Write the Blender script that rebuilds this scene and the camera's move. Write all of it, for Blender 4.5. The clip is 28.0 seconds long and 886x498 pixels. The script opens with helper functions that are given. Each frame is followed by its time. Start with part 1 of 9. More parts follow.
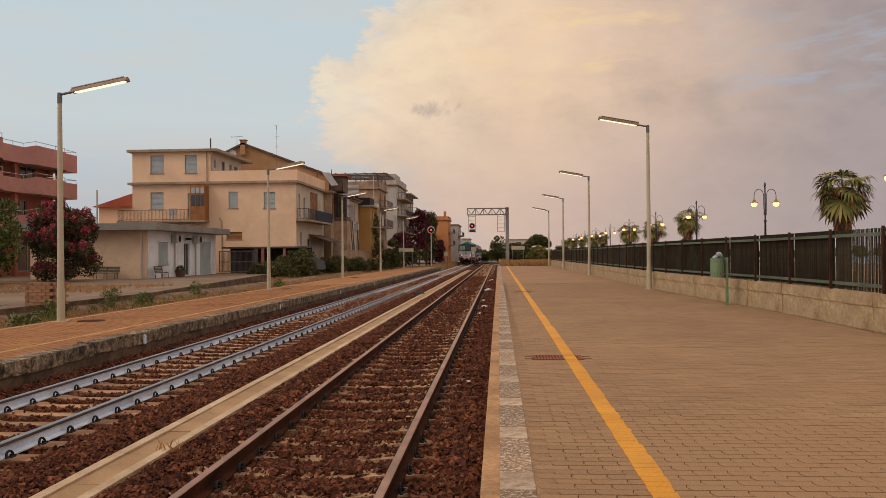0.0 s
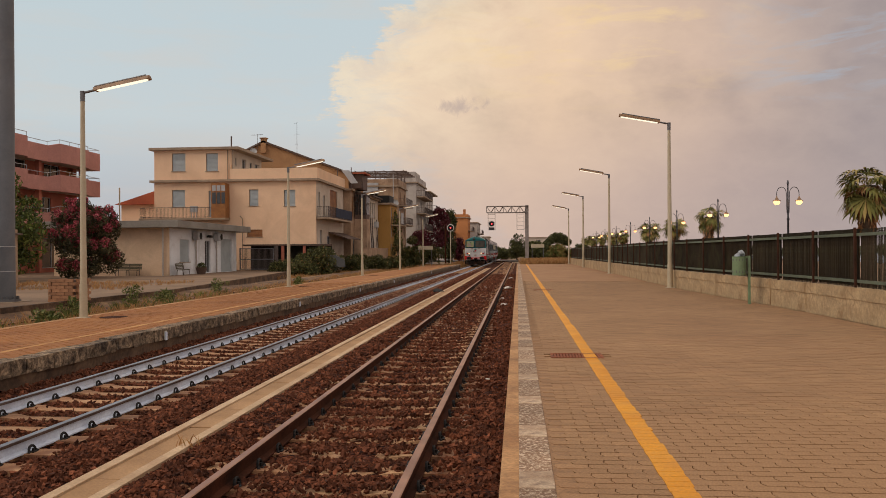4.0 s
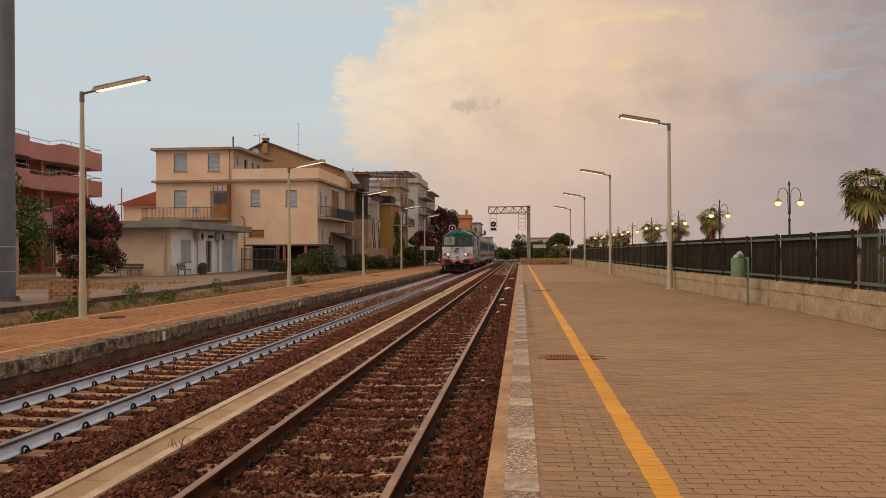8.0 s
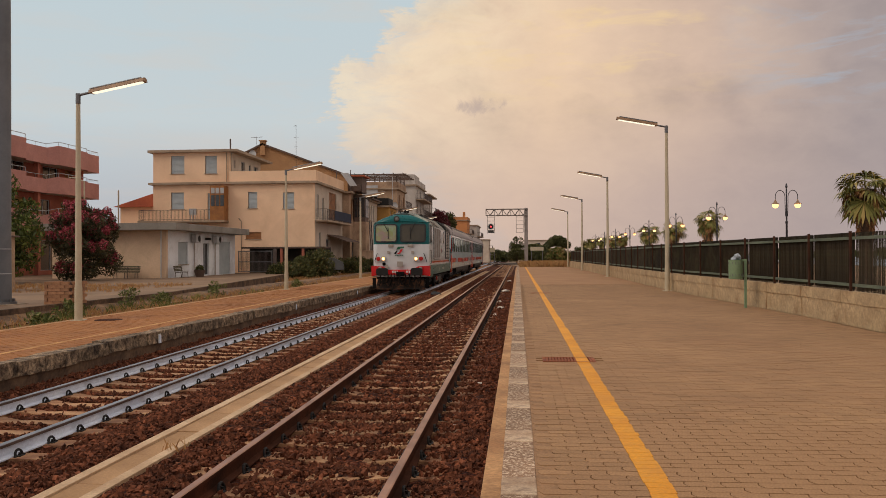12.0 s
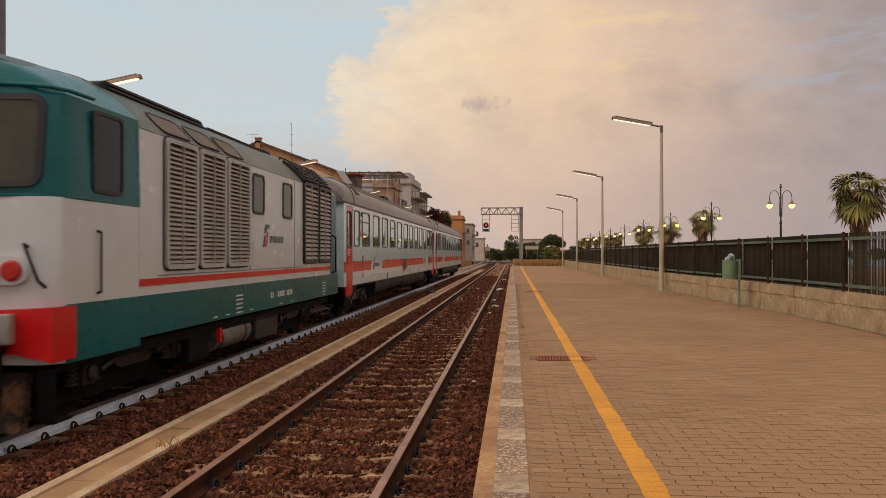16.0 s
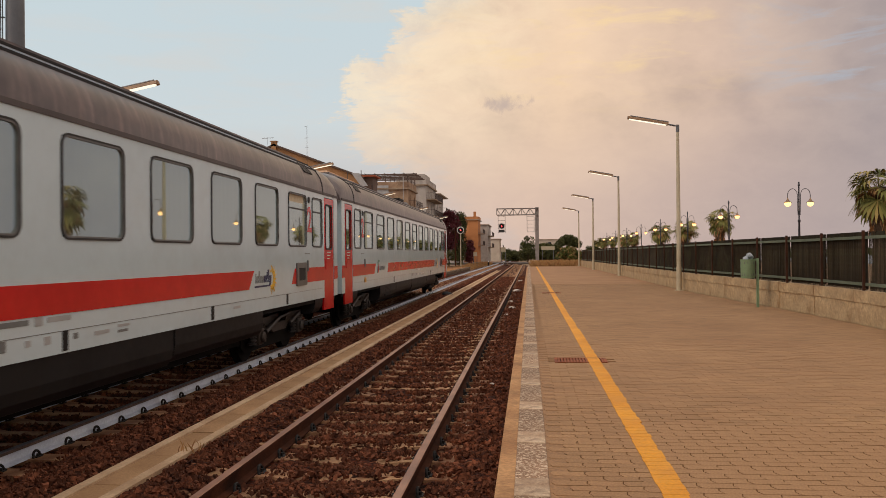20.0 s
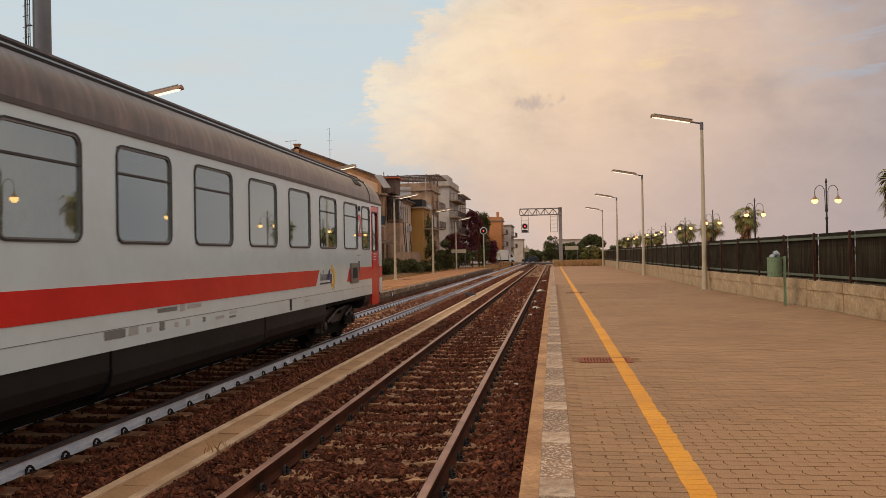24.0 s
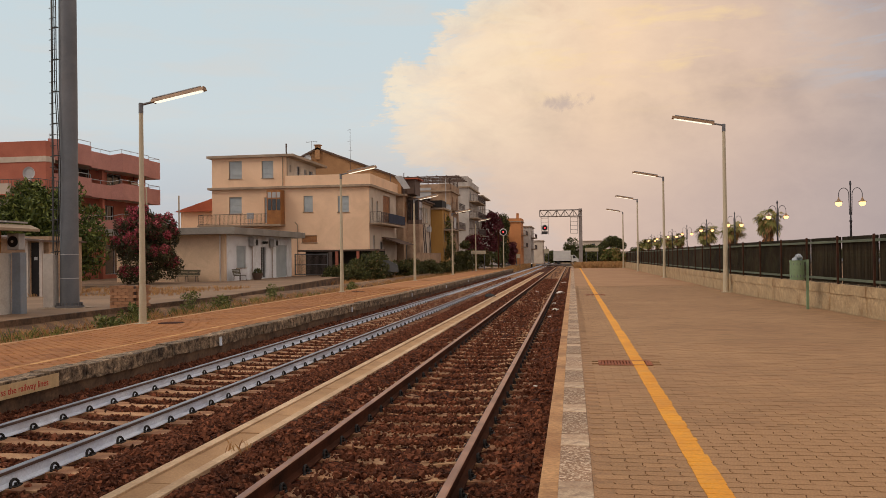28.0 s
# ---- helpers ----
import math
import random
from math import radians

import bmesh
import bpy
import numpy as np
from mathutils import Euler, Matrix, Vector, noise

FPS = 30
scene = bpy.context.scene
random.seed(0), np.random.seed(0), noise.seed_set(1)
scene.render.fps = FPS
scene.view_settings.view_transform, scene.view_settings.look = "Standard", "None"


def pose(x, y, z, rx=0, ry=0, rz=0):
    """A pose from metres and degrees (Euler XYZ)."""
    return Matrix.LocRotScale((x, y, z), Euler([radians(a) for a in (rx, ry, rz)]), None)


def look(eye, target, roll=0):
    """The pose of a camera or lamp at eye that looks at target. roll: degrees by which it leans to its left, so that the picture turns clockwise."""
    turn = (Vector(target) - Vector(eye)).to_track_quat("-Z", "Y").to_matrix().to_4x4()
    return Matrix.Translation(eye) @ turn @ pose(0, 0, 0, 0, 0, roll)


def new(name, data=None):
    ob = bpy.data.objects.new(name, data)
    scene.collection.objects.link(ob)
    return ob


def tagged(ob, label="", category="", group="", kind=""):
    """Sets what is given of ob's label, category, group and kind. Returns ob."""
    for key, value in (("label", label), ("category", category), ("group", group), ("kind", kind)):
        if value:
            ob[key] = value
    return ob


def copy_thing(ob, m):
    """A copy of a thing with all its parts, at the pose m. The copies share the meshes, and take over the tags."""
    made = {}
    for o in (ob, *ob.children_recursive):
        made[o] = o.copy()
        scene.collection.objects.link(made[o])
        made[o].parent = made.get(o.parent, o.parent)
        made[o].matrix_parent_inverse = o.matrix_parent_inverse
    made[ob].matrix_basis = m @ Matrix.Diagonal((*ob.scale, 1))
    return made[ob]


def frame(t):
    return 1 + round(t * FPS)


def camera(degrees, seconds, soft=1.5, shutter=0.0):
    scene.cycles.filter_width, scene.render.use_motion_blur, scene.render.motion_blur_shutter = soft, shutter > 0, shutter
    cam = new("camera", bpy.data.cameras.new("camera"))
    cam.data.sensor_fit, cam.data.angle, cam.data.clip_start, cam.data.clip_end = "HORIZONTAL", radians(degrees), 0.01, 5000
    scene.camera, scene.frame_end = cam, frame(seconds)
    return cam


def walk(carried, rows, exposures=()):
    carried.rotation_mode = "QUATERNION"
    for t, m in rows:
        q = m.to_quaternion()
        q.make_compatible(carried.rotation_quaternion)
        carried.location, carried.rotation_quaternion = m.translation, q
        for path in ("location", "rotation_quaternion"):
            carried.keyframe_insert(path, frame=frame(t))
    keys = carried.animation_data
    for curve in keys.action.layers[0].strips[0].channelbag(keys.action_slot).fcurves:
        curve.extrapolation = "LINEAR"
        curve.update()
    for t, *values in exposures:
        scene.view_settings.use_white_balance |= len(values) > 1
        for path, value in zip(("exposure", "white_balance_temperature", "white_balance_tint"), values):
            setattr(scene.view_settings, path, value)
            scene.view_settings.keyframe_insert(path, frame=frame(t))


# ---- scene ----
cam = camera(56.56, 28.0, soft=0.6, shutter=0.25)
PATH = [
    (0, (-0.105, -0.013, 1.425), (-0.239, 1.982, 1.438), -0.5),
    (0.5, (-0.108, 0.007, 1.414), (-0.24, 2.002, 1.429), -0.4),
    (1, (-0.105, -0.017, 1.424), (-0.247, 1.978, 1.437), -0.3),
    (1.5, (-0.116, -0.011, 1.419), (-0.272, 1.983, 1.433), -0.1),
    (2, (-0.116, -0.017, 1.418), (-0.289, 1.975, 1.431), -0.3),
    (2.5, (-0.115, 0.045, 1.406), (-0.293, 2.037, 1.418), -0.3),
    (3, (-0.112, 0.032, 1.404), (-0.293, 2.023, 1.414), -0.3),
    (3.5, (-0.108, 0.019, 1.411), (-0.289, 2.011, 1.419), -0.4),
    (5.5, (-0.071, 0.035, 1.42), (-0.251, 2.027, 1.431), -0.2),
    (6, (-0.03, 0.06, 1.423), (-0.209, 2.052, 1.434), -0.2),
    (6.5, (-0.01, 0.04, 1.434), (-0.19, 2.032, 1.445), -0.1),
    (7, (0.002, 0.036, 1.427), (-0.178, 2.028, 1.436), 0.1),
    (7.5, (0.0, 0.023, 1.434), (-0.189, 2.014, 1.446), -0.5),
    (8, (0.001, 0.02, 1.433), (-0.186, 2.011, 1.442), -0.3),
    (8.5, (0.005, 0.041, 1.423), (-0.181, 2.033, 1.434), -0.2),
    (9, (0.004, 0.05, 1.426), (-0.18, 2.041, 1.437), -0.2),
    (9.5, (-0.002, 0.041, 1.428), (-0.186, 2.032, 1.439), -0.2),
    (10, (0.0, 0.062, 1.418), (-0.182, 2.054, 1.429), -0.3),
    (10.5, (0.005, 0.042, 1.421), (-0.175, 2.034, 1.433), -0.4),
    (11, (0.001, 0.07, 1.416), (-0.179, 2.061, 1.429), -0.3),
    (11.5, (0.006, 0.061, 1.422), (-0.175, 2.052, 1.437), -0.4),
    (12, (0.004, 0.071, 1.424), (-0.177, 2.063, 1.439), -0.3),
    (12.5, (-0.002, 0.059, 1.42), (-0.177, 2.051, 1.434), -0.0),
    (14.5, (0.004, 0.028, 1.434), (-0.165, 2.021, 1.449), -0.4),
    (15, (0.004, 0.057, 1.427), (-0.166, 2.05, 1.44), -0.3),
    (15.5, (0.003, 0.042, 1.427), (-0.164, 2.035, 1.439), -0.1),
    (16, (0.011, 0.05, 1.426), (-0.158, 2.043, 1.437), -0.0),
    (16.5, (0.014, 0.112, 1.412), (-0.155, 2.105, 1.426), -0.1),
    (17, (0.013, 0.062, 1.426), (-0.161, 2.055, 1.437), -0.3),
    (17.5, (0.001, 0.04, 1.434), (-0.181, 2.032, 1.446), -0.3),
    (18, (0.002, 0.036, 1.432), (-0.184, 2.028, 1.445), -0.4),
    (18.5, (0.003, 0.012, 1.441), (-0.189, 2.002, 1.455), -0.4),
    (19, (0.003, 0.028, 1.437), (-0.192, 2.019, 1.448), -0.3),
    (19.5, (0.003, 0.056, 1.429), (-0.196, 2.046, 1.439), -0.3),
    (20, (-0.005, 0.022, 1.449), (-0.212, 2.011, 1.463), -0.5),
    (20.5, (-0.002, 0.015, 1.445), (-0.216, 2.004, 1.459), -0.5),
    (21, (-0.006, 0.089, 1.429), (-0.222, 2.077, 1.444), -0.5),
    (21.5, (0.001, 0.031, 1.442), (-0.224, 2.018, 1.459), -0.6),
    (23.5, (0.002, 0.053, 1.438), (-0.255, 2.036, 1.455), -0.9),
    (24, (0.001, 0.031, 1.443), (-0.262, 2.013, 1.46), -1.0),
    (24.5, (0.004, -0.013, 1.463), (-0.267, 1.968, 1.477), -1.1),
    (25, (0.001, 0.012, 1.455), (-0.277, 1.993, 1.47), -1.1),
    (25.5, (0.0, 0.044, 1.446), (-0.282, 2.024, 1.464), -1.1),
    (26, (0.004, 0.003, 1.458), (-0.284, 1.982, 1.475), -1.2),
    (26.5, (-0.002, 0.064, 1.436), (-0.294, 2.043, 1.454), -0.6),
    (27, (0.001, 0.033, 1.445), (-0.297, 2.011, 1.463), -0.6),
    (27.5, (0.001, 0.023, 1.447), (-0.303, 1.999, 1.465), -0.6),
    (28, (0.0, 0.0, 1.453), (-0.31, 1.976, 1.473), -0.7),
]
walk(cam, [(t, look(eye, target, roll)) for t, eye, target, roll in PATH], [(0, -0.07), (15.6, -0.09), (17.2, 0.02), (28, 0.03)])

# ---- sky and light ----
def srgb(r, g, b):
    return tuple(((c / 255 + 0.055) / 1.055) ** 2.4 if c > 10 else c / 3294 for c in (r, g, b)) + (1.0,)


def link(nt, a, b):
    nt.links.new(a, b)


def ramp(nt, fac, stops, mode="LINEAR"):
    n = nt.nodes.new("ShaderNodeValToRGB")
    n.color_ramp.interpolation = mode
    els = n.color_ramp.elements
    while len(els) < len(stops):
        els.new(0.5)
    for e, (p, c) in zip(els, stops):
        e.position, e.color = p, c
    link(nt, fac, n.inputs[0])
    return n.outputs[0]


def calc(nt, op, a, b=None, clamp=False):
    n = nt.nodes.new("ShaderNodeMath")
    n.operation, n.use_clamp = op, clamp
    for i, v in enumerate((a, b)):
        if v is None:
            continue
        if isinstance(v, (int, float)):
            n.inputs[i].default_value = v
        else:
            link(nt, v, n.inputs[i])
    return n.outputs[0]


def blend(nt, fac, a, b, mode="MIX"):
    n = nt.nodes.new("ShaderNodeMix")
    n.data_type, n.blend_type = "RGBA", mode
    for i, v in ((0, fac), (6, a), (7, b)):
        if isinstance(v, (int, float)):
            n.inputs[i].default_value = v
        elif isinstance(v, tuple):
            n.inputs[i].default_value = v
        else:
            link(nt, v, n.inputs[i])
    return n.outputs[2]


def noise_at(nt, vec, scale, detail=4.0, rough=0.55, distort=0.0):
    n = nt.nodes.new("ShaderNodeTexNoise")
    n.inputs["Scale"].default_value, n.inputs["Detail"].default_value = scale, detail
    n.inputs["Roughness"].default_value, n.inputs["Distortion"].default_value = rough, distort
    if vec is not None:
        link(nt, vec, n.inputs["Vector"])
    return n.outputs[0]


def build_world():
    w = bpy.data.worlds.new("evening_sky")
    scene.world = w
    w.use_nodes = True
    nt = w.node_tree
    bg = nt.nodes["Background"]
    sky = nt.nodes.new("ShaderNodeTexSky")
    sky.sky_type, sky.sun_disc = "NISHITA", False
    sky.sun_elevation, sky.sun_rotation = radians(42), radians(239)
    tc = nt.nodes.new("ShaderNodeTexCoord")
    sep = nt.nodes.new("ShaderNodeSeparateXYZ")
    link(nt, tc.outputs["Generated"], sep.inputs[0])
    x, y, z = sep.outputs
    az = calc(nt, "MULTIPLY", calc(nt, "ARCTAN2", x, y), 180 / math.pi)
    el = calc(nt, "MULTIPLY", calc(nt, "ARCSINE", z), 180 / math.pi)
    vec = nt.nodes.new("ShaderNodeMapping")
    vec.inputs["Scale"].default_value = (1.0, 1.0, 1.7)
    link(nt, tc.outputs["Generated"], vec.inputs[0])
    big = noise_at(nt, vec.outputs[0], 5.0, 6.0, 0.6)
    mid = noise_at(nt, vec.outputs[0], 14.0, 6.0, 0.65, 0.6)
    streak = nt.nodes.new("ShaderNodeMapping")
    streak.inputs["Scale"].default_value = (1.0, 1.0, 5.0)
    link(nt, tc.outputs["Generated"], streak.inputs[0])
    wisp = noise_at(nt, streak.outputs[0], 7.0, 7.0, 0.62, 0.5)
    # clear sky: pale blue on the left, paler low down
    azn = calc(nt, "DIVIDE", calc(nt, "ADD", az, 60), 120, True)
    eln = calc(nt, "DIVIDE", el, 30, True)
    clear = ramp(nt, eln, [(0.0, srgb(190, 186, 190)), (0.12, srgb(188, 192, 200)), (0.3, srgb(208, 216, 217)), (0.6, srgb(204, 218, 221)), (1.0, srgb(176, 197, 206))])
    nis = blend(nt, 1.0, sky.outputs[0], (0.13, 0.13, 0.13, 1), "MULTIPLY")
    clear = blend(nt, 0.12, clear, nis)
    thin = ramp(nt, wisp, [(0.45, (0, 0, 0, 1)), (0.75, (1, 1, 1, 1))])
    clear = blend(nt, calc(nt, "MULTIPLY", thin, 0.3), clear, srgb(222, 205, 190))
    # the sunlit cloud bank
    cloud = ramp(nt, azn, [(0.30, srgb(228, 210, 186)), (0.43, srgb(239, 218, 192)), (0.52, srgb(235, 208, 180)), (0.60, srgb(213, 189, 172)), (0.68, srgb(174, 163, 162)), (0.78, srgb(172, 164, 165)), (1.0, srgb(238, 216, 196))])
    low = ramp(nt, eln, [(0.0, (1, 1, 1, 1)), (0.12, (0.85, 0.85, 0.85, 1)), (0.36, (0, 0, 0, 1))])
    low_col = ramp(nt, azn, [(0.35, srgb(202, 186, 178)), (0.5, srgb(213, 187, 172)), (0.62, srgb(188, 170, 165)), (0.75, srgb(159, 151, 154))])
    cloud = blend(nt, low, cloud, low_col)
    shade = ramp(nt, big, [(0.3, (0.8, 0.79, 0.81, 1)), (0.5, (1.03, 1.0, 0.98, 1)), (0.72, (1.14, 1.11, 1.07, 1))])
    cloud = blend(nt, calc(nt, "SUBTRACT", 1.0, calc(nt, "MULTIPLY", low, 0.7)), cloud, blend(nt, 1.0, cloud, shade, "MULTIPLY"))
    fine = ramp(nt, mid, [(0.35, (0.95, 0.94, 0.95, 1)), (0.7, (1.03, 1.02, 1.0, 1))])
    cloud = blend(nt, 0.8, cloud, blend(nt, 1.0, cloud, fine, "MULTIPLY"))
    edge = calc(nt, "ADD", az, calc(nt, "MULTIPLY", calc(nt, "SUBTRACT", mid, 0.5), 9.0))
    edge = calc(nt, "ADD", edge, calc(nt, "MULTIPLY", calc(nt, "SUBTRACT", wisp, 0.5), 6.0))
    bulge = calc(nt, "MULTIPLY", calc(nt, "POWER", calc(nt, "DIVIDE", calc(nt, "SUBTRACT", el, 10.0), 6.0), 2.0), 4.0)
    edge = calc(nt, "SUBTRACT", edge, calc(nt, "MINIMUM", bulge, 8.0))
    fray = noise_at(nt, streak.outputs[0], 26.0, 6.0, 0.7, 0.8)
    edge = calc(nt, "ADD", edge, calc(nt, "MULTIPLY", calc(nt, "SUBTRACT", fray, 0.5), 5.0))
    inside = calc(nt, "DIVIDE", calc(nt, "ADD", edge, 16.0), 20.0, True)
    rim = ramp(nt, inside, [(0.08, (0, 0, 0, 1)), (0.2, (1, 1, 1, 1)), (0.45, (0.55, 0.55, 0.55, 1)), (0.85, (0, 0, 0, 1))], "EASE")
    rim = calc(nt, "MULTIPLY", rim, ramp(nt, eln, [(0.16, (0, 0, 0, 1)), (0.34, (1, 1, 1, 1))]))
    rim = calc(nt, "MULTIPLY", rim, ramp(nt, mid, [(0.36, (0.15, 0.15, 0.15, 1)), (0.62, (1, 1, 1, 1))]))
    cloud = blend(nt, calc(nt, "MULTIPLY", rim, 0.75), cloud, srgb(252, 232, 200))
    tuft = ramp(nt, noise_at(nt, streak.outputs[0], 11.0, 6.0, 0.6, 0.4), [(0.52, (0, 0, 0, 1)), (0.7, (1, 1, 1, 1))])
    tuft = calc(nt, "MULTIPLY", tuft, ramp(nt, azn, [(0.45, (0, 0, 0, 1)), (0.5, (1, 1, 1, 1)), (0.58, (1, 1, 1, 1)), (0.64, (0, 0, 0, 1))]))
    tuft = calc(nt, "MULTIPLY", tuft, ramp(nt, eln, [(0.3, (0, 0, 0, 1)), (0.45, (1, 1, 1, 1))]))
    cloud = blend(nt, calc(nt, "MULTIPLY", tuft, 0.55), cloud, srgb(250, 218, 160))
    mask = ramp(nt, calc(nt, "DIVIDE", calc(nt, "ADD", edge, 16.0), 8.0, True), [(0.3, (0, 0, 0, 1)), (0.52, (0.75, 0.75, 0.75, 1)), (1.0, (1, 1, 1, 1))], "EASE")
    haze = ramp(nt, eln, [(0.0, (0.9, 0.9, 0.9, 1)), (0.14, (0.45, 0.45, 0.45, 1)), (0.32, (0, 0, 0, 1))])
    mask = calc(nt, "MAXIMUM", mask, calc(nt, "MULTIPLY", haze, calc(nt, "DIVIDE", calc(nt, "ADD", az, 30), 20, True)))
    gap = ramp(nt, wisp, [(0.5, (0, 0, 0, 1)), (0.62, (1, 1, 1, 1))])
    gap = calc(nt, "MULTIPLY", gap, calc(nt, "DIVIDE", calc(nt, "SUBTRACT", az, 13), 7, True))
    gap = calc(nt, "MULTIPLY", gap, ramp(nt, eln, [(0.28, (0, 0, 0, 1)), (0.38, (1, 1, 1, 1)), (0.5, (1, 1, 1, 1)), (0.58, (0, 0, 0, 1))]))
    cloud = blend(nt, calc(nt, "MULTIPLY", gap, 0.65), cloud, srgb(172, 184, 198))
    # greyer banks high on the right
    bank = calc(nt, "MULTIPLY", ramp(nt, azn, [(0.58, (0, 0, 0, 1)), (0.68, (1, 1, 1, 1)), (0.82, (1, 1, 1, 1)), (0.9, (0, 0, 0, 1))]), ramp(nt, eln, [(0.42, (0, 0, 0, 1)), (0.56, (1, 1, 1, 1))]))
    bank = calc(nt, "MULTIPLY", bank, ramp(nt, big, [(0.35, (1, 1, 1, 1)), (0.65, (0.3, 0.3, 0.3, 1))]))
    cloud = blend(nt, calc(nt, "MULTIPLY", bank, 0.6), cloud, srgb(166, 152, 150))
    colour = blend(nt, mask, clear, cloud)
    # the brighter evening sky high overhead and behind
    back = calc(nt, "DIVIDE", calc(nt, "SUBTRACT", calc(nt, "MULTIPLY", y, -1.0), -0.25), 0.9, True)
    colour = blend(nt, back, colour, (0.62, 0.56, 0.54, 1))
    up = calc(nt, "DIVIDE", calc(nt, "SUBTRACT", el, 30), 40, True)
    colour = blend(nt, calc(nt, "MULTIPLY", up, 0.85), colour, (0.98, 0.92, 0.88, 1))
    under = calc(nt, "LESS_THAN", z, -0.02)
    colour = blend(nt, under, colour, (0.12, 0.1, 0.08, 1))
    link(nt, colour, bg.inputs[0])
    bg.inputs[1].default_value = 1.0


build_world()
sun_data = bpy.data.lights.new("sun", "SUN")
sun_data.energy, sun_data.angle, sun_data.color = 1.15, radians(28), (1.0, 0.82, 0.66)
sun = new("sun", sun_data)
sun.matrix_world = look((0, 0, 50), (20, 12, 29))


# ---- materials ----
MATS = {}


def mat(name, c1, c2=None, rough=0.7, metal=0.0, scale=1.5, fine=25.0, grain=0.25, bump=0.2, spec=0.5, stain=None, stain_amt=0.0, stain_scale=0.6, rand=0.0, island=False, bump_d=0.01):
    """A painted, mineral or metal surface: two tones at one scale, grain at another, stains, relief."""
    if name in MATS:
        return MATS[name]
    m = bpy.data.materials.new(name)
    m.use_nodes = True
    nt = m.node_tree
    p = nt.nodes["Principled BSDF"]
    tc = nt.nodes.new("ShaderNodeTexCoord").outputs["Object"]
    c2 = c2 or tuple(v * 0.8 for v in c1[:3]) + (1,)
    n1 = noise_at(nt, tc, scale, 4.0, 0.6, 0.3)
    col = ramp(nt, n1, [(0.32, c2), (0.68, c1)])
    n2 = noise_at(nt, tc, fine, 3.0, 0.6)
    g = ramp(nt, n2, [(0.3, (1 - grain, 1 - grain, 1 - grain, 1)), (0.7, (1 + grain * 0.6,) * 3 + (1,))])
    col = blend(nt, 1.0, col, g, "MULTIPLY")
    if stain:
        n3 = noise_at(nt, tc, stain_scale, 5.0, 0.65, 0.8)
        s = ramp(nt, n3, [(0.48, (0, 0, 0, 1)), (0.66, (1, 1, 1, 1))])
        col = blend(nt, calc(nt, "MULTIPLY", s, stain_amt), col, stain)
    if rand:
        if island:
            r = nt.nodes.new("ShaderNodeNewGeometry").outputs["Random Per Island"]
        else:
            r = nt.nodes.new("ShaderNodeObjectInfo").outputs["Random"]
        v = ramp(nt, r, [(0.0, (1 - rand, 1 - rand, 1 - rand, 1)), (1.0, (1 + rand * 0.7,) * 3 + (1,))])
        col = blend(nt, 1.0, col, v, "MULTIPLY")
    link(nt, col, p.inputs["Base Color"])
    p.inputs["Metallic"].default_value = metal
    p.inputs["Specular IOR Level"].default_value = spec
    rr = nt.nodes.new("ShaderNodeMapRange")
    rr.inputs[3].default_value, rr.inputs[4].default_value = max(rough - 0.1, 0.03), min(rough + 0.1, 1)
    link(nt, n2, rr.inputs[0])
    link(nt, rr.outputs[0], p.inputs["Roughness"])
    if bump:
        b = nt.nodes.new("ShaderNodeBump")
        b.inputs["Strength"].default_value, b.inputs["Distance"].default_value = bump, bump_d
        link(nt, n2, b.inputs["Height"])
        link(nt, b.outputs[0], p.inputs["Normal"])
    MATS[name] = m
    return m


def glow(name, colour, strength):
    m = bpy.data.materials.new(name)
    m.use_nodes = True
    p = m.node_tree.nodes["Principled BSDF"]
    p.inputs["Base Color"].default_value = colour
    p.inputs["Emission Color"].default_value = colour
    p.inputs["Emission Strength"].default_value = strength
    return m


def glass_mat(name, tint, clear=0.6, rough=0.02):
    """Window glass: a mirror-like coat by Fresnel over a tinted clear pane."""
    m = bpy.data.materials.new(name)
    m.use_nodes = True
    nt = m.node_tree
    nt.nodes.remove(nt.nodes["Principled BSDF"])
    out = nt.nodes["Material Output"]
    t = nt.nodes.new("ShaderNodeBsdfTransparent")
    t.inputs[0].default_value = tint
    g = nt.nodes.new("ShaderNodeBsdfGlossy")
    g.inputs["Roughness"].default_value = rough
    g.inputs["Color"].default_value = (0.68, 0.81, 0.81, 1)
    f = nt.nodes.new("ShaderNodeFresnel")
    f.inputs[0].default_value = 1.75
    k = calc(nt, "ADD", calc(nt, "MULTIPLY", f.outputs[0], 1.0), 0.9 - clear, True)
    mx = nt.nodes.new("ShaderNodeMixShader")
    link(nt, k, mx.inputs[0])
    link(nt, t.outputs[0], mx.inputs[1])
    link(nt, g.outputs[0], mx.inputs[2])
    link(nt, mx.outputs[0], out.inputs[0])
    MATS[name] = m
    return m


def leaf_mat(name, c1, c2, c3=None):
    m = bpy.data.materials.new(name)
    m.use_nodes = True
    nt = m.node_tree
    p = nt.nodes["Principled BSDF"]
    r = nt.nodes.new("ShaderNodeNewGeometry").outputs["Random Per Island"]
    stops = [(0.0, c1), (0.6, c2)] + ([(1.0, c3)] if c3 else [])
    link(nt, ramp(nt, r, stops), p.inputs["Base Color"])
    p.inputs["Roughness"].default_value = 0.6
    p.inputs["Specular IOR Level"].default_value = 0.3
    MATS[name] = m
    return m


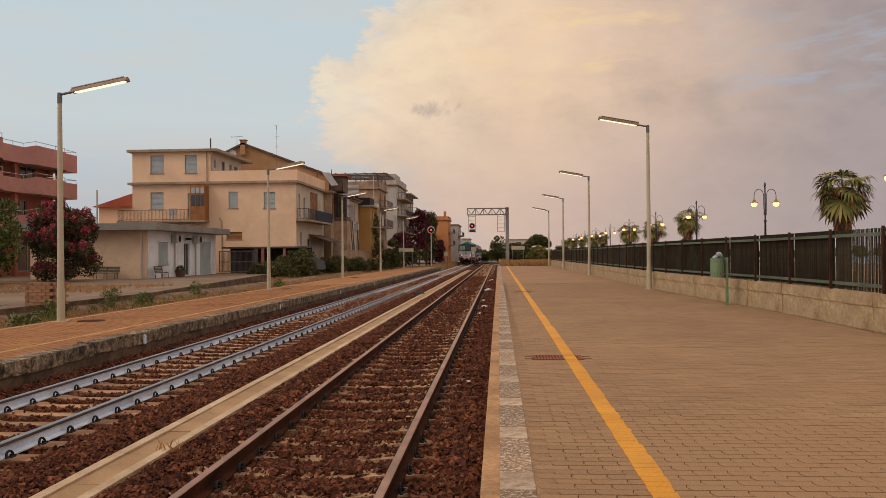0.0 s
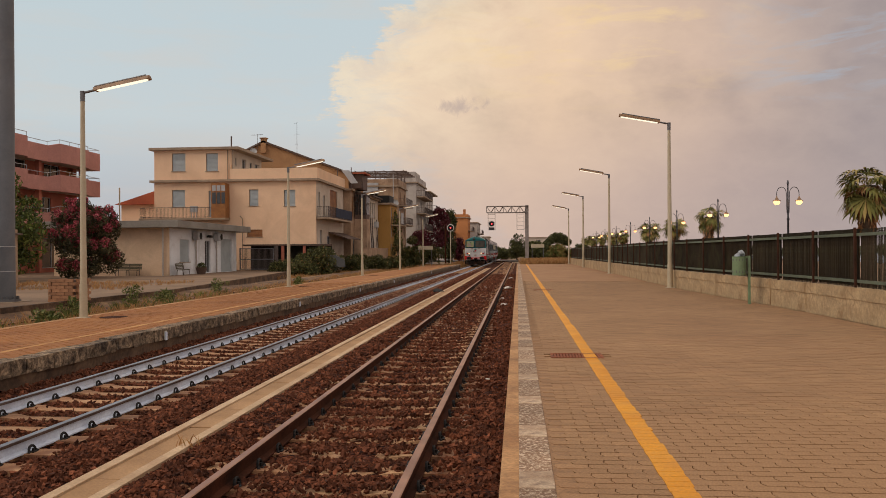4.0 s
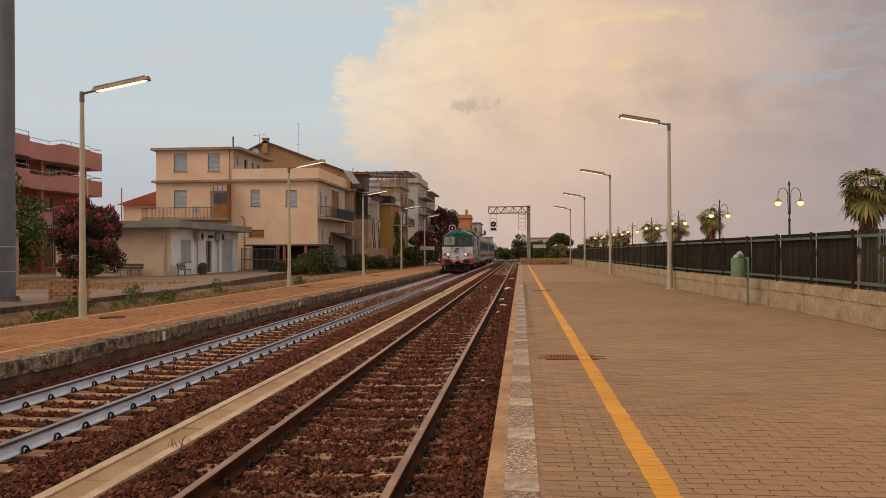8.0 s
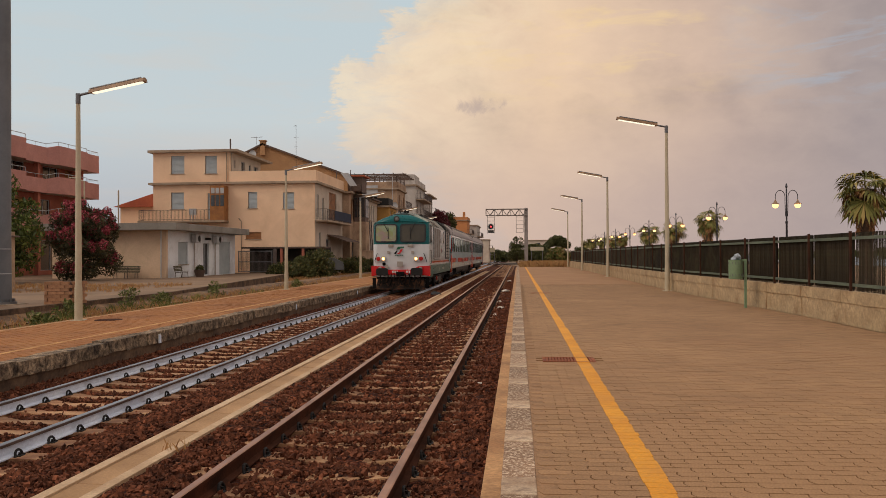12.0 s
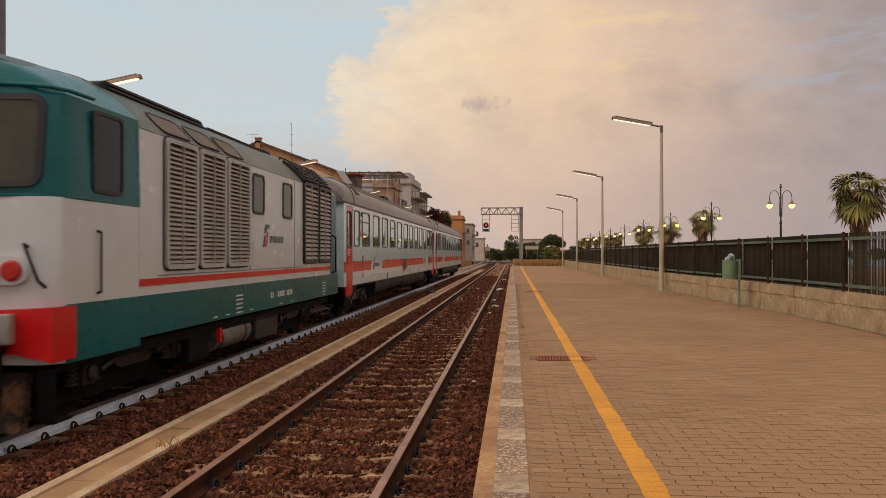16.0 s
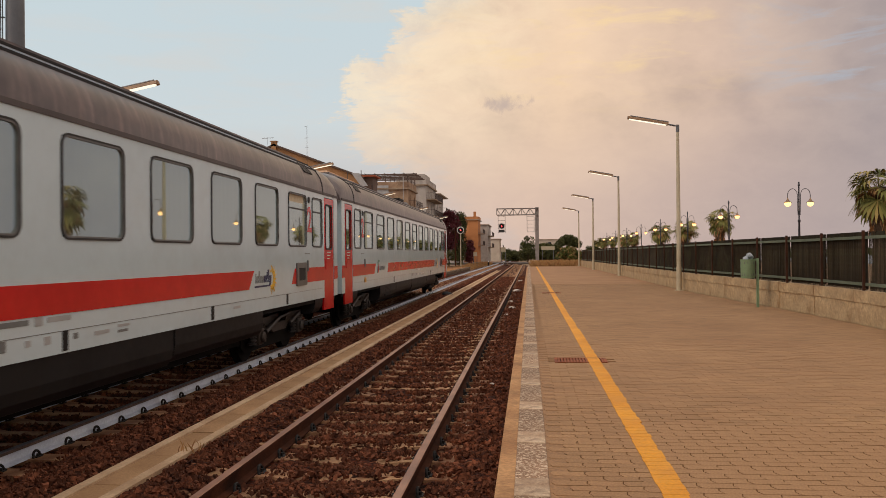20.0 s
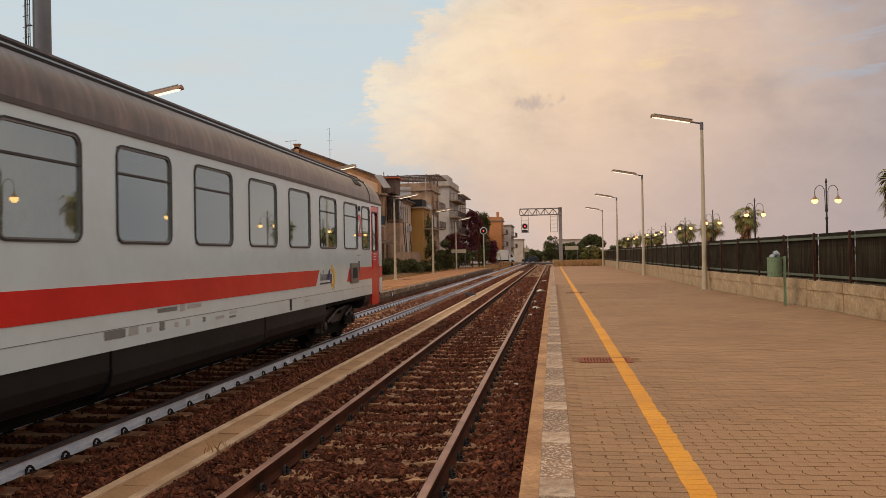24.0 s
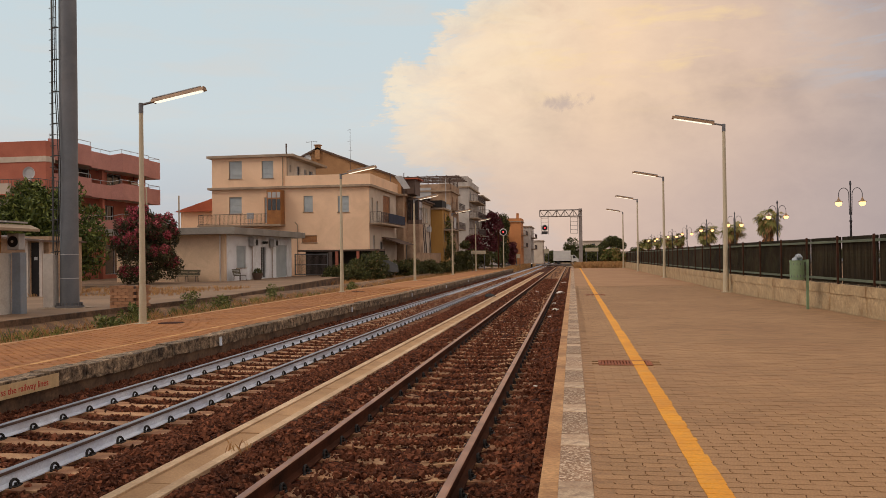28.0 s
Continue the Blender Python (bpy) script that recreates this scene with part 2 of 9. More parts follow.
def ballast_mat(name, cols, scale):
    m = bpy.data.materials.new(name)
    m.use_nodes = True
    nt = m.node_tree
    p = nt.nodes["Principled BSDF"]
    tc = nt.nodes.new("ShaderNodeTexCoord").outputs["Object"]
    v = nt.nodes.new("ShaderNodeTexVoronoi")
    v.inputs["Scale"].default_value = scale
    link(nt, tc, v.inputs["Vector"])
    sep = nt.nodes.new("ShaderNodeSeparateColor")
    link(nt, v.outputs["Color"], sep.inputs[0])
    col = ramp(nt, sep.outputs[0], [(0.0, cols[0]), (0.5, cols[1]), (0.9, cols[2]), (1.0, cols[3])])
    # darker towards each stone's edge: shade of the gaps put into the colour
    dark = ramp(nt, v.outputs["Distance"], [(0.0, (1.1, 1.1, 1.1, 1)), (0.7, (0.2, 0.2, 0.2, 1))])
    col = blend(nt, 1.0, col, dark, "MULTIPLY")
    big = noise_at(nt, tc, 0.5, 4)
    col = blend(nt, 1.0, col, ramp(nt, big, [(0.3, (0.75, 0.72, 0.7, 1)), (0.7, (1.15, 1.1, 1.05, 1))]), "MULTIPLY")
    link(nt, col, p.inputs["Base Color"])
    p.inputs["Roughness"].default_value = 0.95
    p.inputs["Specular IOR Level"].default_value = 0.15
    b = nt.nodes.new("ShaderNodeBump")
    b.inputs["Strength"].default_value, b.inputs["Distance"].default_value = 0.9, 0.03
    b.invert = True
    link(nt, v.outputs["Distance"], b.inputs["Height"])
    link(nt, b.outputs[0], p.inputs["Normal"])
    MATS[name] = m
    return m


# ---- mesh tools ----
def box(bm, x0, x1, y0, y1, z0, z1, bev=0.0):
    vs = [bm.verts.new(p) for p in ((x0, y0, z0), (x1, y0, z0), (x1, y1, z0), (x0, y1, z0), (x0, y0, z1), (x1, y0, z1), (x1, y1, z1), (x0, y1, z1))]
    fs = [bm.faces.new([vs[i] for i in f]) for f in ((3, 2, 1, 0), (4, 5, 6, 7), (0, 1, 5, 4), (1, 2, 6, 5), (2, 3, 7, 6), (3, 0, 4, 7))]
    if bev:
        es = list({e for f in fs for e in f.edges})
        bmesh.ops.bevel(bm, geom=es, offset=bev, segments=2, affect="EDGES", profile=0.6)
    return vs


def prism(bm, pts, axis, a, b):
    """A flat outline (two coordinates a point) drawn out along an axis from a to b."""
    def place(p, v):
        return {"x": (v, p[0], p[1]), "y": (p[0], v, p[1]), "z": (p[0], p[1], v)}[axis]
    lo, hi = ([bm.verts.new(place(p, v)) for p in pts] for v in (a, b))
    n = len(pts)
    bm.faces.new(lo[::-1])
    bm.faces.new(hi)
    for i in range(n):
        bm.faces.new((lo[i], lo[(i + 1) % n], hi[(i + 1) % n], hi[i]))
    bmesh.ops.recalc_face_normals(bm, faces=bm.faces)


def rod(bm, p, q, r0, r1=None, seg=10, caps=True):
    p, q = Vector(p), Vector(q)
    r1 = r0 if r1 is None else r1
    d = (q - p).normalized()
    a = d.orthogonal().normalized()
    b = d.cross(a)
    rings = []
    for c, r in ((p, r0), (q, r1)):
        rings.append([bm.verts.new(c + r * (math.cos(t) * a + math.sin(t) * b)) for t in (2 * math.pi * i / seg for i in range(seg))])
    for i in range(seg):
        bm.faces.new((rings[0][i], rings[0][(i + 1) % seg], rings[1][(i + 1) % seg], rings[1][i]))
    if caps:
        bm.faces.new(rings[0][::-1])
        bm.faces.new(rings[1])


def pipe(bm, pts, r, seg=8):
    """One tube swept along a line of points."""
    pts = [Vector(p) for p in pts]
    ways = [(b - a).normalized() for a, b in zip(pts, pts[1:])]
    rings, up = [], ways[0].orthogonal().normalized()
    for i, p in enumerate(pts):
        d = ((ways[max(i - 1, 0)] + ways[min(i, len(ways) - 1)]) / 2).normalized()
        up = (up - d * up.dot(d)).normalized()
        b = d.cross(up)
        rings.append([bm.verts.new(p + r * (math.cos(t) * up + math.sin(t) * b)) for t in (2 * math.pi * k / seg for k in range(seg))])
    for lo, hi in zip(rings, rings[1:]):
        for k in range(seg):
            bm.faces.new((lo[k], lo[(k + 1) % seg], hi[(k + 1) % seg], hi[k]))
    bm.faces.new(rings[0][::-1])
    bm.faces.new(rings[-1])


def lathe(bm, prof, centre=(0, 0, 0), seg=20, axis="z"):
    """A profile of (radius, height) turned about an axis."""
    rings = []
    for r, h in prof:
        ring = []
        for i in range(seg):
            t = 2 * math.pi * i / seg
            v = (r * math.cos(t), r * math.sin(t), h)
            if axis == "y":
                v = (v[0], h, v[1])
            elif axis == "x":
                v = (h, v[0], v[1])
            ring.append(bm.verts.new(Vector(centre) + Vector(v)))
        rings.append(ring)
    for lo, hi in zip(rings, rings[1:]):
        for i in range(seg):
            bm.faces.new((lo[i], lo[(i + 1) % seg], hi[(i + 1) % seg], hi[i]))
    bm.faces.new(rings[0][::-1])
    bm.faces.new(rings[-1])
    bmesh.ops.recalc_face_normals(bm, faces=bm.faces)


def loft(bm, sections, caps=True, closed=True):
    rings = [[bm.verts.new(p) for p in s] for s in sections]
    n = len(rings[0])
    for lo, hi in zip(rings, rings[1:]):
        for i in range(n if closed else n - 1):
            bm.faces.new((lo[i], lo[(i + 1) % n], hi[(i + 1) % n], hi[i]))
    if caps:
        bm.faces.new(rings[0][::-1])
        bm.faces.new(rings[-1])
    bmesh.ops.recalc_face_normals(bm, faces=bm.faces)


def round_rect(w, h, r, n=5):
    pts = []
    for cx, cy, a0 in ((w / 2 - r, h / 2 - r, 0), (-w / 2 + r, h / 2 - r, 90), (-w / 2 + r, -h / 2 + r, 180), (w / 2 - r, -h / 2 + r, 270)):
        for i in range(n + 1):
            a = radians(a0 + 90 * i / n)
            pts.append((cx + r * math.cos(a), cy + r * math.sin(a)))
    return pts


def ring_mesh(bm, outer, inner, place, depth):
    """A frame between two outlines of equal count; place(u, v, d) gives the point."""
    n = len(outer)
    loops = [[bm.verts.new(place(*p, d)) for p in o] for o, d in ((outer, 0), (outer, depth), (inner, depth), (inner, 0))]
    for k in range(4):
        a, b = loops[k], loops[(k + 1) % 4]
        for i in range(n):
            bm.faces.new((a[i], a[(i + 1) % n], b[(i + 1) % n], b[i]))
    bmesh.ops.recalc_face_normals(bm, faces=bm.faces)


def holed(bm, u0, u1, v0, v1, openings, place):
    """A wall sheet with thickness and rectangular openings; place(u, v, d) gives a point, d 0 in front and 1 behind."""
    us = sorted({u0, u1, *(o[0] for o in openings), *(o[1] for o in openings)})
    vs = sorted({v0, v1, *(o[2] for o in openings), *(o[3] for o in openings)})
    us, vs = [u for u in us if u0 <= u <= u1], [v for v in vs if v0 <= v <= v1]
    pts = {}

    def vert(i, j, d):
        if (i, j, d) not in pts:
            pts[i, j, d] = bm.verts.new(place(us[i], vs[j], d))
        return pts[i, j, d]

    def solid(i, j):
        if not (0 <= i < len(us) - 1 and 0 <= j < len(vs) - 1):
            return False
        cu, cv = (us[i] + us[i + 1]) / 2, (vs[j] + vs[j + 1]) / 2
        return not any(o[0] < cu < o[1] and o[2] < cv < o[3] for o in openings)

    for i in range(len(us) - 1):
        for j in range(len(vs) - 1):
            if not solid(i, j):
                continue
            c = ((i, j), (i + 1, j), (i + 1, j + 1), (i, j + 1))
            for d in (0, 1):
                bm.faces.new([vert(a, b, d) for a, b in c])
            for (di, dj), (p, q) in (((0, -1), (0, 1)), ((1, 0), (1, 2)), ((0, 1), (2, 3)), ((-1, 0), (3, 0))):
                if not solid(i + di, j + dj):
                    bm.faces.new((vert(*c[p], 0), vert(*c[q], 0), vert(*c[q], 1), vert(*c[p], 1)))
    bmesh.ops.recalc_face_normals(bm, faces=bm.faces)


def mesh_of(bm, material, smooth=False):
    me = bpy.data.meshes.new("m")
    bm.to_mesh(me)
    bm.free()
    if material:
        me.materials.append(material)
    if smooth:
        for p in me.polygons:
            p.use_smooth = True
        me.set_sharp_from_angle(angle=radians(35))
    return me


def part(name, bm, material, parent=None, label="", smooth=False):
    me = bm if isinstance(bm, bpy.types.Mesh) else mesh_of(bm, material, smooth)
    ob = new(name, me)
    me.name = name
    ob.parent = parent
    if label:
        ob["label"] = label
    return ob


def shared(name, me, parent, loc, rz=0.0, scale=None):
    ob = new(name, me)
    ob.parent = parent
    ob.location = loc
    ob.rotation_euler = (0, 0, rz)
    if scale:
        ob.scale = scale
    return ob


def thing(name, label, category, loc=(0, 0, 0), rz=0.0, group="", kind=""):
    ob = new(name)
    ob.empty_display_size = 0.2
    ob.location = loc
    ob.rotation_euler = (0, 0, radians(rz))
    return tagged(ob, label, category, group, kind)


def setting(name, bm, material, label, category, smooth=False):
    return tagged(part(name, bm, material, smooth=smooth), label, category, kind="structure")


def bmn():
    return bmesh.new()


def raw_mesh(name, verts, faces, material):
    me = bpy.data.meshes.new(name)
    me.from_pydata(verts.tolist() if hasattr(verts, "tolist") else verts, [], faces.tolist() if hasattr(faces, "tolist") else faces)
    me.materials.append(material)
    me.update()
    return me


def lettering(text, size, material, name, parent, m, label="", bold=0.0):
    """Built-in lettering as a thin mesh, lying in the local x-y plane of the pose m."""
    cu = bpy.data.curves.new("t", "FONT")
    cu.body, cu.size, cu.extrude, cu.align_x, cu.offset = text, size, 0.002, "CENTER", bold
    tmp = bpy.data.objects.new("t", cu)
    scene.collection.objects.link(tmp)
    bpy.context.view_layer.update()
    me = bpy.data.meshes.new_from_object(tmp)
    bpy.data.objects.remove(tmp)
    me.materials.clear()
    me.materials.append(material)
    ob = part(name, me, material, parent, label)
    ob.matrix_local = m
    return ob


M_CONC = mat("concrete", srgb(172, 152, 128), srgb(140, 120, 98), 0.9, scale=1.2, fine=40, grain=0.25, bump=0.3, stain=srgb(95, 75, 58), stain_amt=0.5)
M_SLEEPER = mat("sleeper_concrete", srgb(190, 148, 108), srgb(150, 105, 72), 0.9, scale=2.5, fine=45, grain=0.3, bump=0.4, stain=srgb(105, 62, 40), stain_amt=0.7, stain_scale=1.5, rand=0.25)
M_RUST = mat("rusty_steel", srgb(82, 46, 30), srgb(50, 28, 19), 0.9, 0.0, scale=3, fine=60, grain=0.3, bump=0.25, spec=0.12)
M_RAILTOP = mat("worn_rail_head", srgb(176, 128, 102), srgb(134, 92, 72), 0.45, 0.3, scale=2, fine=50, grain=0.15, bump=0.05)
M_WHITERAIL = mat("whitewashed_steel", srgb(228, 235, 246), srgb(198, 206, 222), 0.7, 0.0, scale=2.2, fine=40, grain=0.12, bump=0.1, stain=srgb(140, 122, 112), stain_amt=0.3, stain_scale=1.1)
M_RAILSIDE = mat("brown_rail_head_side", srgb(104, 84, 76), srgb(72, 56, 50), 0.6, 0.1, scale=2, fine=50, grain=0.15, bump=0.05)
M_RAILSHINE = mat("polished_rail_head", srgb(150, 150, 158), srgb(122, 122, 132), 0.35, 0.6, scale=2, fine=50, grain=0.1, bump=0.03)
M_BLACK = mat("black_iron", srgb(30, 27, 26), srgb(18, 17, 17), 0.7, 0.2, scale=4, fine=40, grain=0.3, bump=0.2)
RED4 = (srgb(64, 32, 22), srgb(108, 56, 37), srgb(140, 82, 56), srgb(176, 136, 106))
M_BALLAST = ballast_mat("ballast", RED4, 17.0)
M_PAVER = mat("concrete_paver", srgb(168, 129, 90), srgb(150, 112, 77), 0.92, scale=0.45, fine=55, grain=0.28, bump=0.3, stain=srgb(150, 108, 74), stain_amt=0.25, stain_scale=0.9, rand=0.11, island=True)
M_PAVERJ = mat("paver_joint", srgb(114, 86, 61), srgb(92, 69, 49), 0.95, scale=3, fine=60, grain=0.3, bump=0.3)
M_YELLOW = mat("yellow_line_paint", srgb(232, 160, 36), srgb(212, 138, 28), 0.75, scale=1.5, fine=35, grain=0.16, bump=0.15, stain=srgb(180, 128, 70), stain_amt=0.35, stain_scale=2.5)
M_POST = mat("cream_post_paint", srgb(196, 184, 158), srgb(178, 164, 138), 0.5, scale=1.2, fine=20, grain=0.08, bump=0.05)
M_GREYSTEEL = mat("galvanised_steel", srgb(120, 120, 122), srgb(100, 98, 100), 0.5, 0.4, scale=1.5, fine=25, grain=0.15, bump=0.08)
M_TROUGH = mat("faded_tan_trough", srgb(158, 122, 88), srgb(124, 94, 66), 0.5, scale=2, fine=20, grain=0.12, bump=0.05)
M_TUBE = glow("fluorescent_tube", (1.0, 0.9, 0.7, 1), 1.15)
M_GLOBE = glow("warm_globe", (1.0, 0.52, 0.19, 1), 2.6)
M_DARKMETAL = mat("dark_lamp_metal", srgb(66, 66, 72), srgb(50, 50, 56), 0.5, 0.3, scale=2, fine=20, grain=0.1, bump=0.05)
M_REDSIG = glow("red_signal_light", (1.0, 0.05, 0.06, 1), 2.5)
M_HEAD = glow("headlight", (1.0, 0.54, 0.19, 1), 1.4)
M_BULB = glow("headlight_bulb", (1.0, 0.8, 0.5, 1), 2.4)


# ---- ground, tracks and platforms ----
ZN, ZF = -0.335, -0.463  # rail tops of the near and the far track
XN, XF = -1.746, -5.96


def smooth01(v):
    v = min(max(v, 0.0), 1.0)
    return v * v * (3 - 2 * v)


def x_near(y):
    return XN - 4.2 * smooth01((y - 136) / 62)


def z_near(y):
    return ZN + (ZF - ZN) * smooth01((y - 136) / 62)


M_EARTH = mat("dry_earth", srgb(150, 118, 88), srgb(118, 88, 64), 0.95, scale=0.25, fine=8, grain=0.3, bump=0.4, stain=srgb(104, 98, 62), stain_amt=0.6, stain_scale=0.12)


def build_ground():
    # one sheet to the horizon, finer close by
    xs = [-3000, -800, -300, -120] + list(range(-60, 61, 6)) + [120, 300, 800, 3000]
    ys = [-800, -300, -100] + list(range(-40, 261, 6)) + [320, 500, 900, 1800, 3500]
    verts = [(x, y, -0.8 + 0.05 * noise.noise((x * 0.2, y * 0.2, 0))) for y in ys for x in xs]
    w = len(xs)
    faces = [(j * w + i, j * w + i + 1, (j + 1) * w + i + 1, (j + 1) * w + i) for j in range(len(ys) - 1) for i in range(w - 1)]
    tagged(new("ground", raw_mesh("ground", verts, faces, M_EARTH)), "dry brown earth with sparse grass", "ground", kind="structure")


build_ground()


def bed_rise(name, x):
    """How the ballast lies across a bed: low between the rails, heaped at the shoulders and up to the duct."""
    if "near" in name:
        d = x - XN
        return 0.085 * smooth01((abs(d) - 0.85) / 0.5)
    d = x - XF
    return (0.20 if d > 0 else 0.06) * smooth01((abs(d) - 0.95) / (1.1 if d > 0 else 0.5))


def bed(name, x0f, x1f, zf, y0, y1, label, step_far=1.5):
    """A ballast bed with a rough surface between two edges that may bend."""
    ys = []
    y = y0
    while y < y1:
        ys.append(y)
        y += 0.12 if 2 < y < 16 else (0.35 if y < 40 else step_far)
    ys.append(y1)
    n = 44
    verts, faces = [], []
    for y in ys:
        a, b, z = x0f(y), x1f(y), zf(y)
        for i in range(n + 1):
            x = a + (b - a) * i / n
            h = 0.035 * noise.noise((x * 3, y * 3, 1.7)) + 0.03 * noise.noise((x * 11, y * 11, 0.3))
            verts.append((x, y, z + h + (bed_rise(name, x) if y < 95 else 0.0)))
    for j in range(len(ys) - 1):
        for i in range(n):
            k = j * (n + 1) + i
            faces.append((k, k + 1, k + n + 2, k + n + 1))
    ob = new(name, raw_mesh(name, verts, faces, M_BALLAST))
    return tagged(ob, label, "ballast", kind="structure")


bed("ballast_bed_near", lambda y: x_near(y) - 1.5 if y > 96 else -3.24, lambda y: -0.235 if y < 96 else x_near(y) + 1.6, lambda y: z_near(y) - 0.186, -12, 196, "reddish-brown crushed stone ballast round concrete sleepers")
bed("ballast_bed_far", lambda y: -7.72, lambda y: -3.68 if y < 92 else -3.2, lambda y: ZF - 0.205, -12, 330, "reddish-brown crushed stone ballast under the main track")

RAIL_PROFILE = [(-0.07, -0.155), (0.07, -0.155), (0.07, -0.142), (0.012, -0.125), (0.01, -0.045), (0.036, -0.036), (0.036, -0.006), (0.028, 0.0), (-0.028, 0.0), (-0.036, -0.006), (-0.036, -0.036), (-0.01, -0.045), (-0.012, -0.125), (-0.07, -0.142)]


def rail(parent, xf, zf, y0, y1, off, side_mat, label):
    ys = [y0, 20, 40, 60, 80, 110] + [132 + 3 * i for i in range(24)] + [250, y1]
    ys = sorted({y for y in ys if y0 <= y <= y1})
    bm = bmn()
    loft(bm, [[(xf(y) + off + px, y, zf(y) + pz) for px, pz in RAIL_PROFILE] for y in ys])
    ob = part("rail", bm, side_mat, parent, label)
    white = side_mat == M_WHITERAIL
    ob.data.materials.append(M_RAILSHINE if white else M_RAILTOP)
    ob.data.materials.append(M_RAILSIDE)
    for p in ob.data.polygons:
        if p.normal.z > 0.5 and p.center.z > zf(p.center.y) - 0.02:
            p.material_index = 1
        elif white and p.center.z > zf(p.center.y) - 0.05:
            p.material_index = 2
    return ob


def sleeper_mesh():
    bm = bmn()
    sec = []
    for x, w, z in ((-1.15, 0.13, 0.0), (-0.55, 0.13, 0.0), (-0.35, 0.115, -0.03), (0.35, 0.115, -0.03), (0.55, 0.13, 0.0), (1.15, 0.13, 0.0)):
        sec.append([(x, -w - 0.02, -0.2), (x, w + 0.02, -0.2), (x, w, z), (x, -w, z)])
    loft(bm, sec)
    return mesh_of(bm, M_SLEEPER)


def clip_mesh():
    bm = bmn()
    box(bm, 0.02, 0.10, -0.045, 0.045, -0.012, 0.006)
    arch = [(0.075, 0.085, -0.005)] + [(0.06 - 0.012 * math.sin(a), 0.06 * math.cos(a), 0.008 + 0.055 * math.sin(a)) for a in (k * math.pi / 6 for k in range(7))] + [(0.075, -0.085, -0.005)]
    pipe(bm, arch, 0.014, 6)
    rod(bm, (0.07, 0, -0.01), (0.07, 0, 0.035), 0.014, seg=6)
    return mesh_of(bm, M_BLACK)


SLEEPER, CLIP = sleeper_mesh(), clip_mesh()


def track(name, label, xf, zf, y0, y1, side_mat, rail_label, first):
    t = thing(name, label, "railway track", group="railway tracks", kind="structure")
    for off in (-0.7535, 0.7535):
        rail(t, xf, zf, y0, y1, off, side_mat, rail_label)
    n = int((y1 - first) / 0.6)
    for k in range(min(n, 300)):
        y = first + 0.6 * k
        a = math.atan2(xf(y) - xf(y + 0.6), 0.6)
        shared("sleeper", SLEEPER, t, (xf(y), y, zf(y) - 0.152), a)
        if k < 88:
            for off in (-0.7535, 0.7535):
                shared("rail_clip", CLIP, t, (xf(y) + off + 0.03, y, zf(y) - 0.15))
                shared("rail_clip", CLIP, t, (xf(y) + off - 0.03, y, zf(y) - 0.15), math.pi)
    return t


track("railway_track", "siding with rusty brown rails on half-buried concrete sleepers", x_near, z_near, -10, 196, M_RUST, "rusty brown rail with a worn head", 2.4 - 0.6 * 18)
track("railway_track", "main track with whitewashed rails on concrete sleepers", lambda y: XF, lambda y: ZF, -10, 320, M_WHITERAIL, "whitewashed rail", 0.92 - 0.6 * 16)


def old_track():
    t = thing("disused_railway_track", "disused rusty track overgrown with dry grass", "railway track", group="railway tracks", kind="structure")
    for x in (-12.95, -14.45):
        rail(t, lambda y: x, lambda y: -0.5, -8, 110, 0.0, M_RUST, "rusty rail half sunk in earth")


old_track()
bm = bmn()
ysb = [-14 + 3 * i for i in range(45)]
loft(bm, [[(-15.65, y, -0.30 + 0.05 * noise.noise((3, y * 0.4, 0))), (-15.2, y, -0.40 + 0.06 * noise.noise((5, y * 0.7, 0))), (-14.7, y, -0.53), (-13.7, y, -0.59 + 0.03 * noise.noise((7, y * 0.5, 0))), (-12.6, y, -0.56), (-12.2, y, -0.54), (-12.2, y, -0.85), (-15.65, y, -0.85)] for y in ysb])
setting("old_trackbed", bm, mat("brown_trackbed_earth", srgb(116, 86, 62), srgb(76, 56, 41), 0.95, scale=0.9, fine=14, grain=0.35, bump=0.5, stain=srgb(168, 130, 90), stain_amt=0.6, stain_scale=0.8), "brown earth and gravel of a disused track", "ground")

# the raised cable duct between the tracks: two rims and slabs between
M_DUCT = mat("duct_concrete", srgb(184, 144, 102), srgb(150, 113, 76), 0.9, scale=1.2, fine=40, grain=0.2, bump=0.25, stain=srgb(130, 95, 68), stain_amt=0.5, rand=0.08)
duct = thing("cable_duct", "tan concrete cable duct with slab lids between the tracks", "cable duct", kind="structure")
bm = bmn()
box(bm, -3.70, -3.60, -8, 95, -0.75, -0.405)
M_RIM = mat("pale_duct_rim", srgb(210, 180, 146), srgb(180, 149, 116), 0.9, scale=1.5, fine=40, grain=0.2, bump=0.3, stain=srgb(150, 112, 80), stain_amt=0.4, stain_scale=1.2)
part("rim", bm, M_RIM, duct)
bm = bmn()
box(bm, -3.33, -3.23, -8, 95, -0.75, -0.405)
part("rim", bm, M_RIM, duct)
bm = bmn()
box(bm, -0.133, 0.133, -0.492, 0.492, -0.06, 0.0, 0.006)
SLAB = mesh_of(bm, M_DUCT)
for k in range(102):
    shared("slab", SLAB, duct, (-3.465, -7 + k, -0.425 + random.uniform(-0.006, 0.006)))

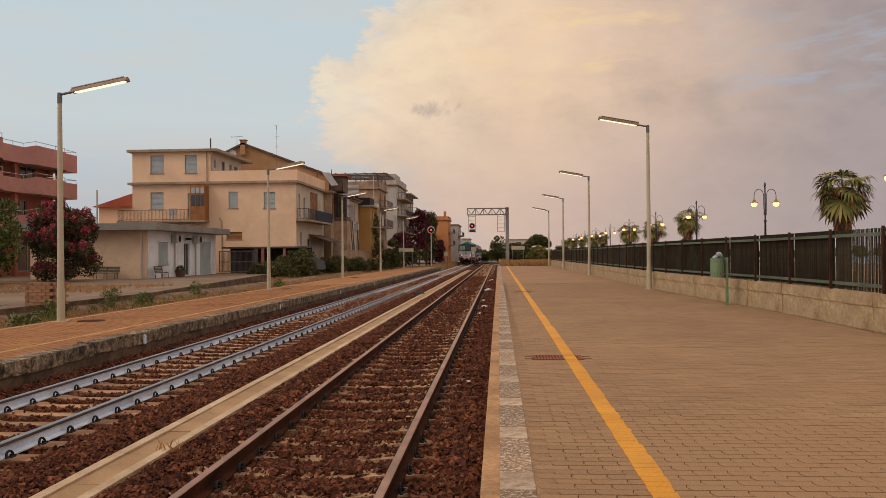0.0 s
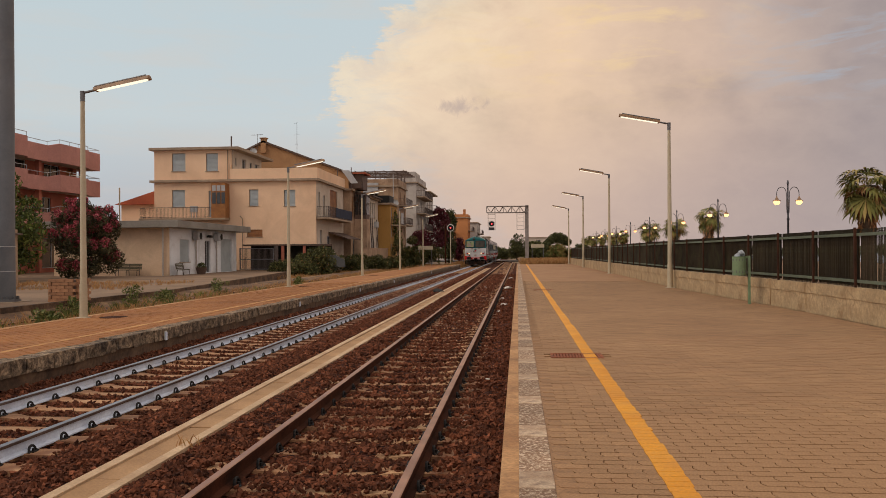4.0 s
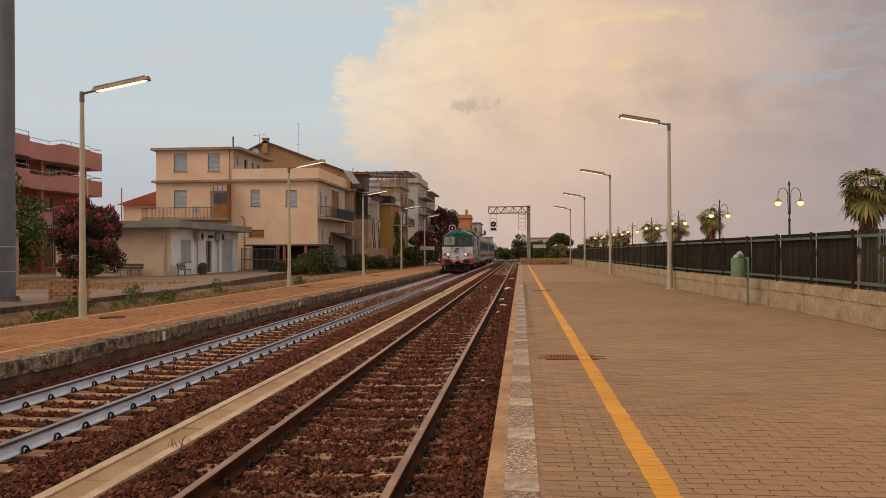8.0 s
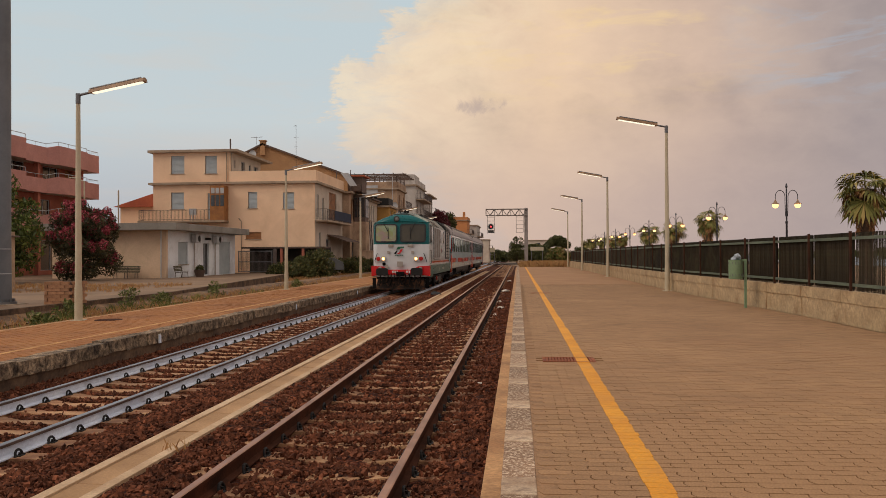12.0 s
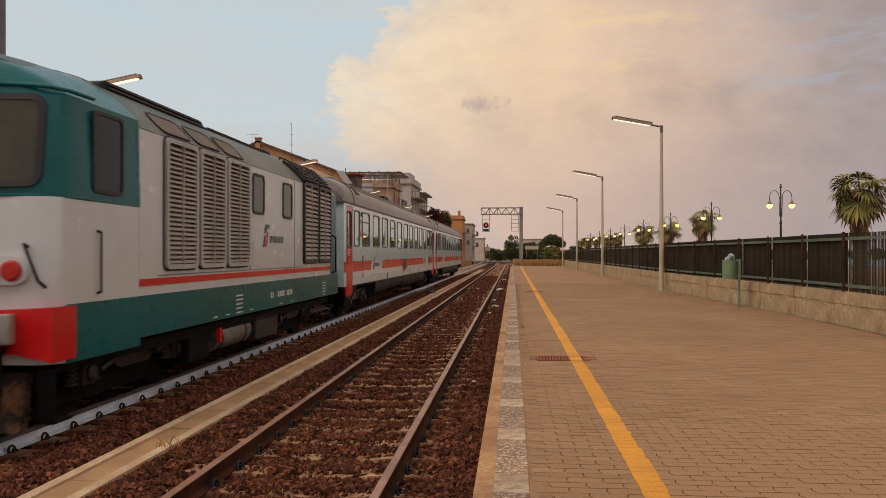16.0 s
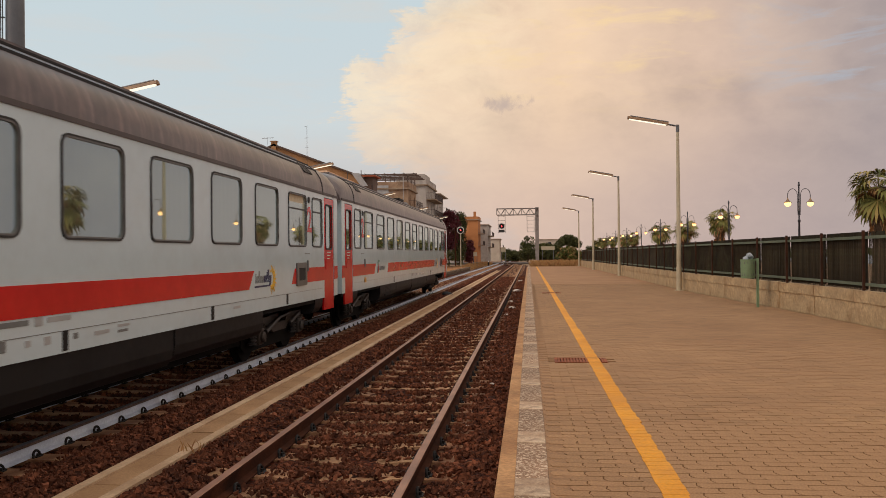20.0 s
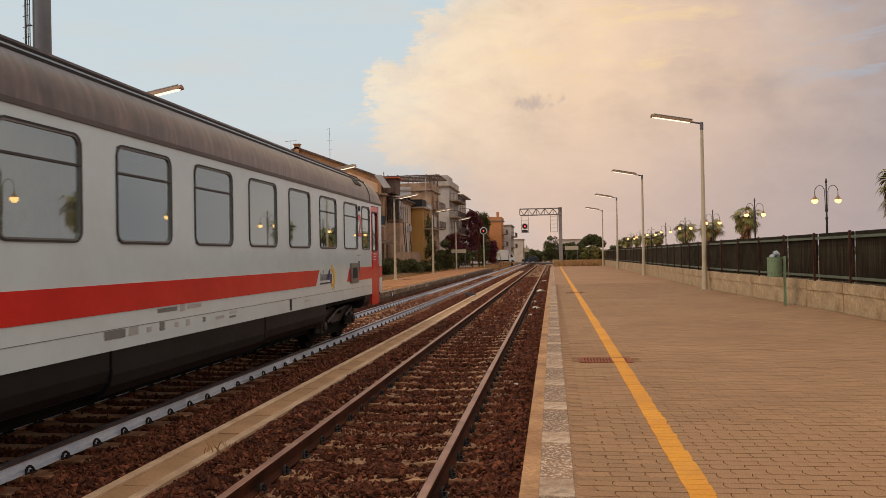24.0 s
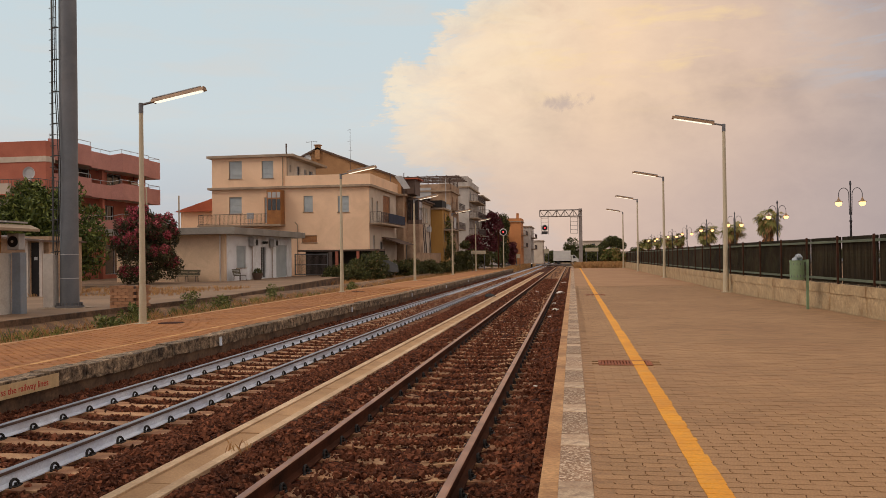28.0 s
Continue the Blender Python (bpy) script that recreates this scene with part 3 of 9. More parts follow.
# right-hand platform
M_COPING = mat("coping_render", srgb(196, 150, 102), srgb(164, 116, 74), 0.92, scale=1.3, fine=35, grain=0.3, bump=0.4, stain=srgb(110, 76, 52), stain_amt=0.6, stain_scale=1.4)
M_KERBPAINT = mat("worn_white_kerb", srgb(150, 114, 86), srgb(116, 86, 64), 0.9, scale=2.0, fine=60, grain=0.35, bump=0.4, stain=srgb(222, 200, 172), stain_amt=0.95, stain_scale=34.0, rand=0.2)
M_KERBWHITE = mat("white_kerb", srgb(214, 188, 158), srgb(158, 124, 96), 0.9, scale=3.0, fine=60, grain=0.3, bump=0.4, stain=srgb(134, 108, 90), stain_amt=0.85, stain_scale=7.0, rand=0.12)
M_WALLR = mat("stained_retaining_wall", srgb(198, 170, 130), srgb(160, 134, 100), 0.92, scale=1.4, fine=18, grain=0.25, bump=0.45, stain=srgb(140, 108, 74), stain_amt=0.65, stain_scale=1.1, bump_d=0.02)


def crack(m, scale, width, colour, amount):
    """Wandering dark cracks over a finished material."""
    nt = m.node_tree
    p = nt.nodes["Principled BSDF"]
    tc = nt.nodes.new("ShaderNodeTexCoord").outputs["Object"]
    warp = nt.nodes.new("ShaderNodeTexNoise")
    warp.inputs["Scale"].default_value, warp.inputs["Detail"].default_value = 2.5, 5
    link(nt, tc, warp.inputs["Vector"])
    mv = nt.nodes.new("ShaderNodeVectorMath")
    mv.operation = "MULTIPLY_ADD"
    link(nt, warp.outputs["Color"], mv.inputs[0])
    mv.inputs[1].default_value = (0.5, 0.5, 0.5)
    link(nt, tc, mv.inputs[2])
    v = nt.nodes.new("ShaderNodeTexVoronoi")
    v.feature = "DISTANCE_TO_EDGE"
    v.inputs["Scale"].default_value = scale
    link(nt, mv.outputs[0], v.inputs["Vector"])
    line = ramp(nt, v.outputs["Distance"], [(0.0, (1, 1, 1, 1)), (width, (0, 0, 0, 1))])
    patchy = ramp(nt, noise_at(nt, tc, 1.1, 3), [(0.42, (0, 0, 0, 1)), (0.58, (1, 1, 1, 1))])
    fac = calc(nt, "MULTIPLY", calc(nt, "MULTIPLY", line, patchy), amount)
    old = p.inputs["Base Color"].links[0].from_socket
    link(nt, blend(nt, fac, old, colour), p.inputs["Base Color"])


crack(M_WALLR, 0.45, 0.012, srgb(96, 74, 54), 0.35)


def wall_x(y):
    return 6.5 if y < 18 else (6.5 - 0.55 * smooth01((y - 18) / 15) if y < 33 else 5.95)


def build_right_platform():
    bm = bmn()
    prism(bm, [(-0.10, -14), (7.2, -14), (7.2, 96), (-0.10, 96)], "z", -0.85, -0.045)
    p = setting("platform_right", bm, M_PAVERJ, "brown-grey paved station platform with a yellow line", "platform")
    bm = bmn()
    box(bm, -0.228, -0.095, -14, 96, -0.85, -0.012, 0.012)
    c = part("coping", bm, M_COPING, p, "weathered ochre rendered edge")
    bm = bmn()
    box(bm, -0.108, 0.112, -0.495, 0.495, -0.12, 0.0, 0.008)
    kerb = mesh_of(bm, M_KERBPAINT)
    bm = bmn()
    box(bm, -0.108, 0.112, -0.195, 0.195, -0.12, 0.001, 0.008)
    kerbw = mesh_of(bm, M_KERBWHITE)
    rnd = random.Random(4)
    y = -10.0
    k = 0
    while y < 95.5:
        if k % 2:
            shared("kerb_stone", kerbw, p, (0, y + 0.2, rnd.uniform(-0.006, 0.002)), rnd.uniform(-0.006, 0.006))
            y += 0.4
        else:
            shared("kerb_stone", kerb, p, (0, y + 0.5, rnd.uniform(-0.006, 0.002)), rnd.uniform(-0.004, 0.004))
            y += 1.0
        k += 1
    return p


platform_right = build_right_platform()


def build_wall_fence():
    # low retaining wall with a coping course, bent a little along its length
    ys = [-14, 0, 10, 18, 20.5, 23, 25.5, 28, 30.5, 33, 50, 70, 96.5]
    bm = bmn()
    loft(bm, [[(wall_x(y), y, -0.3), (wall_x(y) + 0.35, y, -0.3), (wall_x(y) + 0.33, y, 0.66), (wall_x(y) + 0.03, y, 0.66)] for y in ys])
    w = setting("wall_right", bm, M_WALLR, "low stained concrete retaining wall below a slatted fence", "wall")
    # cast blocks of the wall, each a slightly proud panel with an open joint
    rnd = random.Random(8)
    y = -6.0
    while y < 60:
        a = math.atan2(wall_x(y) - wall_x(y + 1.0), 1.0)
        ln = rnd.uniform(1.4, 3.4)
        bm = bmn()
        box(bm, -0.02, 0.02, -ln / 2 + 0.004, ln / 2 - 0.004, 0.0, 0.665)
        bmesh.ops.subdivide_edges(bm, edges=bm.edges[:], cuts=9, use_grid_fill=True)
        for v in bm.verts:
            q = Vector((v.co.x, v.co.y + y, v.co.z))
            n = noise.noise_vector(q * 2.2) * 0.014 + noise.noise_vector(q * 9.0) * 0.006
            v.co += Vector((n.x, 0.0, n.z * (0.7 if v.co.z > 0.6 else 0.0)))
        ob = part("wall_block", bm, M_WALLR, w)
        ob.matrix_local = Matrix.Translation((wall_x(y + ln / 2) + 0.012, y + ln / 2, 0)) @ Matrix.Rotation(a, 4, "Z")
        bm = bmn()
        box(bm, -0.03, 0.02, -ln / 2 + 0.004, ln / 2 - 0.004, 0.44, 0.672)
        bmesh.ops.subdivide_edges(bm, edges=bm.edges[:], cuts=5, use_grid_fill=True)
        for v in bm.verts:
            q = Vector((v.co.x, v.co.y + y, v.co.z))
            n = noise.noise_vector(q * 1.7) * 0.02 + noise.noise_vector(q * 8.0) * 0.008
            v.co += Vector((n.x * 0.6, 0.0, n.z))
        ob = part("wall_cap", bm, M_WALLR, w)
        ob.matrix_local = Matrix.Translation((wall_x(y + ln / 2) + 0.004, y + ln / 2, 0)) @ Matrix.Rotation(a, 4, "Z")
        y += ln
    M_SLAT = mat("brown_fence_slat", srgb(70, 58, 42), srgb(40, 36, 27), 0.8, scale=0.8, fine=20, grain=0.25, bump=0.15, stain=srgb(84, 84, 56), stain_amt=0.4, stain_scale=1.6, rand=0.3, spec=0.12)
    M_FPOST = mat("red_brown_fence_post", srgb(82, 52, 38), srgb(54, 36, 28), 0.8, scale=1.2, fine=25, grain=0.2, bump=0.15, spec=0.15)
    M_FRAIL = mat("faded_green_rail", srgb(104, 112, 92), srgb(80, 86, 70), 0.7, scale=1.2, fine=25, grain=0.2, bump=0.12)
    f = thing("slatted_fence", "dark brown slatted fence with faded green rails on a low wall", "fence")
    fx = lambda y: wall_x(y) + 0.16
    for z in (0.79, 1.72):
        bm = bmn()
        loft(bm, [[(fx(y) - 0.055, y, z - 0.03), (fx(y) - 0.015, y, z - 0.03), (fx(y) - 0.015, y, z + 0.03), (fx(y) - 0.055, y, z + 0.03)] for y in ys])
        part("fence_rail", bm, M_FRAIL, f, "faded green flat rail")
    bm = bmn()
    box(bm, -0.024, 0.024, -0.026, 0.026, 0.55, 1.86, 0.006)
    post = mesh_of(bm, M_FPOST)
    y = 10.2 - 2.3 * 9
    while y < 96:
        shared("fence_post", post, f, (fx(y) - 0.075, y, 0))
        y += 2.3
    bm = bmn()
    box(bm, -0.002, 0.002, -0.0175, 0.0175, 0.67, 1.83)
    slat = mesh_of(bm, M_SLAT)
    rnd = random.Random(3)
    step = 0.054
    slats = [9.0 + step * i for i in range(300)]
    beside_post = lambda y: 15 < y < 25 and (10.2 - y) % 2.3 < 0.08
    for y in slats:
        if not beside_post(y):
            shared("slat", slat, f, (fx(y) + rnd.uniform(-0.004, 0.004), y, rnd.uniform(-0.006, 0.006)), rnd.uniform(-0.05, 0.05))
    bm = bmn()
    y = -12.0
    while y < 96:
        if not 8.97 < y < slats[-1] + 0.03:
            w2 = 0.0175 if y < 40 else 0.026
            box(bm, fx(y) - 0.003, fx(y) + 0.003, y - w2, y + w2, 0.68, 1.83 + rnd.uniform(-0.006, 0.006))
        y += step
    tagged(part("slats", bm, M_SLAT, f), kind="stuff")
    # the dark screen behind the farther panels
    M_SCREEN = mat("dark_reed_screen", srgb(56, 43, 33), srgb(38, 31, 25), 0.9, scale=1.0, fine=30, grain=0.3, bump=0.2, spec=0.1)
    y = 10.2 + 2.3 * 3
    while y < 94:
        a, b = y + 0.03, min(y + 2.3, 96) - (0.085 if y < 24 else 0.0)
        yy = [a + (b - a) * k / 3 for k in range(4)]
        bm = bmn()
        loft(bm, [[(fx(v) + 0.02, v, 0.70), (fx(v) + 0.03, v, 0.70), (fx(v) + 0.03, v, 1.838), (fx(v) + 0.02, v, 1.838)] for v in yy])
        part("screen", bm, M_SCREEN, f, "dark woven screen")
        y += 2.3


build_wall_fence()

# left-hand island platform
M_LPAVE = mat("reddish_platform_paving", srgb(166, 108, 57), srgb(140, 88, 46), 0.92, scale=0.5, fine=30, grain=0.3, bump=0.4, stain=srgb(196, 138, 82), stain_amt=0.45, stain_scale=1.3)
M_STONE = mat("rough_kerb_stone", srgb(186, 160, 130), srgb(68, 52, 40), 0.95, scale=7.0, fine=22, grain=0.55, bump=1.0, stain=srgb(44, 34, 28), stain_amt=0.9, stain_scale=5.5, rand=0.3, bump_d=0.035)
M_FACE = mat("stained_platform_face", srgb(118, 90, 67), srgb(60, 45, 35), 0.95, scale=1.6, fine=14, grain=0.45, bump=0.8, stain=srgb(116, 92, 72), stain_amt=0.5, stain_scale=1.6)


def build_left_platform():
    bm = bmn()
    prism(bm, [(-7.70, -0.85), (-7.70, -0.33), (-7.74, -0.195), (-12.0, -0.30), (-12.0, -0.85)], "y", -14, 108)
    p = setting("platform_left", bm, M_LPAVE, "worn reddish paved island platform with rough stone kerb", "platform")
    bm = bmn()
    box(bm, -7.70, -7.665, -14, 108, -0.85, -0.335)
    part("platform_face", bm, M_FACE, p, "dark stained platform face")
    rnd = random.Random(12)
    y = -6.0
    while y < 108:
        ln = rnd.uniform(0.7, 1.15)
        bm = bmn()
        d = rnd.uniform(-0.015, 0.02)
        vs = box(bm, -7.95, -7.63 + d, y + 0.012, y + ln - 0.012, -0.40 + rnd.uniform(-0.02, 0.02), -0.17 + rnd.uniform(-0.012, 0.012))
        if y < 40:
            bmesh.ops.subdivide_edges(bm, edges=bm.edges[:], cuts=3 if y < 30 else 1, use_grid_fill=True)
            for v in bm.verts:
                n = noise.noise_vector(v.co * 6.0)
                v.co += Vector((0.035 * n.x, 0.008 * n.y, 0.02 * n.z))
        else:
            bmesh.ops.bevel(bm, geom=bm.edges[:], offset=0.012, segments=1, affect="EDGES")
        part("kerb_stone", bm, M_STONE, p)
        y += ln
    bm = bmn()
    box(bm, -8.80, -8.68, -14, 108, -0.232, -0.2065)
    o = part("platform_line", bm, mat("faded_line_paint", srgb(210, 162, 100), srgb(172, 120, 68), 0.85, scale=2.5, fine=35, grain=0.2, bump=0.15, stain=srgb(150, 100, 56), stain_amt=0.6, stain_scale=3.0), p, "faded yellow line")
    o.matrix_local = Matrix.Translation((0, 0, 0.0))
    bm = bmn()
    box(bm, -0.012, 0.012, -0.045, 0.045, -0.085, 0.085, 0.004)
    small_plate = mesh_of(bm, M_WHITERAIL)
    for k in range(6):
        shared("white_marker_plate", small_plate, p, (-7.595, 17.0 + 10.85 * k, -0.33))
    # a far kerb strip and covers beside the posts
    bm = bmn()
    box(bm, -12.22, -12.0, -14, 108, -0.85, -0.292, 0.01)
    part("rear_kerb", bm, M_COPING, p)
    bm = bmn()
    lathe(bm, [(0.36, 0.0), (0.36, 0.012), (0.33, 0.016), (0.0001, 0.016)], (0, 0, 0), 20)
    cover = mesh_of(bm, M_RUST)
    for k in range(3):
        shared("inspection_cover", cover, p, (-10.9, 21.3 + 20.02 * k - 0.1, -0.266))
    return p


platform_left = build_left_platform()


def left_pavers():
    """Small worn paving blocks of the island platform, joined."""
    rnd = random.Random(17)
    verts, faces = [], []
    W, H = 0.225, 0.1125
    row, y = 0, 7.5
    while y < 46:
        x = -11.98 + (W / 2 if row % 2 else 0.0)
        while x < -8.1:
            z = -0.195 - 0.105 * (-7.74 - x - W / 2) / 4.26 + 0.007 + rnd.uniform(-0.002, 0.003)
            a, b, c, d = x + 0.004, x + W - 0.004, y + 0.004, y + H - 0.004
            i = len(verts)
            verts += [(a, c, z), (b, c, z), (b, d, z), (a, d, z), (a, c, z - 0.02), (b, c, z - 0.02)]
            faces += [(i, i + 1, i + 2, i + 3), (i + 4, i + 5, i + 1, i)]
            x += W
        y += H
        row += 1
    tagged(part("pavers", raw_mesh("pavers", verts, faces, M_LPAVEB), M_LPAVEB, platform_left, "small worn reddish paving blocks"), kind="stuff")


M_LPAVEB = mat("reddish_paving_block", srgb(168, 109, 57), srgb(140, 87, 44), 0.92, scale=0.6, fine=30, grain=0.25, bump=0.3, stain=srgb(178, 130, 80), stain_amt=0.4, stain_scale=1.3, rand=0.08, island=True)
left_pavers()

# station yard on the far side, raised like a platform
M_YARD = mat("sandy_yard_paving", srgb(144, 116, 90), srgb(112, 88, 67), 0.93, scale=0.3, fine=18, grain=0.18, bump=0.25, stain=srgb(126, 100, 76), stain_amt=0.5, stain_scale=0.4)


def build_yard():
    bm = bmn()
    prism(bm, [(-15.6, -20), (-15.6, 36), (-17.2, 48), (-20.4, 72), (-20.4, 79), (-70, 79), (-70, -20)], "z", -0.85, -0.2)
    y = setting("station_yard", bm, M_YARD, "sandy paved station yard with a worn kerb", "pavement")
    bm = bmn()
    pts = [(-15.6, -20), (-15.6, 36), (-17.2, 48), (-20.4, 72)]
    for (a, b), (c, d) in zip(pts, pts[1:]):
        v = (Vector((c, d)) - Vector((a, b))).normalized()
        n = Vector((v.y, -v.x)) * 0.12
        vs = [(a, b), (c, d), (c + n.x, d + n.y), (a + n.x, b + n.y)]
        prism(bm, vs, "z", -0.85, -0.16)
    part("yard_kerb", bm, M_FACE, y, "worn brown stone kerb")


build_yard()

# the sea beyond the promenade
bm = bmn()
box(bm, 60, 3000, -800, 1600, -0.9, -0.7)
setting("sea", bm, mat("grey_blue_sea", srgb(120, 138, 152), srgb(104, 122, 138), 0.25, scale=0.05, fine=1.2, grain=0.1, bump=0.3, bump_d=0.2), "calm grey-blue sea beyond the promenade", "water")

# level crossing beyond the station
M_ASPHALT = mat("asphalt", srgb(98, 90, 84), srgb(80, 74, 70), 0.95, scale=0.4, fine=30, grain=0.2, bump=0.3)
bm = bmn()
box(bm, -120, 60, 183, 198, -0.9, -0.452)
setting("road_crossing", bm, M_ASPHALT, "grey asphalt road at a level crossing", "road")


# ---- the train ----
M_WHITE = mat("off_white_train_paint", srgb(206, 223, 229), srgb(200, 216, 222), 0.14, scale=0.5, fine=6, grain=0.03, bump=0.008, stain=srgb(176, 168, 158), stain_amt=0.12, stain_scale=0.7)
M_LWHITE = mat("dusty_white_loco_paint", srgb(205, 207, 208), srgb(194, 195, 195), 0.24, scale=0.4, fine=4, grain=0.03, bump=0.006, stain=srgb(180, 170, 156), stain_amt=0.1, stain_scale=0.5)
M_RED = mat("red_train_paint", srgb(212, 34, 34), srgb(190, 24, 28), 0.2, scale=0.8, fine=10, grain=0.06, bump=0.02)
M_TEAL = mat("teal_green_train_paint", srgb(0, 97, 98), srgb(0, 84, 86), 0.3, scale=0.6, fine=8, grain=0.06, bump=0.01, stain=srgb(14, 66, 64), stain_amt=0.25, stain_scale=0.8, spec=0.3)
M_ROOF = mat("weathered_grey_roof", srgb(116, 105, 104), srgb(82, 77, 78), 0.33, scale=0.8, fine=8, grain=0.18, bump=0.06, stain=srgb(140, 118, 108), stain_amt=0.3, stain_scale=1.2)
_nt = M_ROOF.node_tree
_map = _nt.nodes.new("ShaderNodeMapping")
_map.inputs["Scale"].default_value = (0.5, 6.0, 0.9)
_map.inputs["Rotation"].default_value = (0.0, 0.0, 0.0)
_map.inputs["Rotation"].default_value[0] = radians(24)
link(_nt, _nt.nodes.new("ShaderNodeTexCoord").outputs["Object"], _map.inputs[0])
_st = ramp(_nt, noise_at(_nt, _map.outputs[0], 1.6, 4.0, 0.6), [(0.36, (0.7, 0.7, 0.72, 1)), (0.52, (0.85, 0.84, 0.84, 1)), (0.7, (1.35, 1.28, 1.24, 1))])
_p = _nt.nodes["Principled BSDF"]
link(_nt, blend(_nt, 1.0, _p.inputs["Base Color"].links[0].from_socket, _st, "MULTIPLY"), _p.inputs["Base Color"])
M_LROOF = mat("grey_green_loco_roof", srgb(76, 86, 82), srgb(54, 68, 66), 0.45, scale=0.7, fine=8, grain=0.15, bump=0.05, stain=srgb(140, 122, 104), stain_amt=0.4)
M_UNDER = mat("sooty_underframe", srgb(20, 19, 19), srgb(12, 11, 11), 0.85, 0.0, scale=1.5, fine=15, grain=0.3, bump=0.2, stain=srgb(36, 30, 26), stain_amt=0.4, spec=0.15)
M_BOGIE = mat("oily_bogie_steel", srgb(62, 58, 56), srgb(38, 36, 35), 0.5, 0.2, scale=3, fine=18, grain=0.25, bump=0.15, stain=srgb(86, 64, 48), stain_amt=0.4, stain_scale=2.5)
M_SKIRT = mat("dark_grey_skirt", srgb(36, 36, 38), srgb(24, 24, 26), 0.5, scale=0.8, fine=10, grain=0.15, bump=0.05, stain=srgb(40, 35, 31), stain_amt=0.3, spec=0.2)
M_RUBBER = mat("black_rubber", srgb(38, 38, 38), srgb(28, 28, 28), 0.55, scale=3, fine=20, grain=0.1, bump=0.05)
M_ALU = mat("dull_aluminium", srgb(128, 128, 126), srgb(108, 108, 106), 0.4, 0.5, scale=3, fine=20, grain=0.1, bump=0.02)
M_FRAMEG = mat("grey_window_frame", srgb(62, 60, 58), srgb(46, 45, 44), 0.5, 0.1, scale=3, fine=20, grain=0.1, bump=0.03)
M_GLASS = glass_mat("coach_glass", (0.74, 0.74, 0.68, 1), 0.44)
M_BLIND = mat("drawn_beige_curtain", srgb(222, 208, 182), srgb(206, 192, 166), 0.9, scale=2.0, fine=14, grain=0.1, bump=0.1)
M_INSIDE = mat("dim_interior", srgb(62, 58, 54), srgb(46, 44, 42), 0.9, scale=1, fine=6, grain=0.2, bump=0)
M_LFRAME = mat("grey_louvre_frame", srgb(178, 175, 172), srgb(160, 157, 154), 0.4, scale=1.2, fine=14, grain=0.06, bump=0.02, stain=srgb(130, 118, 108), stain_amt=0.25)
M_LOUVRE = mat("louvre_grey", srgb(172, 162, 152), srgb(148, 138, 129), 0.5, 0.0, scale=1.2, fine=14, grain=0.12, bump=0.04, stain=srgb(110, 90, 74), stain_amt=0.4)
M_LENSRED = mat("red_tail_lens", srgb(190, 36, 30), srgb(160, 26, 24), 0.2, scale=4, fine=20, grain=0.1, bump=0)
M_GREYTEXT = mat("grey_lettering", srgb(120, 124, 124), srgb(110, 112, 112), 0.5, scale=4, fine=20, grain=0.05, bump=0)
M_PALETEXT = mat("pale_grey_lettering", srgb(176, 178, 178), srgb(164, 166, 166), 0.5, scale=4, fine=20, grain=0.05, bump=0)
M_WHITETEXT = mat("white_lettering", srgb(214, 214, 208), srgb(200, 200, 196), 0.5, scale=4, fine=20, grain=0.05, bump=0)
M_SUNY = mat("yellow_emblem", srgb(236, 186, 40), srgb(224, 170, 30), 0.45, scale=4, fine=20, grain=0.05, bump=0)
M_GREENLOGO = mat("green_emblem", srgb(26, 96, 70), srgb(22, 84, 62), 0.45, scale=4, fine=20, grain=0.05, bump=0)
M_YBOX = mat("yellow_plate", srgb(214, 160, 44), srgb(196, 142, 36), 0.5, scale=4, fine=20, grain=0.08, bump=0)
WHEELS = []  # (wheelset, running radius)


def plate(name, parent, x, y0, y1, z0, z1, material, slant0=0.0, slant1=0.0, thick=0.006, label=""):
    """A thin panel lying on a side wall at x (its outer face), ends slanted."""
    bm = bmn()
    s = 1 if x > 0 else -1
    pts = [(y0, z0), (y1, z0), (y1 + slant1, z1), (y0 + slant0, z1)]
    prism(bm, pts, "x", x - s * 0.004, x + s * thick)
    return part(name, bm, material, parent, label)


def side_wall(bm, x, y0, y1, z0, z1, openings, thick=0.05):
    """A flat side with rectangular openings cut through, one joined mesh."""
    s = 1 if x > 0 else -1
    holed(bm, y0, y1, z0, z1, openings, lambda u, v, d: (x - s * thick * d, u, v))


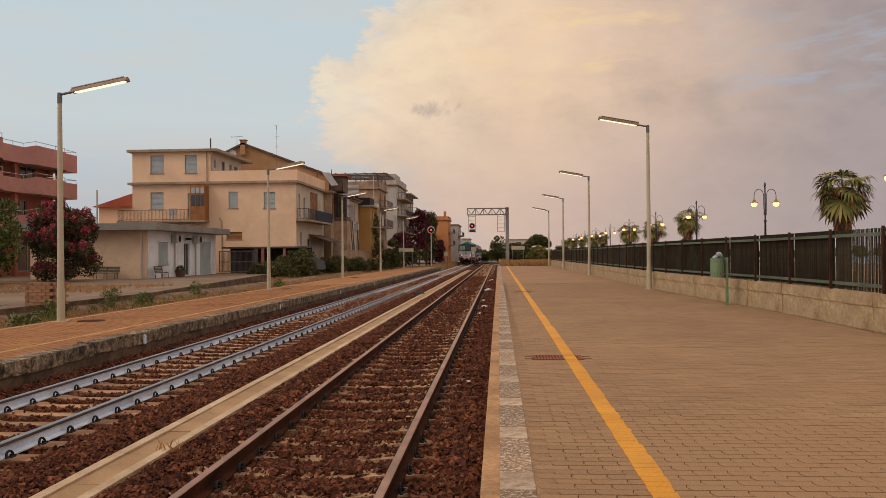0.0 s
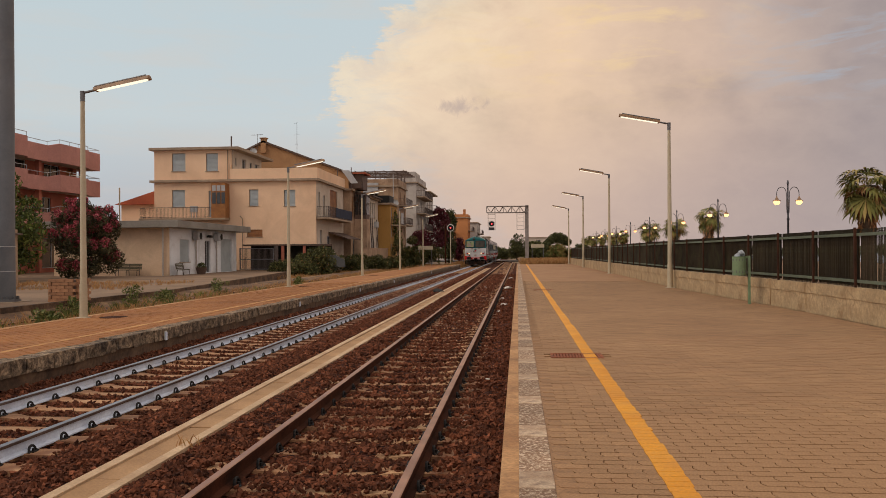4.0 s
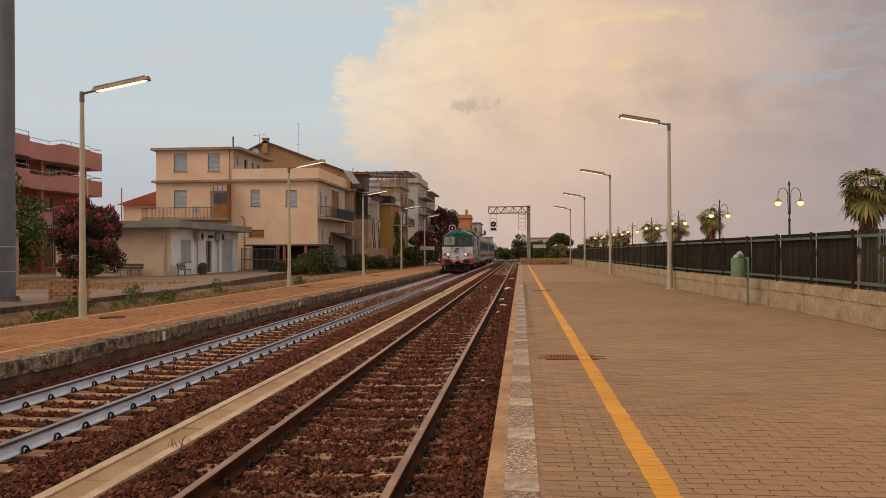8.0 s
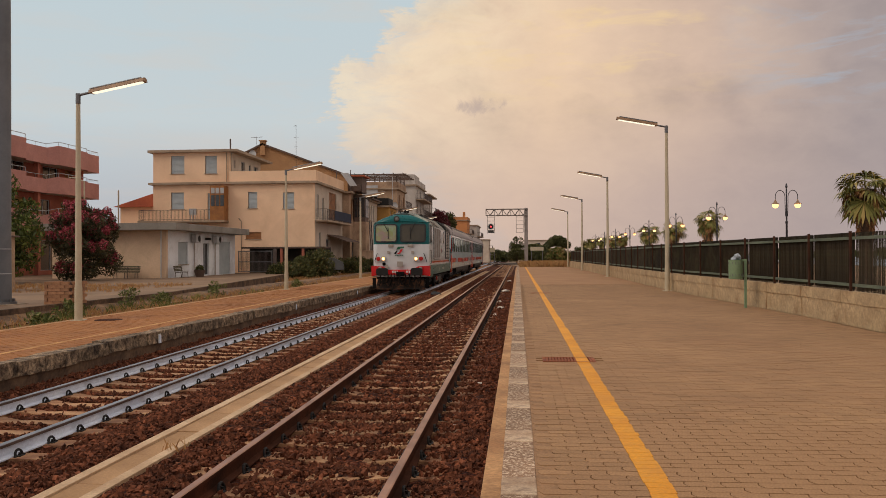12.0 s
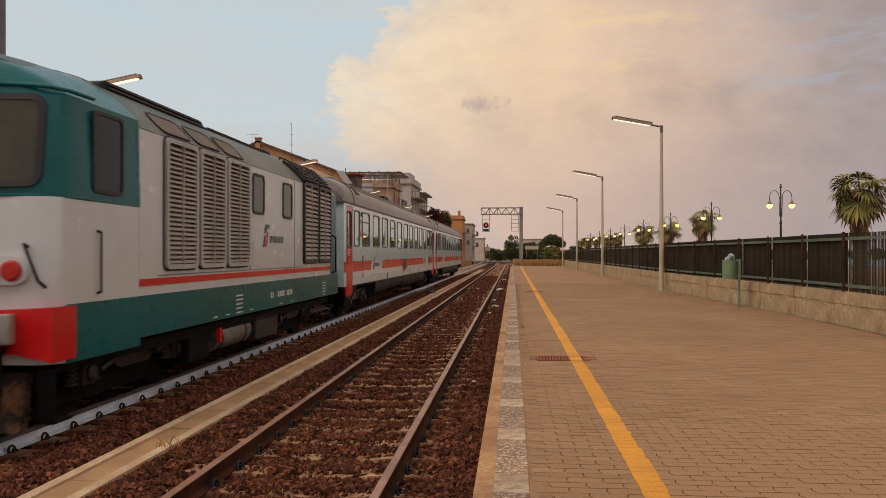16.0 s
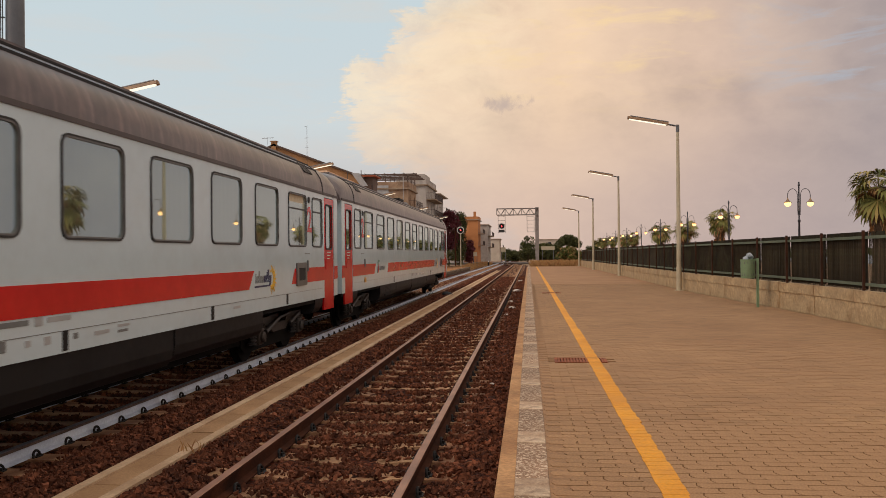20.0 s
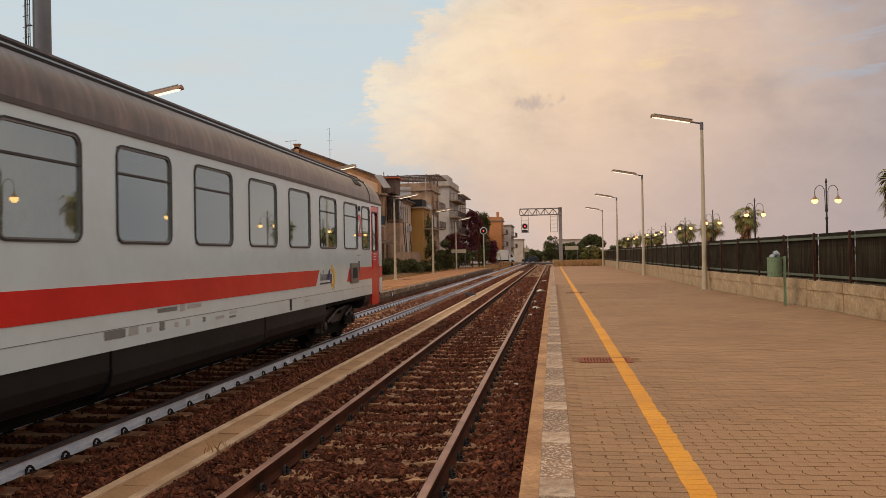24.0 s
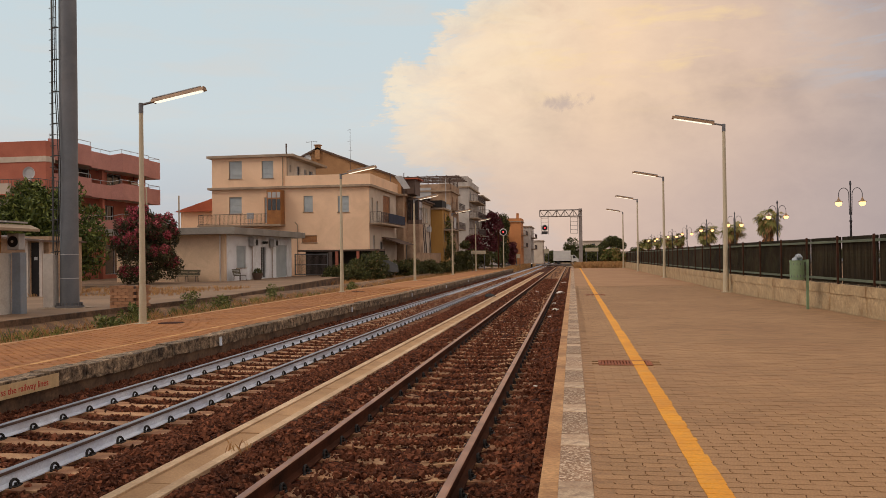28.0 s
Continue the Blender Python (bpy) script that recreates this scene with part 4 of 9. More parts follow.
def window(parent, x, y0, y1, z0, z1, r, hopper=False, open_top=False, blind=0.0):
    """A rounded train window: rubber frame, glass, curtain behind."""
    s = 1 if x > 0 else -1
    cy, cz, w, h = (y0 + y1) / 2, (z0 + z1) / 2, y1 - y0, z1 - z0
    bm = bmn()
    ring_mesh(bm, round_rect(w + 0.05, h + 0.05, r + 0.03), round_rect(w + 0.012, h + 0.012, r + 0.015), lambda u, v, d: (x - s * 0.01 + s * d, cy + u, cz + v), 0.026)
    win = part("window", bm, M_RUBBER, parent, "rounded window in a dark rubber frame", smooth=True)
    bm = bmn()
    ring_mesh(bm, round_rect(w + 0.014, h + 0.014, r + 0.015), round_rect(w - 0.025, h - 0.025, r), lambda u, v, d: (x - s * 0.01 + s * d, cy + u, cz + v), 0.02)
    part("inner_frame", bm, M_ALU, win, "grey metal inner frame", smooth=True)
    bm = bmn()
    top = z1 - 0.01 - (0.15 if open_top else 0)
    q = [bm.verts.new((x - s * 0.008, a, b)) for a, b in ((y0 + 0.01, z0 + 0.01), (y1 - 0.01, z0 + 0.01), (y1 - 0.01, top), (y0 + 0.01, top))]
    bm.faces.new(q if s > 0 else q[::-1])
    g = part("pane", bm, M_GLASS, win)
    g.visible_shadow = False
    if hopper:
        bm = bmn()
        box(bm, *sorted((x - s * 0.01, x + s * 0.014)), y0 + 0.01, y1 - 0.01, z1 - 0.295, z1 - 0.272)
        part("glazing_bar", bm, M_FRAMEG, win)
    if blind:
        bm = bmn()
        yb = y0 + (y1 - y0) * blind
        n = 24
        pts = [(x - s * (0.045 + 0.003 * math.sin(i * 1.9)), y0 + (yb - y0) * i / n) for i in range(n + 1)]
        verts = [bm.verts.new((a, b, z)) for z in (z0 + 0.004, z1 - 0.004) for a, b in pts]
        for i in range(n):
            bm.faces.new((verts[i], verts[i + 1], verts[n + 2 + i], verts[n + 1 + i]))
        part("curtain", bm, M_BLIND, win, "pale drawn curtain")
    return win


def wheelset(parent, y, r):
    bm = bmn()
    for s in (-1, 1):
        lathe(bm, [(0.08, -0.07), (r * 0.86, -0.03), (r + 0.028, -0.045), (r + 0.028, -0.02), (r, 0.0), (r, 0.085), (r * 0.86, 0.085), (r * 0.5, 0.03), (0.12, 0.09), (0.1, 0.13)], (0, 0, 0), 28, "x") if s > 0 else lathe(bm, [(0.08, 0.07), (r * 0.86, 0.03), (r + 0.028, 0.045), (r + 0.028, 0.02), (r, 0.0), (r, -0.085), (r * 0.86, -0.085), (r * 0.5, -0.03), (0.12, -0.09), (0.1, -0.13)], (0, 0, 0), 28, "x")
        for v in bm.verts:
            if not v.tag:
                v.co.x += 0.715 * s
                v.tag = True
    rod(bm, (-0.72, 0, 0), (0.72, 0, 0), 0.08, seg=12)
    for s in (-1, 1):
        for a in range(4):
            c, d = math.cos(a * math.pi / 2), math.sin(a * math.pi / 2)
            rod(bm, (s * 0.80, c * r * 0.62, d * r * 0.62), (s * 0.83, c * r * 0.62, d * r * 0.62), 0.035, seg=6)
    ob = part("wheelset", bm, M_UNDER, parent, "dark steel wheels on an axle", smooth=True)
    ob.location = (0, y, r)
    WHEELS.append((ob, r, y))
    return ob


def bogie(parent, yc, half, r, frame_z):
    """A two-axle bogie: side frames, springs, axle boxes, added dark plates."""
    bm = bmn()
    for s in (-1, 1):
        xa = s * 1.0
        prism(bm, [(yc - half - 0.45, frame_z - 0.02), (yc - half - 0.45, frame_z + 0.14), (yc - 0.55, frame_z + 0.16), (yc - 0.4, frame_z + 0.0), (yc + 0.4, frame_z + 0.0), (yc + 0.55, frame_z + 0.16), (yc + half + 0.45, frame_z + 0.14), (yc + half + 0.45, frame_z - 0.02), (yc + 0.6, frame_z - 0.05), (yc + 0.4, frame_z - 0.16), (yc - 0.4, frame_z - 0.16), (yc - 0.6, frame_z - 0.05)], "x", xa - 0.06, xa + 0.06)
    box(bm, -0.95, 0.95, yc - 0.3, yc + 0.3, frame_z - 0.1, frame_z + 0.15)
    b = part("bogie", bm, M_BOGIE, parent, "sooty black bogie with springs")
    for s in (-1, 1):
        for e in (-1, 1):
            y = yc + e * half
            bm = bmn()
            box(bm, s * 1.0 - 0.1, s * 1.0 + 0.12, y - 0.14, y + 0.14, r - 0.14, r + 0.16, 0.03)
            lathe(bm, [(0.1, 0), (0.1, 0.06), (0.07, 0.08)], (s * 1.1, y, r), 12, "x")
            part("axle_box", bm, M_BOGIE, b)
            for d in (-0.26, 0.26):
                bm = bmn()
                lathe(bm, [q for k in range(6) for q in ((0.055, 0.06 * k), (0.085, 0.06 * k + 0.012), (0.085, 0.06 * k + 0.03), (0.055, 0.06 * k + 0.042))], (s * 1.02, y + d, r - 0.12), 12)
                part("coil_spring", bm, M_BOGIE, b)
        bm = bmn()
        rod(bm, (s * 1.12, yc - half + 0.2, frame_z - 0.1), (s * 1.12, yc - 0.25, frame_z + 0.1), 0.045, seg=8)
        rod(bm, (s * 1.12, yc - 0.25, frame_z + 0.1), (s * 1.12, yc + 0.5, frame_z + 0.14), 0.028, seg=8)
        rod(bm, (s * 1.14, yc + 0.42, frame_z - 0.05), (s * 1.14, yc + half - 0.2, frame_z + 0.1), 0.04, seg=8)
        part("damper", bm, M_BOGIE, b)
    # added dark plates standing in for the black shade round the wheels
    for s in (-1, 1):
        bm = bmn()
        prism(bm, [(yc - half - 0.5, 0.3), (yc - half - 0.3, 0.18), (yc + half + 0.3, 0.18), (yc + half + 0.5, 0.3), (yc + half + 0.5, 0.66), (yc - half - 0.5, 0.66)], "x", s * 0.86, s * 0.9)
        part("brake_rigging", bm, M_UNDER, b)
    for e in (-1, 1):
        wheelset(parent, yc + e * half, r)
    return b


def buffer(parent, x, y_face, y_back, z=1.06):
    s = 1 if y_face > y_back else -1
    bm = bmn()
    rod(bm, (x, y_back, z), (x, y_face - s * 0.25, z), 0.13, 0.11, 14)
    rod(bm, (x, y_face - s * 0.25, z), (x, y_face - s * 0.05, z), 0.075, seg=12)
    loft(bm, [[(x + 0.30 * a, y, z + 0.19 * b) for a, b in round_rect(2, 2, 0.5)] for y in (y_face - s * 0.06, y_face - s * 0.01)])
    part("buffer", bm, M_BLACK, parent, "wide black buffer", smooth=True)


def emblem(parent, x, y, z, k, word=True):
    """A slanted green, white and red emblem with a grey bar where the word stands."""
    sg = 1 if x > 0 else -1
    for pts, m in (([(0.09, 0.04), (0.25, 0.06), (0.29, 0.13), (0.46, 0.13), (0.5, 0.2), (0.2, 0.2), (0.12, 0.13)], M_GREENLOGO), ([(-0.02, -0.2), (0.1, -0.2), (0.18, 0.0), (0.1, 0.0)], M_SKIRT), ([(0.12, -0.2), (0.24, -0.2), (0.33, -0.12), (0.4, 0.06), (0.29, 0.06), (0.22, -0.1)], M_RED)):
        bm = bmn()
        prism(bm, [(y + a * k * 0.9, z + b * k * 1.15) for a, b in pts], "x", x - sg * 0.004, x + sg * 0.006)
        part("emblem", bm, m, parent)
    if word:
        for i in range(10):
            plate("lettering_bar", parent, x, y + (0.46 + 0.105 * i) * k, y + (0.53 + 0.105 * i) * k, z - 0.14 * k, z + 0.0 * k, M_GREYTEXT)


def coach_section(y, k=1.0, drop=0.0):
    """The outline of the coach roof at y: from one cantrail over to the other."""
    pts = []
    for i in range(17):
        a = math.pi * i / 16
        c, s = math.cos(a), math.sin(a)
        x = 1.425 * k * math.copysign(abs(c) ** 0.62, c)
        z = 3.27 + (0.80 - drop) * abs(s) ** 0.8
        pts.append((x, y, z))
    return pts


M_GUTTER = mat("dull_grey_gutter", srgb(92, 84, 82), srgb(74, 68, 68), 0.55, scale=1.0, fine=10, grain=0.1, bump=0.03)


def make_coach(label, open_vent):
    c = thing("railway_coach", label, "railway coach", group="coaches of the train")
    L0, L1 = 0.24, 26.16
    wide = [3.02 + 1.915 * k for k in range(11)]
    doors = [(0.58, 1.50), (24.90, 25.82)]
    narrow = [(1.74, 2.54), (23.88, 24.68)]
    wins = [(y, y + 1.22) for y in wide] + narrow
    ops = [(a, b, 2.12, 3.13) for a, b in wins] + [(a, b, 0.98, 3.22) for a, b in doors]
    for s in (1, -1):
        bm = bmn()
        side_wall(bm, 1.41 * s, L0, L1, 0.98, 3.28, ops)
        part("side_wall", bm, M_WHITE, c, "off-white painted steel side")
    for y0, y1 in ((L0, L0 + 0.06), (L1 - 0.06, L1)):
        bm = bmn()
        box(bm, -1.358, 1.358, y0, y1, 0.98, 3.4)
        part("end_wall", bm, M_WHITE, c)
    # curved roof, drawn in at the ends
    bm = bmn()
    ends = ((0.14, 0.98, 0.4), (0.2, 0.988, 0.26), (0.34, 0.994, 0.14), (0.6, 0.998, 0.05), (1.1, 1.0, 0.0))
    secs = [coach_section(*e) for e in ends] + [coach_section(26.4 - y, k, d) for y, k, d in ends[::-1]]
    loft(bm, secs)
    roof = part("roof", bm, M_ROOF, c, "weathered grey curved roof", smooth=True)
    for x, z in ((-1.23, 3.80), (-1.05, 3.925), (1.05, 3.925), (1.23, 3.80)):
        bm = bmn()
        box(bm, x - 0.014, x + 0.014, 1.5, 24.9, z - 0.04, z + 0.03, 0.004)
        part("roof_rib", bm, M_SKIRT, roof)
    for x in (-0.65, 0.65):
        bm = bmn()
        box(bm, x - 0.15, x + 0.15, 1.5, 24.9, 4.0, 4.09)
        part("roof_walkway", bm, M_ROOF, roof)
    for y in (1.62, 24.72):
        bm = bmn()
        sec = coach_section(y, 1.006, -0.015)
        sec2 = coach_section(y + 0.06, 1.006, -0.015)
        loft(bm, [sec, sec2])
        part("roof_seam", bm, M_SKIRT, roof)
    for s in (1, -1):
        for y in (2.2, 23.5):
            bm = bmn()
            prism(bm, [(s * 1.335, 3.62), (s * 1.355, 3.63), (s * 1.185, 3.83), (s * 1.165, 3.82)], "y", y - 0.03, y + 0.64)
            vent = part("roof_vent", bm, M_UNDER, roof, "black louvred vent")
            for i in range(7):
                bm = bmn()
                prism(bm, [(s * 1.345, 3.625), (s * 1.375, 3.66), (s * 1.205, 3.86), (s * 1.175, 3.825)], "y", y + 0.09 * i, y + 0.05 + 0.09 * i)
                part("vent_slat", bm, M_FRAMEG, vent)
        bm = bmn()
        box(bm, *sorted((s * 1.38, s * 1.428)), 0.2, 26.2, 3.275, 3.325)
        part("rain_gutter", bm, M_GUTTER, roof)
    # dim interior
    bm = bmn()
    box(bm, -0.25, 0.25, 0.3, 26.1, 1.0, 3.3)
    part("corridor_partition", bm, M_INSIDE, c)
    rnd = random.Random(5)
    for s in (1, -1):
        for i, (a, b) in enumerate(wins):
            hop = i in ((0, 3, 10, 12) if open_vent else (0, 1, 4, 5, 6, 9, 10, 11, 12))
            window(c, 1.41 * s, a, b, 2.12, 3.13, 0.1, hopper=hop, open_top=(open_vent and i == 10 and s > 0), blind=1.0 if rnd.random() < (0.88 if open_vent else 0.35) else rnd.choice((0.0, 0.2, 0.3)))
        for a, b in doors:
            bm = bmn()
            x0 = 1.385 * s
            side_wall(bm, 1.40 * s, a + 0.012, b - 0.012, 0.70, 3.21, [(a + 0.16, b - 0.16, 2.07, 3.06)], 0.04)
            door = part("door", bm, M_RED, c, "red entrance door with a tall window")
            bm = bmn()
            ring_mesh(bm, round_rect(b - a - 0.29, 1.03, 0.1), round_rect(b - a - 0.345, 0.965, 0.08), lambda u, v, d: (1.395 * s + s * d, (a + b) / 2 + u, 2.565 + v), 0.018)
            part("window_rubber", bm, M_RUBBER, door, smooth=True)
            bm = bmn()
            q = [bm.verts.new((1.378 * s, u, v)) for u, v in ((a + 0.15, 2.06), (b - 0.15, 2.06), (b - 0.15, 3.07), (a + 0.15, 3.07))]
            bm.faces.new(q if s > 0 else q[::-1])
            g = part("pane", bm, M_GLASS, door)
            g.visible_shadow = False
            bm = bmn()
            box(bm, *sorted((1.345 * s, 1.355 * s)), a + 0.1, b - 0.1, 2.0, 3.1)
            part("door_lining", bm, M_BLIND, door)
            plate("handle_recess", door, 1.402 * s, a + 0.16, a + 0.30, 1.60, 1.84, M_RED, thick=0.012)
            for k in range(3):
                plate("notice_bar", door, 1.402 * s, a + 0.3, b - 0.28 - 0.06 * k, 1.98 - 0.07 * k, 2.0 - 0.07 * k, M_WHITETEXT, thick=0.003)
        # stripe, lettering and plates on the side
        x = 1.412 * s
        plate("stripe", c, x, 0.25, 0.57, 1.37, 1.67, M_RED, label="red stripe")
        plate("stripe", c, x, 1.51, 4.45, 1.37, 1.67, M_RED, 0, 0.25, label="red stripe")
        plate("stripe", c, x, 6.75, 19.9, 1.37, 1.67, M_RED, 0.2, 0.25, label="red stripe")
        plate("stripe", c, x, 22.35, 24.89, 1.37, 1.67, M_RED, 0.22, 0, label="red stripe")
        plate("stripe", c, x, 25.83, 26.15, 1.37, 1.67, M_RED, label="red stripe")
        emblem(c, x, 4.95, 1.58, 0.85)
        # dark luggage panel, display, sun emblem with word bars, small notices
        if open_vent:
            plate("access_panel", c, x, 12.2, 13.35, 1.22, 1.66, mat("dark_red_panel", srgb(78, 22, 24), srgb(64, 18, 20), 0.3, scale=2, fine=10, grain=0.1, bump=0), label="dark access panel", thick=0.012)
        bm = bmn()
        ring_mesh(bm, round_rect(0.72, 0.46, 0.03), round_rect(0.46, 0.25, 0.02), lambda u, v, d: (x + s * d, 23.0 + u, 1.55 + v), 0.03)
        disp = part("destination_display", bm, M_ALU, c, "small destination display in a grey frame")
        plate("screen", disp, x + s * 0.003, 22.76, 23.24, 1.42, 1.68, M_INSIDE, thick=0.012)
        # the emblem: nine slanted letter bars, a line below, and a crescent sun with rays
        M_NAVY = mat("navy_line", srgb(40, 40, 84), None, 0.5, bump=0)
        at = 20.22
        for i, (w, lo, hi) in enumerate(((0.025, 1.46, 1.62), (0.09, 1.46, 1.58), (0.05, 1.46, 1.66), (0.09, 1.46, 1.58), (0.06, 1.46, 1.58), (0.1, 1.46, 1.58), (0.04, 1.46, 1.64), (0.06, 1.46, 1.68), (0.1, 1.41, 1.58))):
            plate("lettering_bar", c, x, at, at + w, lo, hi, M_GREYTEXT if i < 5 else M_NAVY, 0.02, 0.02, thick=0.004)
            at += w + 0.028
        plate("underline", c, x, 20.2, 21.02, 1.385, 1.415, M_NAVY, 0.01, 0.01, thick=0.004)
        bm = bmn()
        outer = [(21.13 + 0.15 * math.cos(q), 1.5 + 0.15 * math.sin(q)) for q in (radians(-125 + 250 * k / 16) for k in range(17))]
        inner = [(21.06 + 0.135 * math.cos(q), 1.52 + 0.125 * math.sin(q)) for q in (radians(115 - 230 * k / 12) for k in range(13))]
        prism(bm, outer + inner, "x", x - s * 0.003, x + s * 0.005)
        for k in range(13):
            q = radians(-120 + 20 * k)
            e, f2 = Vector((math.cos(q), math.sin(q))), Vector((-math.sin(q), math.cos(q)))
            o = Vector((21.13, 1.5))
            tri = [o + e * 0.155 - f2 * 0.02, o + e * (0.27 if k % 2 else 0.23) + f2 * 0.012, o + e * 0.155 + f2 * 0.02]
            prism(bm, [(v.x, v.y) for v in tri], "x", x - s * 0.003, x + s * 0.005)
        part("sun_emblem", bm, M_SUNY, c, "yellow crescent sun emblem")
        plate("yellow_plate", c, x, 3.0, 3.24, 1.16, 1.30, M_YBOX)
        for y, w in ((2.6, 0.36), (23.3, 0.36)):
            plate("notice_bar", c, x, y, y + w, 1.95, 1.972, M_GREYTEXT, thick=0.003)
        for y in (3.0, 23.45):
            plate("handle", c, x, y, y + 0.05, 1.6, 1.82, M_GREYTEXT, thick=0.03)
        for y in (2.79, 23.59):
            bm = bmn()
            lathe(bm, [(0.065, 0.0), (0.065, s * 0.02), (0.035, s * 0.03)], (x, y, 3.07), 14, "x")
            part("round_socket", bm, M_FRAMEG, c)
        for i, (y, w, z, h) in enumerate(((13.45, 0.5, 1.3, 0.05), (14.05, 0.12, 1.28, 0.09), (14.25, 0.4, 1.3, 0.05), (12.3, 0.42, 1.1, 0.09), (12.8, 0.2, 1.1, 0.09), (13.2, 0.1, 1.1, 0.06), (13.5, 0.12, 1.09, 0.1), (13.9, 0.08, 1.1, 0.06), (14.2, 0.1, 1.09, 0.08), (14.7, 0.08, 1.1, 0.06), (15.1, 0.3, 1.1, 0.04), (15.6, 0.26, 1.14, 0.03), (15.6, 0.22, 1.08, 0.03), (8.3, 0.2, 1.1, 0.05), (19.2, 0.3, 1.1, 0.04))):
            plate("notice_bar", c, x, y, y + w, z, z + h, M_PALETEXT if i % 3 else M_GREYTEXT, thick=0.003)
        for y in ((8.0, 14.5, 18.3, 22.0) if open_vent else (8.0, 18.3)):
            plate("black_mark", c, x, y, y + 0.1, 1.0, 1.2, M_BLACK, thick=0.004)
        plate("panel_seam", c, x, 1.6, 24.8, 1.195, 1.202, M_GREYTEXT, thick=0.002)
        for y in (2.95, 23.65):
            lettering("2", 0.72, M_RED, "class_number", c, (pose(x + s * 0.003, y - 0.17 if y < 5 else y, 2.42, 90, 0, 90 * s)), "red numeral", 0.016)
    # underframe
    bm = bmn()
    box(bm, -1.36, 1.36, 0.3, 26.1, 0.9, 0.99)
    part("underframe", bm, M_UNDER, c)
    for s in (1, -1):
        for y0, y1, z0 in ((1.56, 2.2, 0.66), (5.6, 8.6, 0.5), (8.65, 12.45, 0.54), (12.5, 17.1, 0.48), (17.15, 20.7, 0.52), (24.2, 24.84, 0.66)):
            bm = bmn()
            prism(bm, [(s * 1.38, 0.98), (s * 1.38, z0 + 0.24), (s * 1.355, z0 + 0.12), (s * 1.29, z0 + 0.03), (s * 1.2, z0), (s * 0.8, z0), (s * 0.8, 0.98)], "y", y0, y1)
            part("skirt", bm, M_SKIRT, c, "dark grey skirt panel")
        bm = bmn()
        for i in range(8):
            box(bm, *sorted((1.30 * s, 1.385 * s)), 6.4, 7.5, 0.62 + 0.04 * i, 0.637 + 0.04 * i)
        part("louvre", bm, M_BLACK, c)
    # added dark box that keeps light off the ballast under the coach
    bm = bmn()
    box(bm, -1.05, 1.05, 5.8, 20.5, 0.38, 0.7, 0.05)
    part("equipment_box", bm, M_UNDER, c)
    bogie(c, 3.72, 1.25, 0.445, 0.62)
    bogie(c, 22.68, 1.25, 0.445, 0.62)
    for yf, yb in ((0.02, 0.35), (26.38, 26.05)):
        for x in (-0.87, 0.87):
            buffer(c, x, yf, yb)
    for y, e in ((0.18, -1), (26.22, 1)):
        bm = bmn()
        ring_mesh(bm, round_rect(1.25, 2.35, 0.25), round_rect(0.9, 2.0, 0.2), lambda u, v, d: (u, y + e * (0.0 + d), 2.2 + v), 0.17)
        part("gangway_bellows", bm, M_RUBBER, c, "black rubber gangway bellows", smooth=True)
        bm = bmn()
        pipe(bm, [(0.5, y, 0.95), (0.5, y + e * 0.12, 0.6), (0.45, y + e * 0.2, 0.45), (0.3, y + e * 0.2, 0.4)], 0.03)
        pipe(bm, [(0.9, y, 1.45), (0.92, y + e * 0.13, 1.2), (0.9, y + e * 0.15, 0.8), (0.75, y + e * 0.15, 0.6)], 0.04)
        part("coupling_hose", bm, M_RUBBER, c)
        bm = bmn()
        box(bm, 0.9, 1.3, *sorted((y, y + e * 0.1)), 1.42, 1.95, 0.02)
        jb = part("jumper_box", bm, M_WHITE, c)
        bm = bmn()
        prism(bm, [(y + e * 0.05 - 0.05, 1.6), (y + e * 0.05 + 0.05, 1.6), (y + e * 0.05, 1.72)], "x", 1.3, 1.306)
        part("warning_triangle", bm, M_YBOX, jb, "yellow warning triangle")
    return c


coach_one = make_coach("off-white passenger coach with a red stripe and red doors", True)
coach_two = make_coach("off-white passenger coach at the rear of the train", False)


def loco_section(y, w=1.42, top=4.18, shoulder=3.42, k=0.0, bot=0.87):
    """Outline of the locomotive body at y, bottom edge to bottom edge over the roof. k leans the top inward."""
    pts = [(w, y, bot), (w, y, 1.38), (w, y, 2.45)]
    pts += [(w - k * 0.3, y, 2.9), (w - k, y, shoulder)]
    for i in range(1, 14):
        u = math.cos(math.pi * i / 14)
        pts.append(((w - k) * u, y, shoulder + (top - shoulder) * (1 - abs(u) ** 2.3)))
    pts += [(-(w - k), y, shoulder), (-(w - k * 0.3), y, 2.9), (-w, y, 2.45), (-w, y, 1.38), (-w, y, bot)]
    return pts


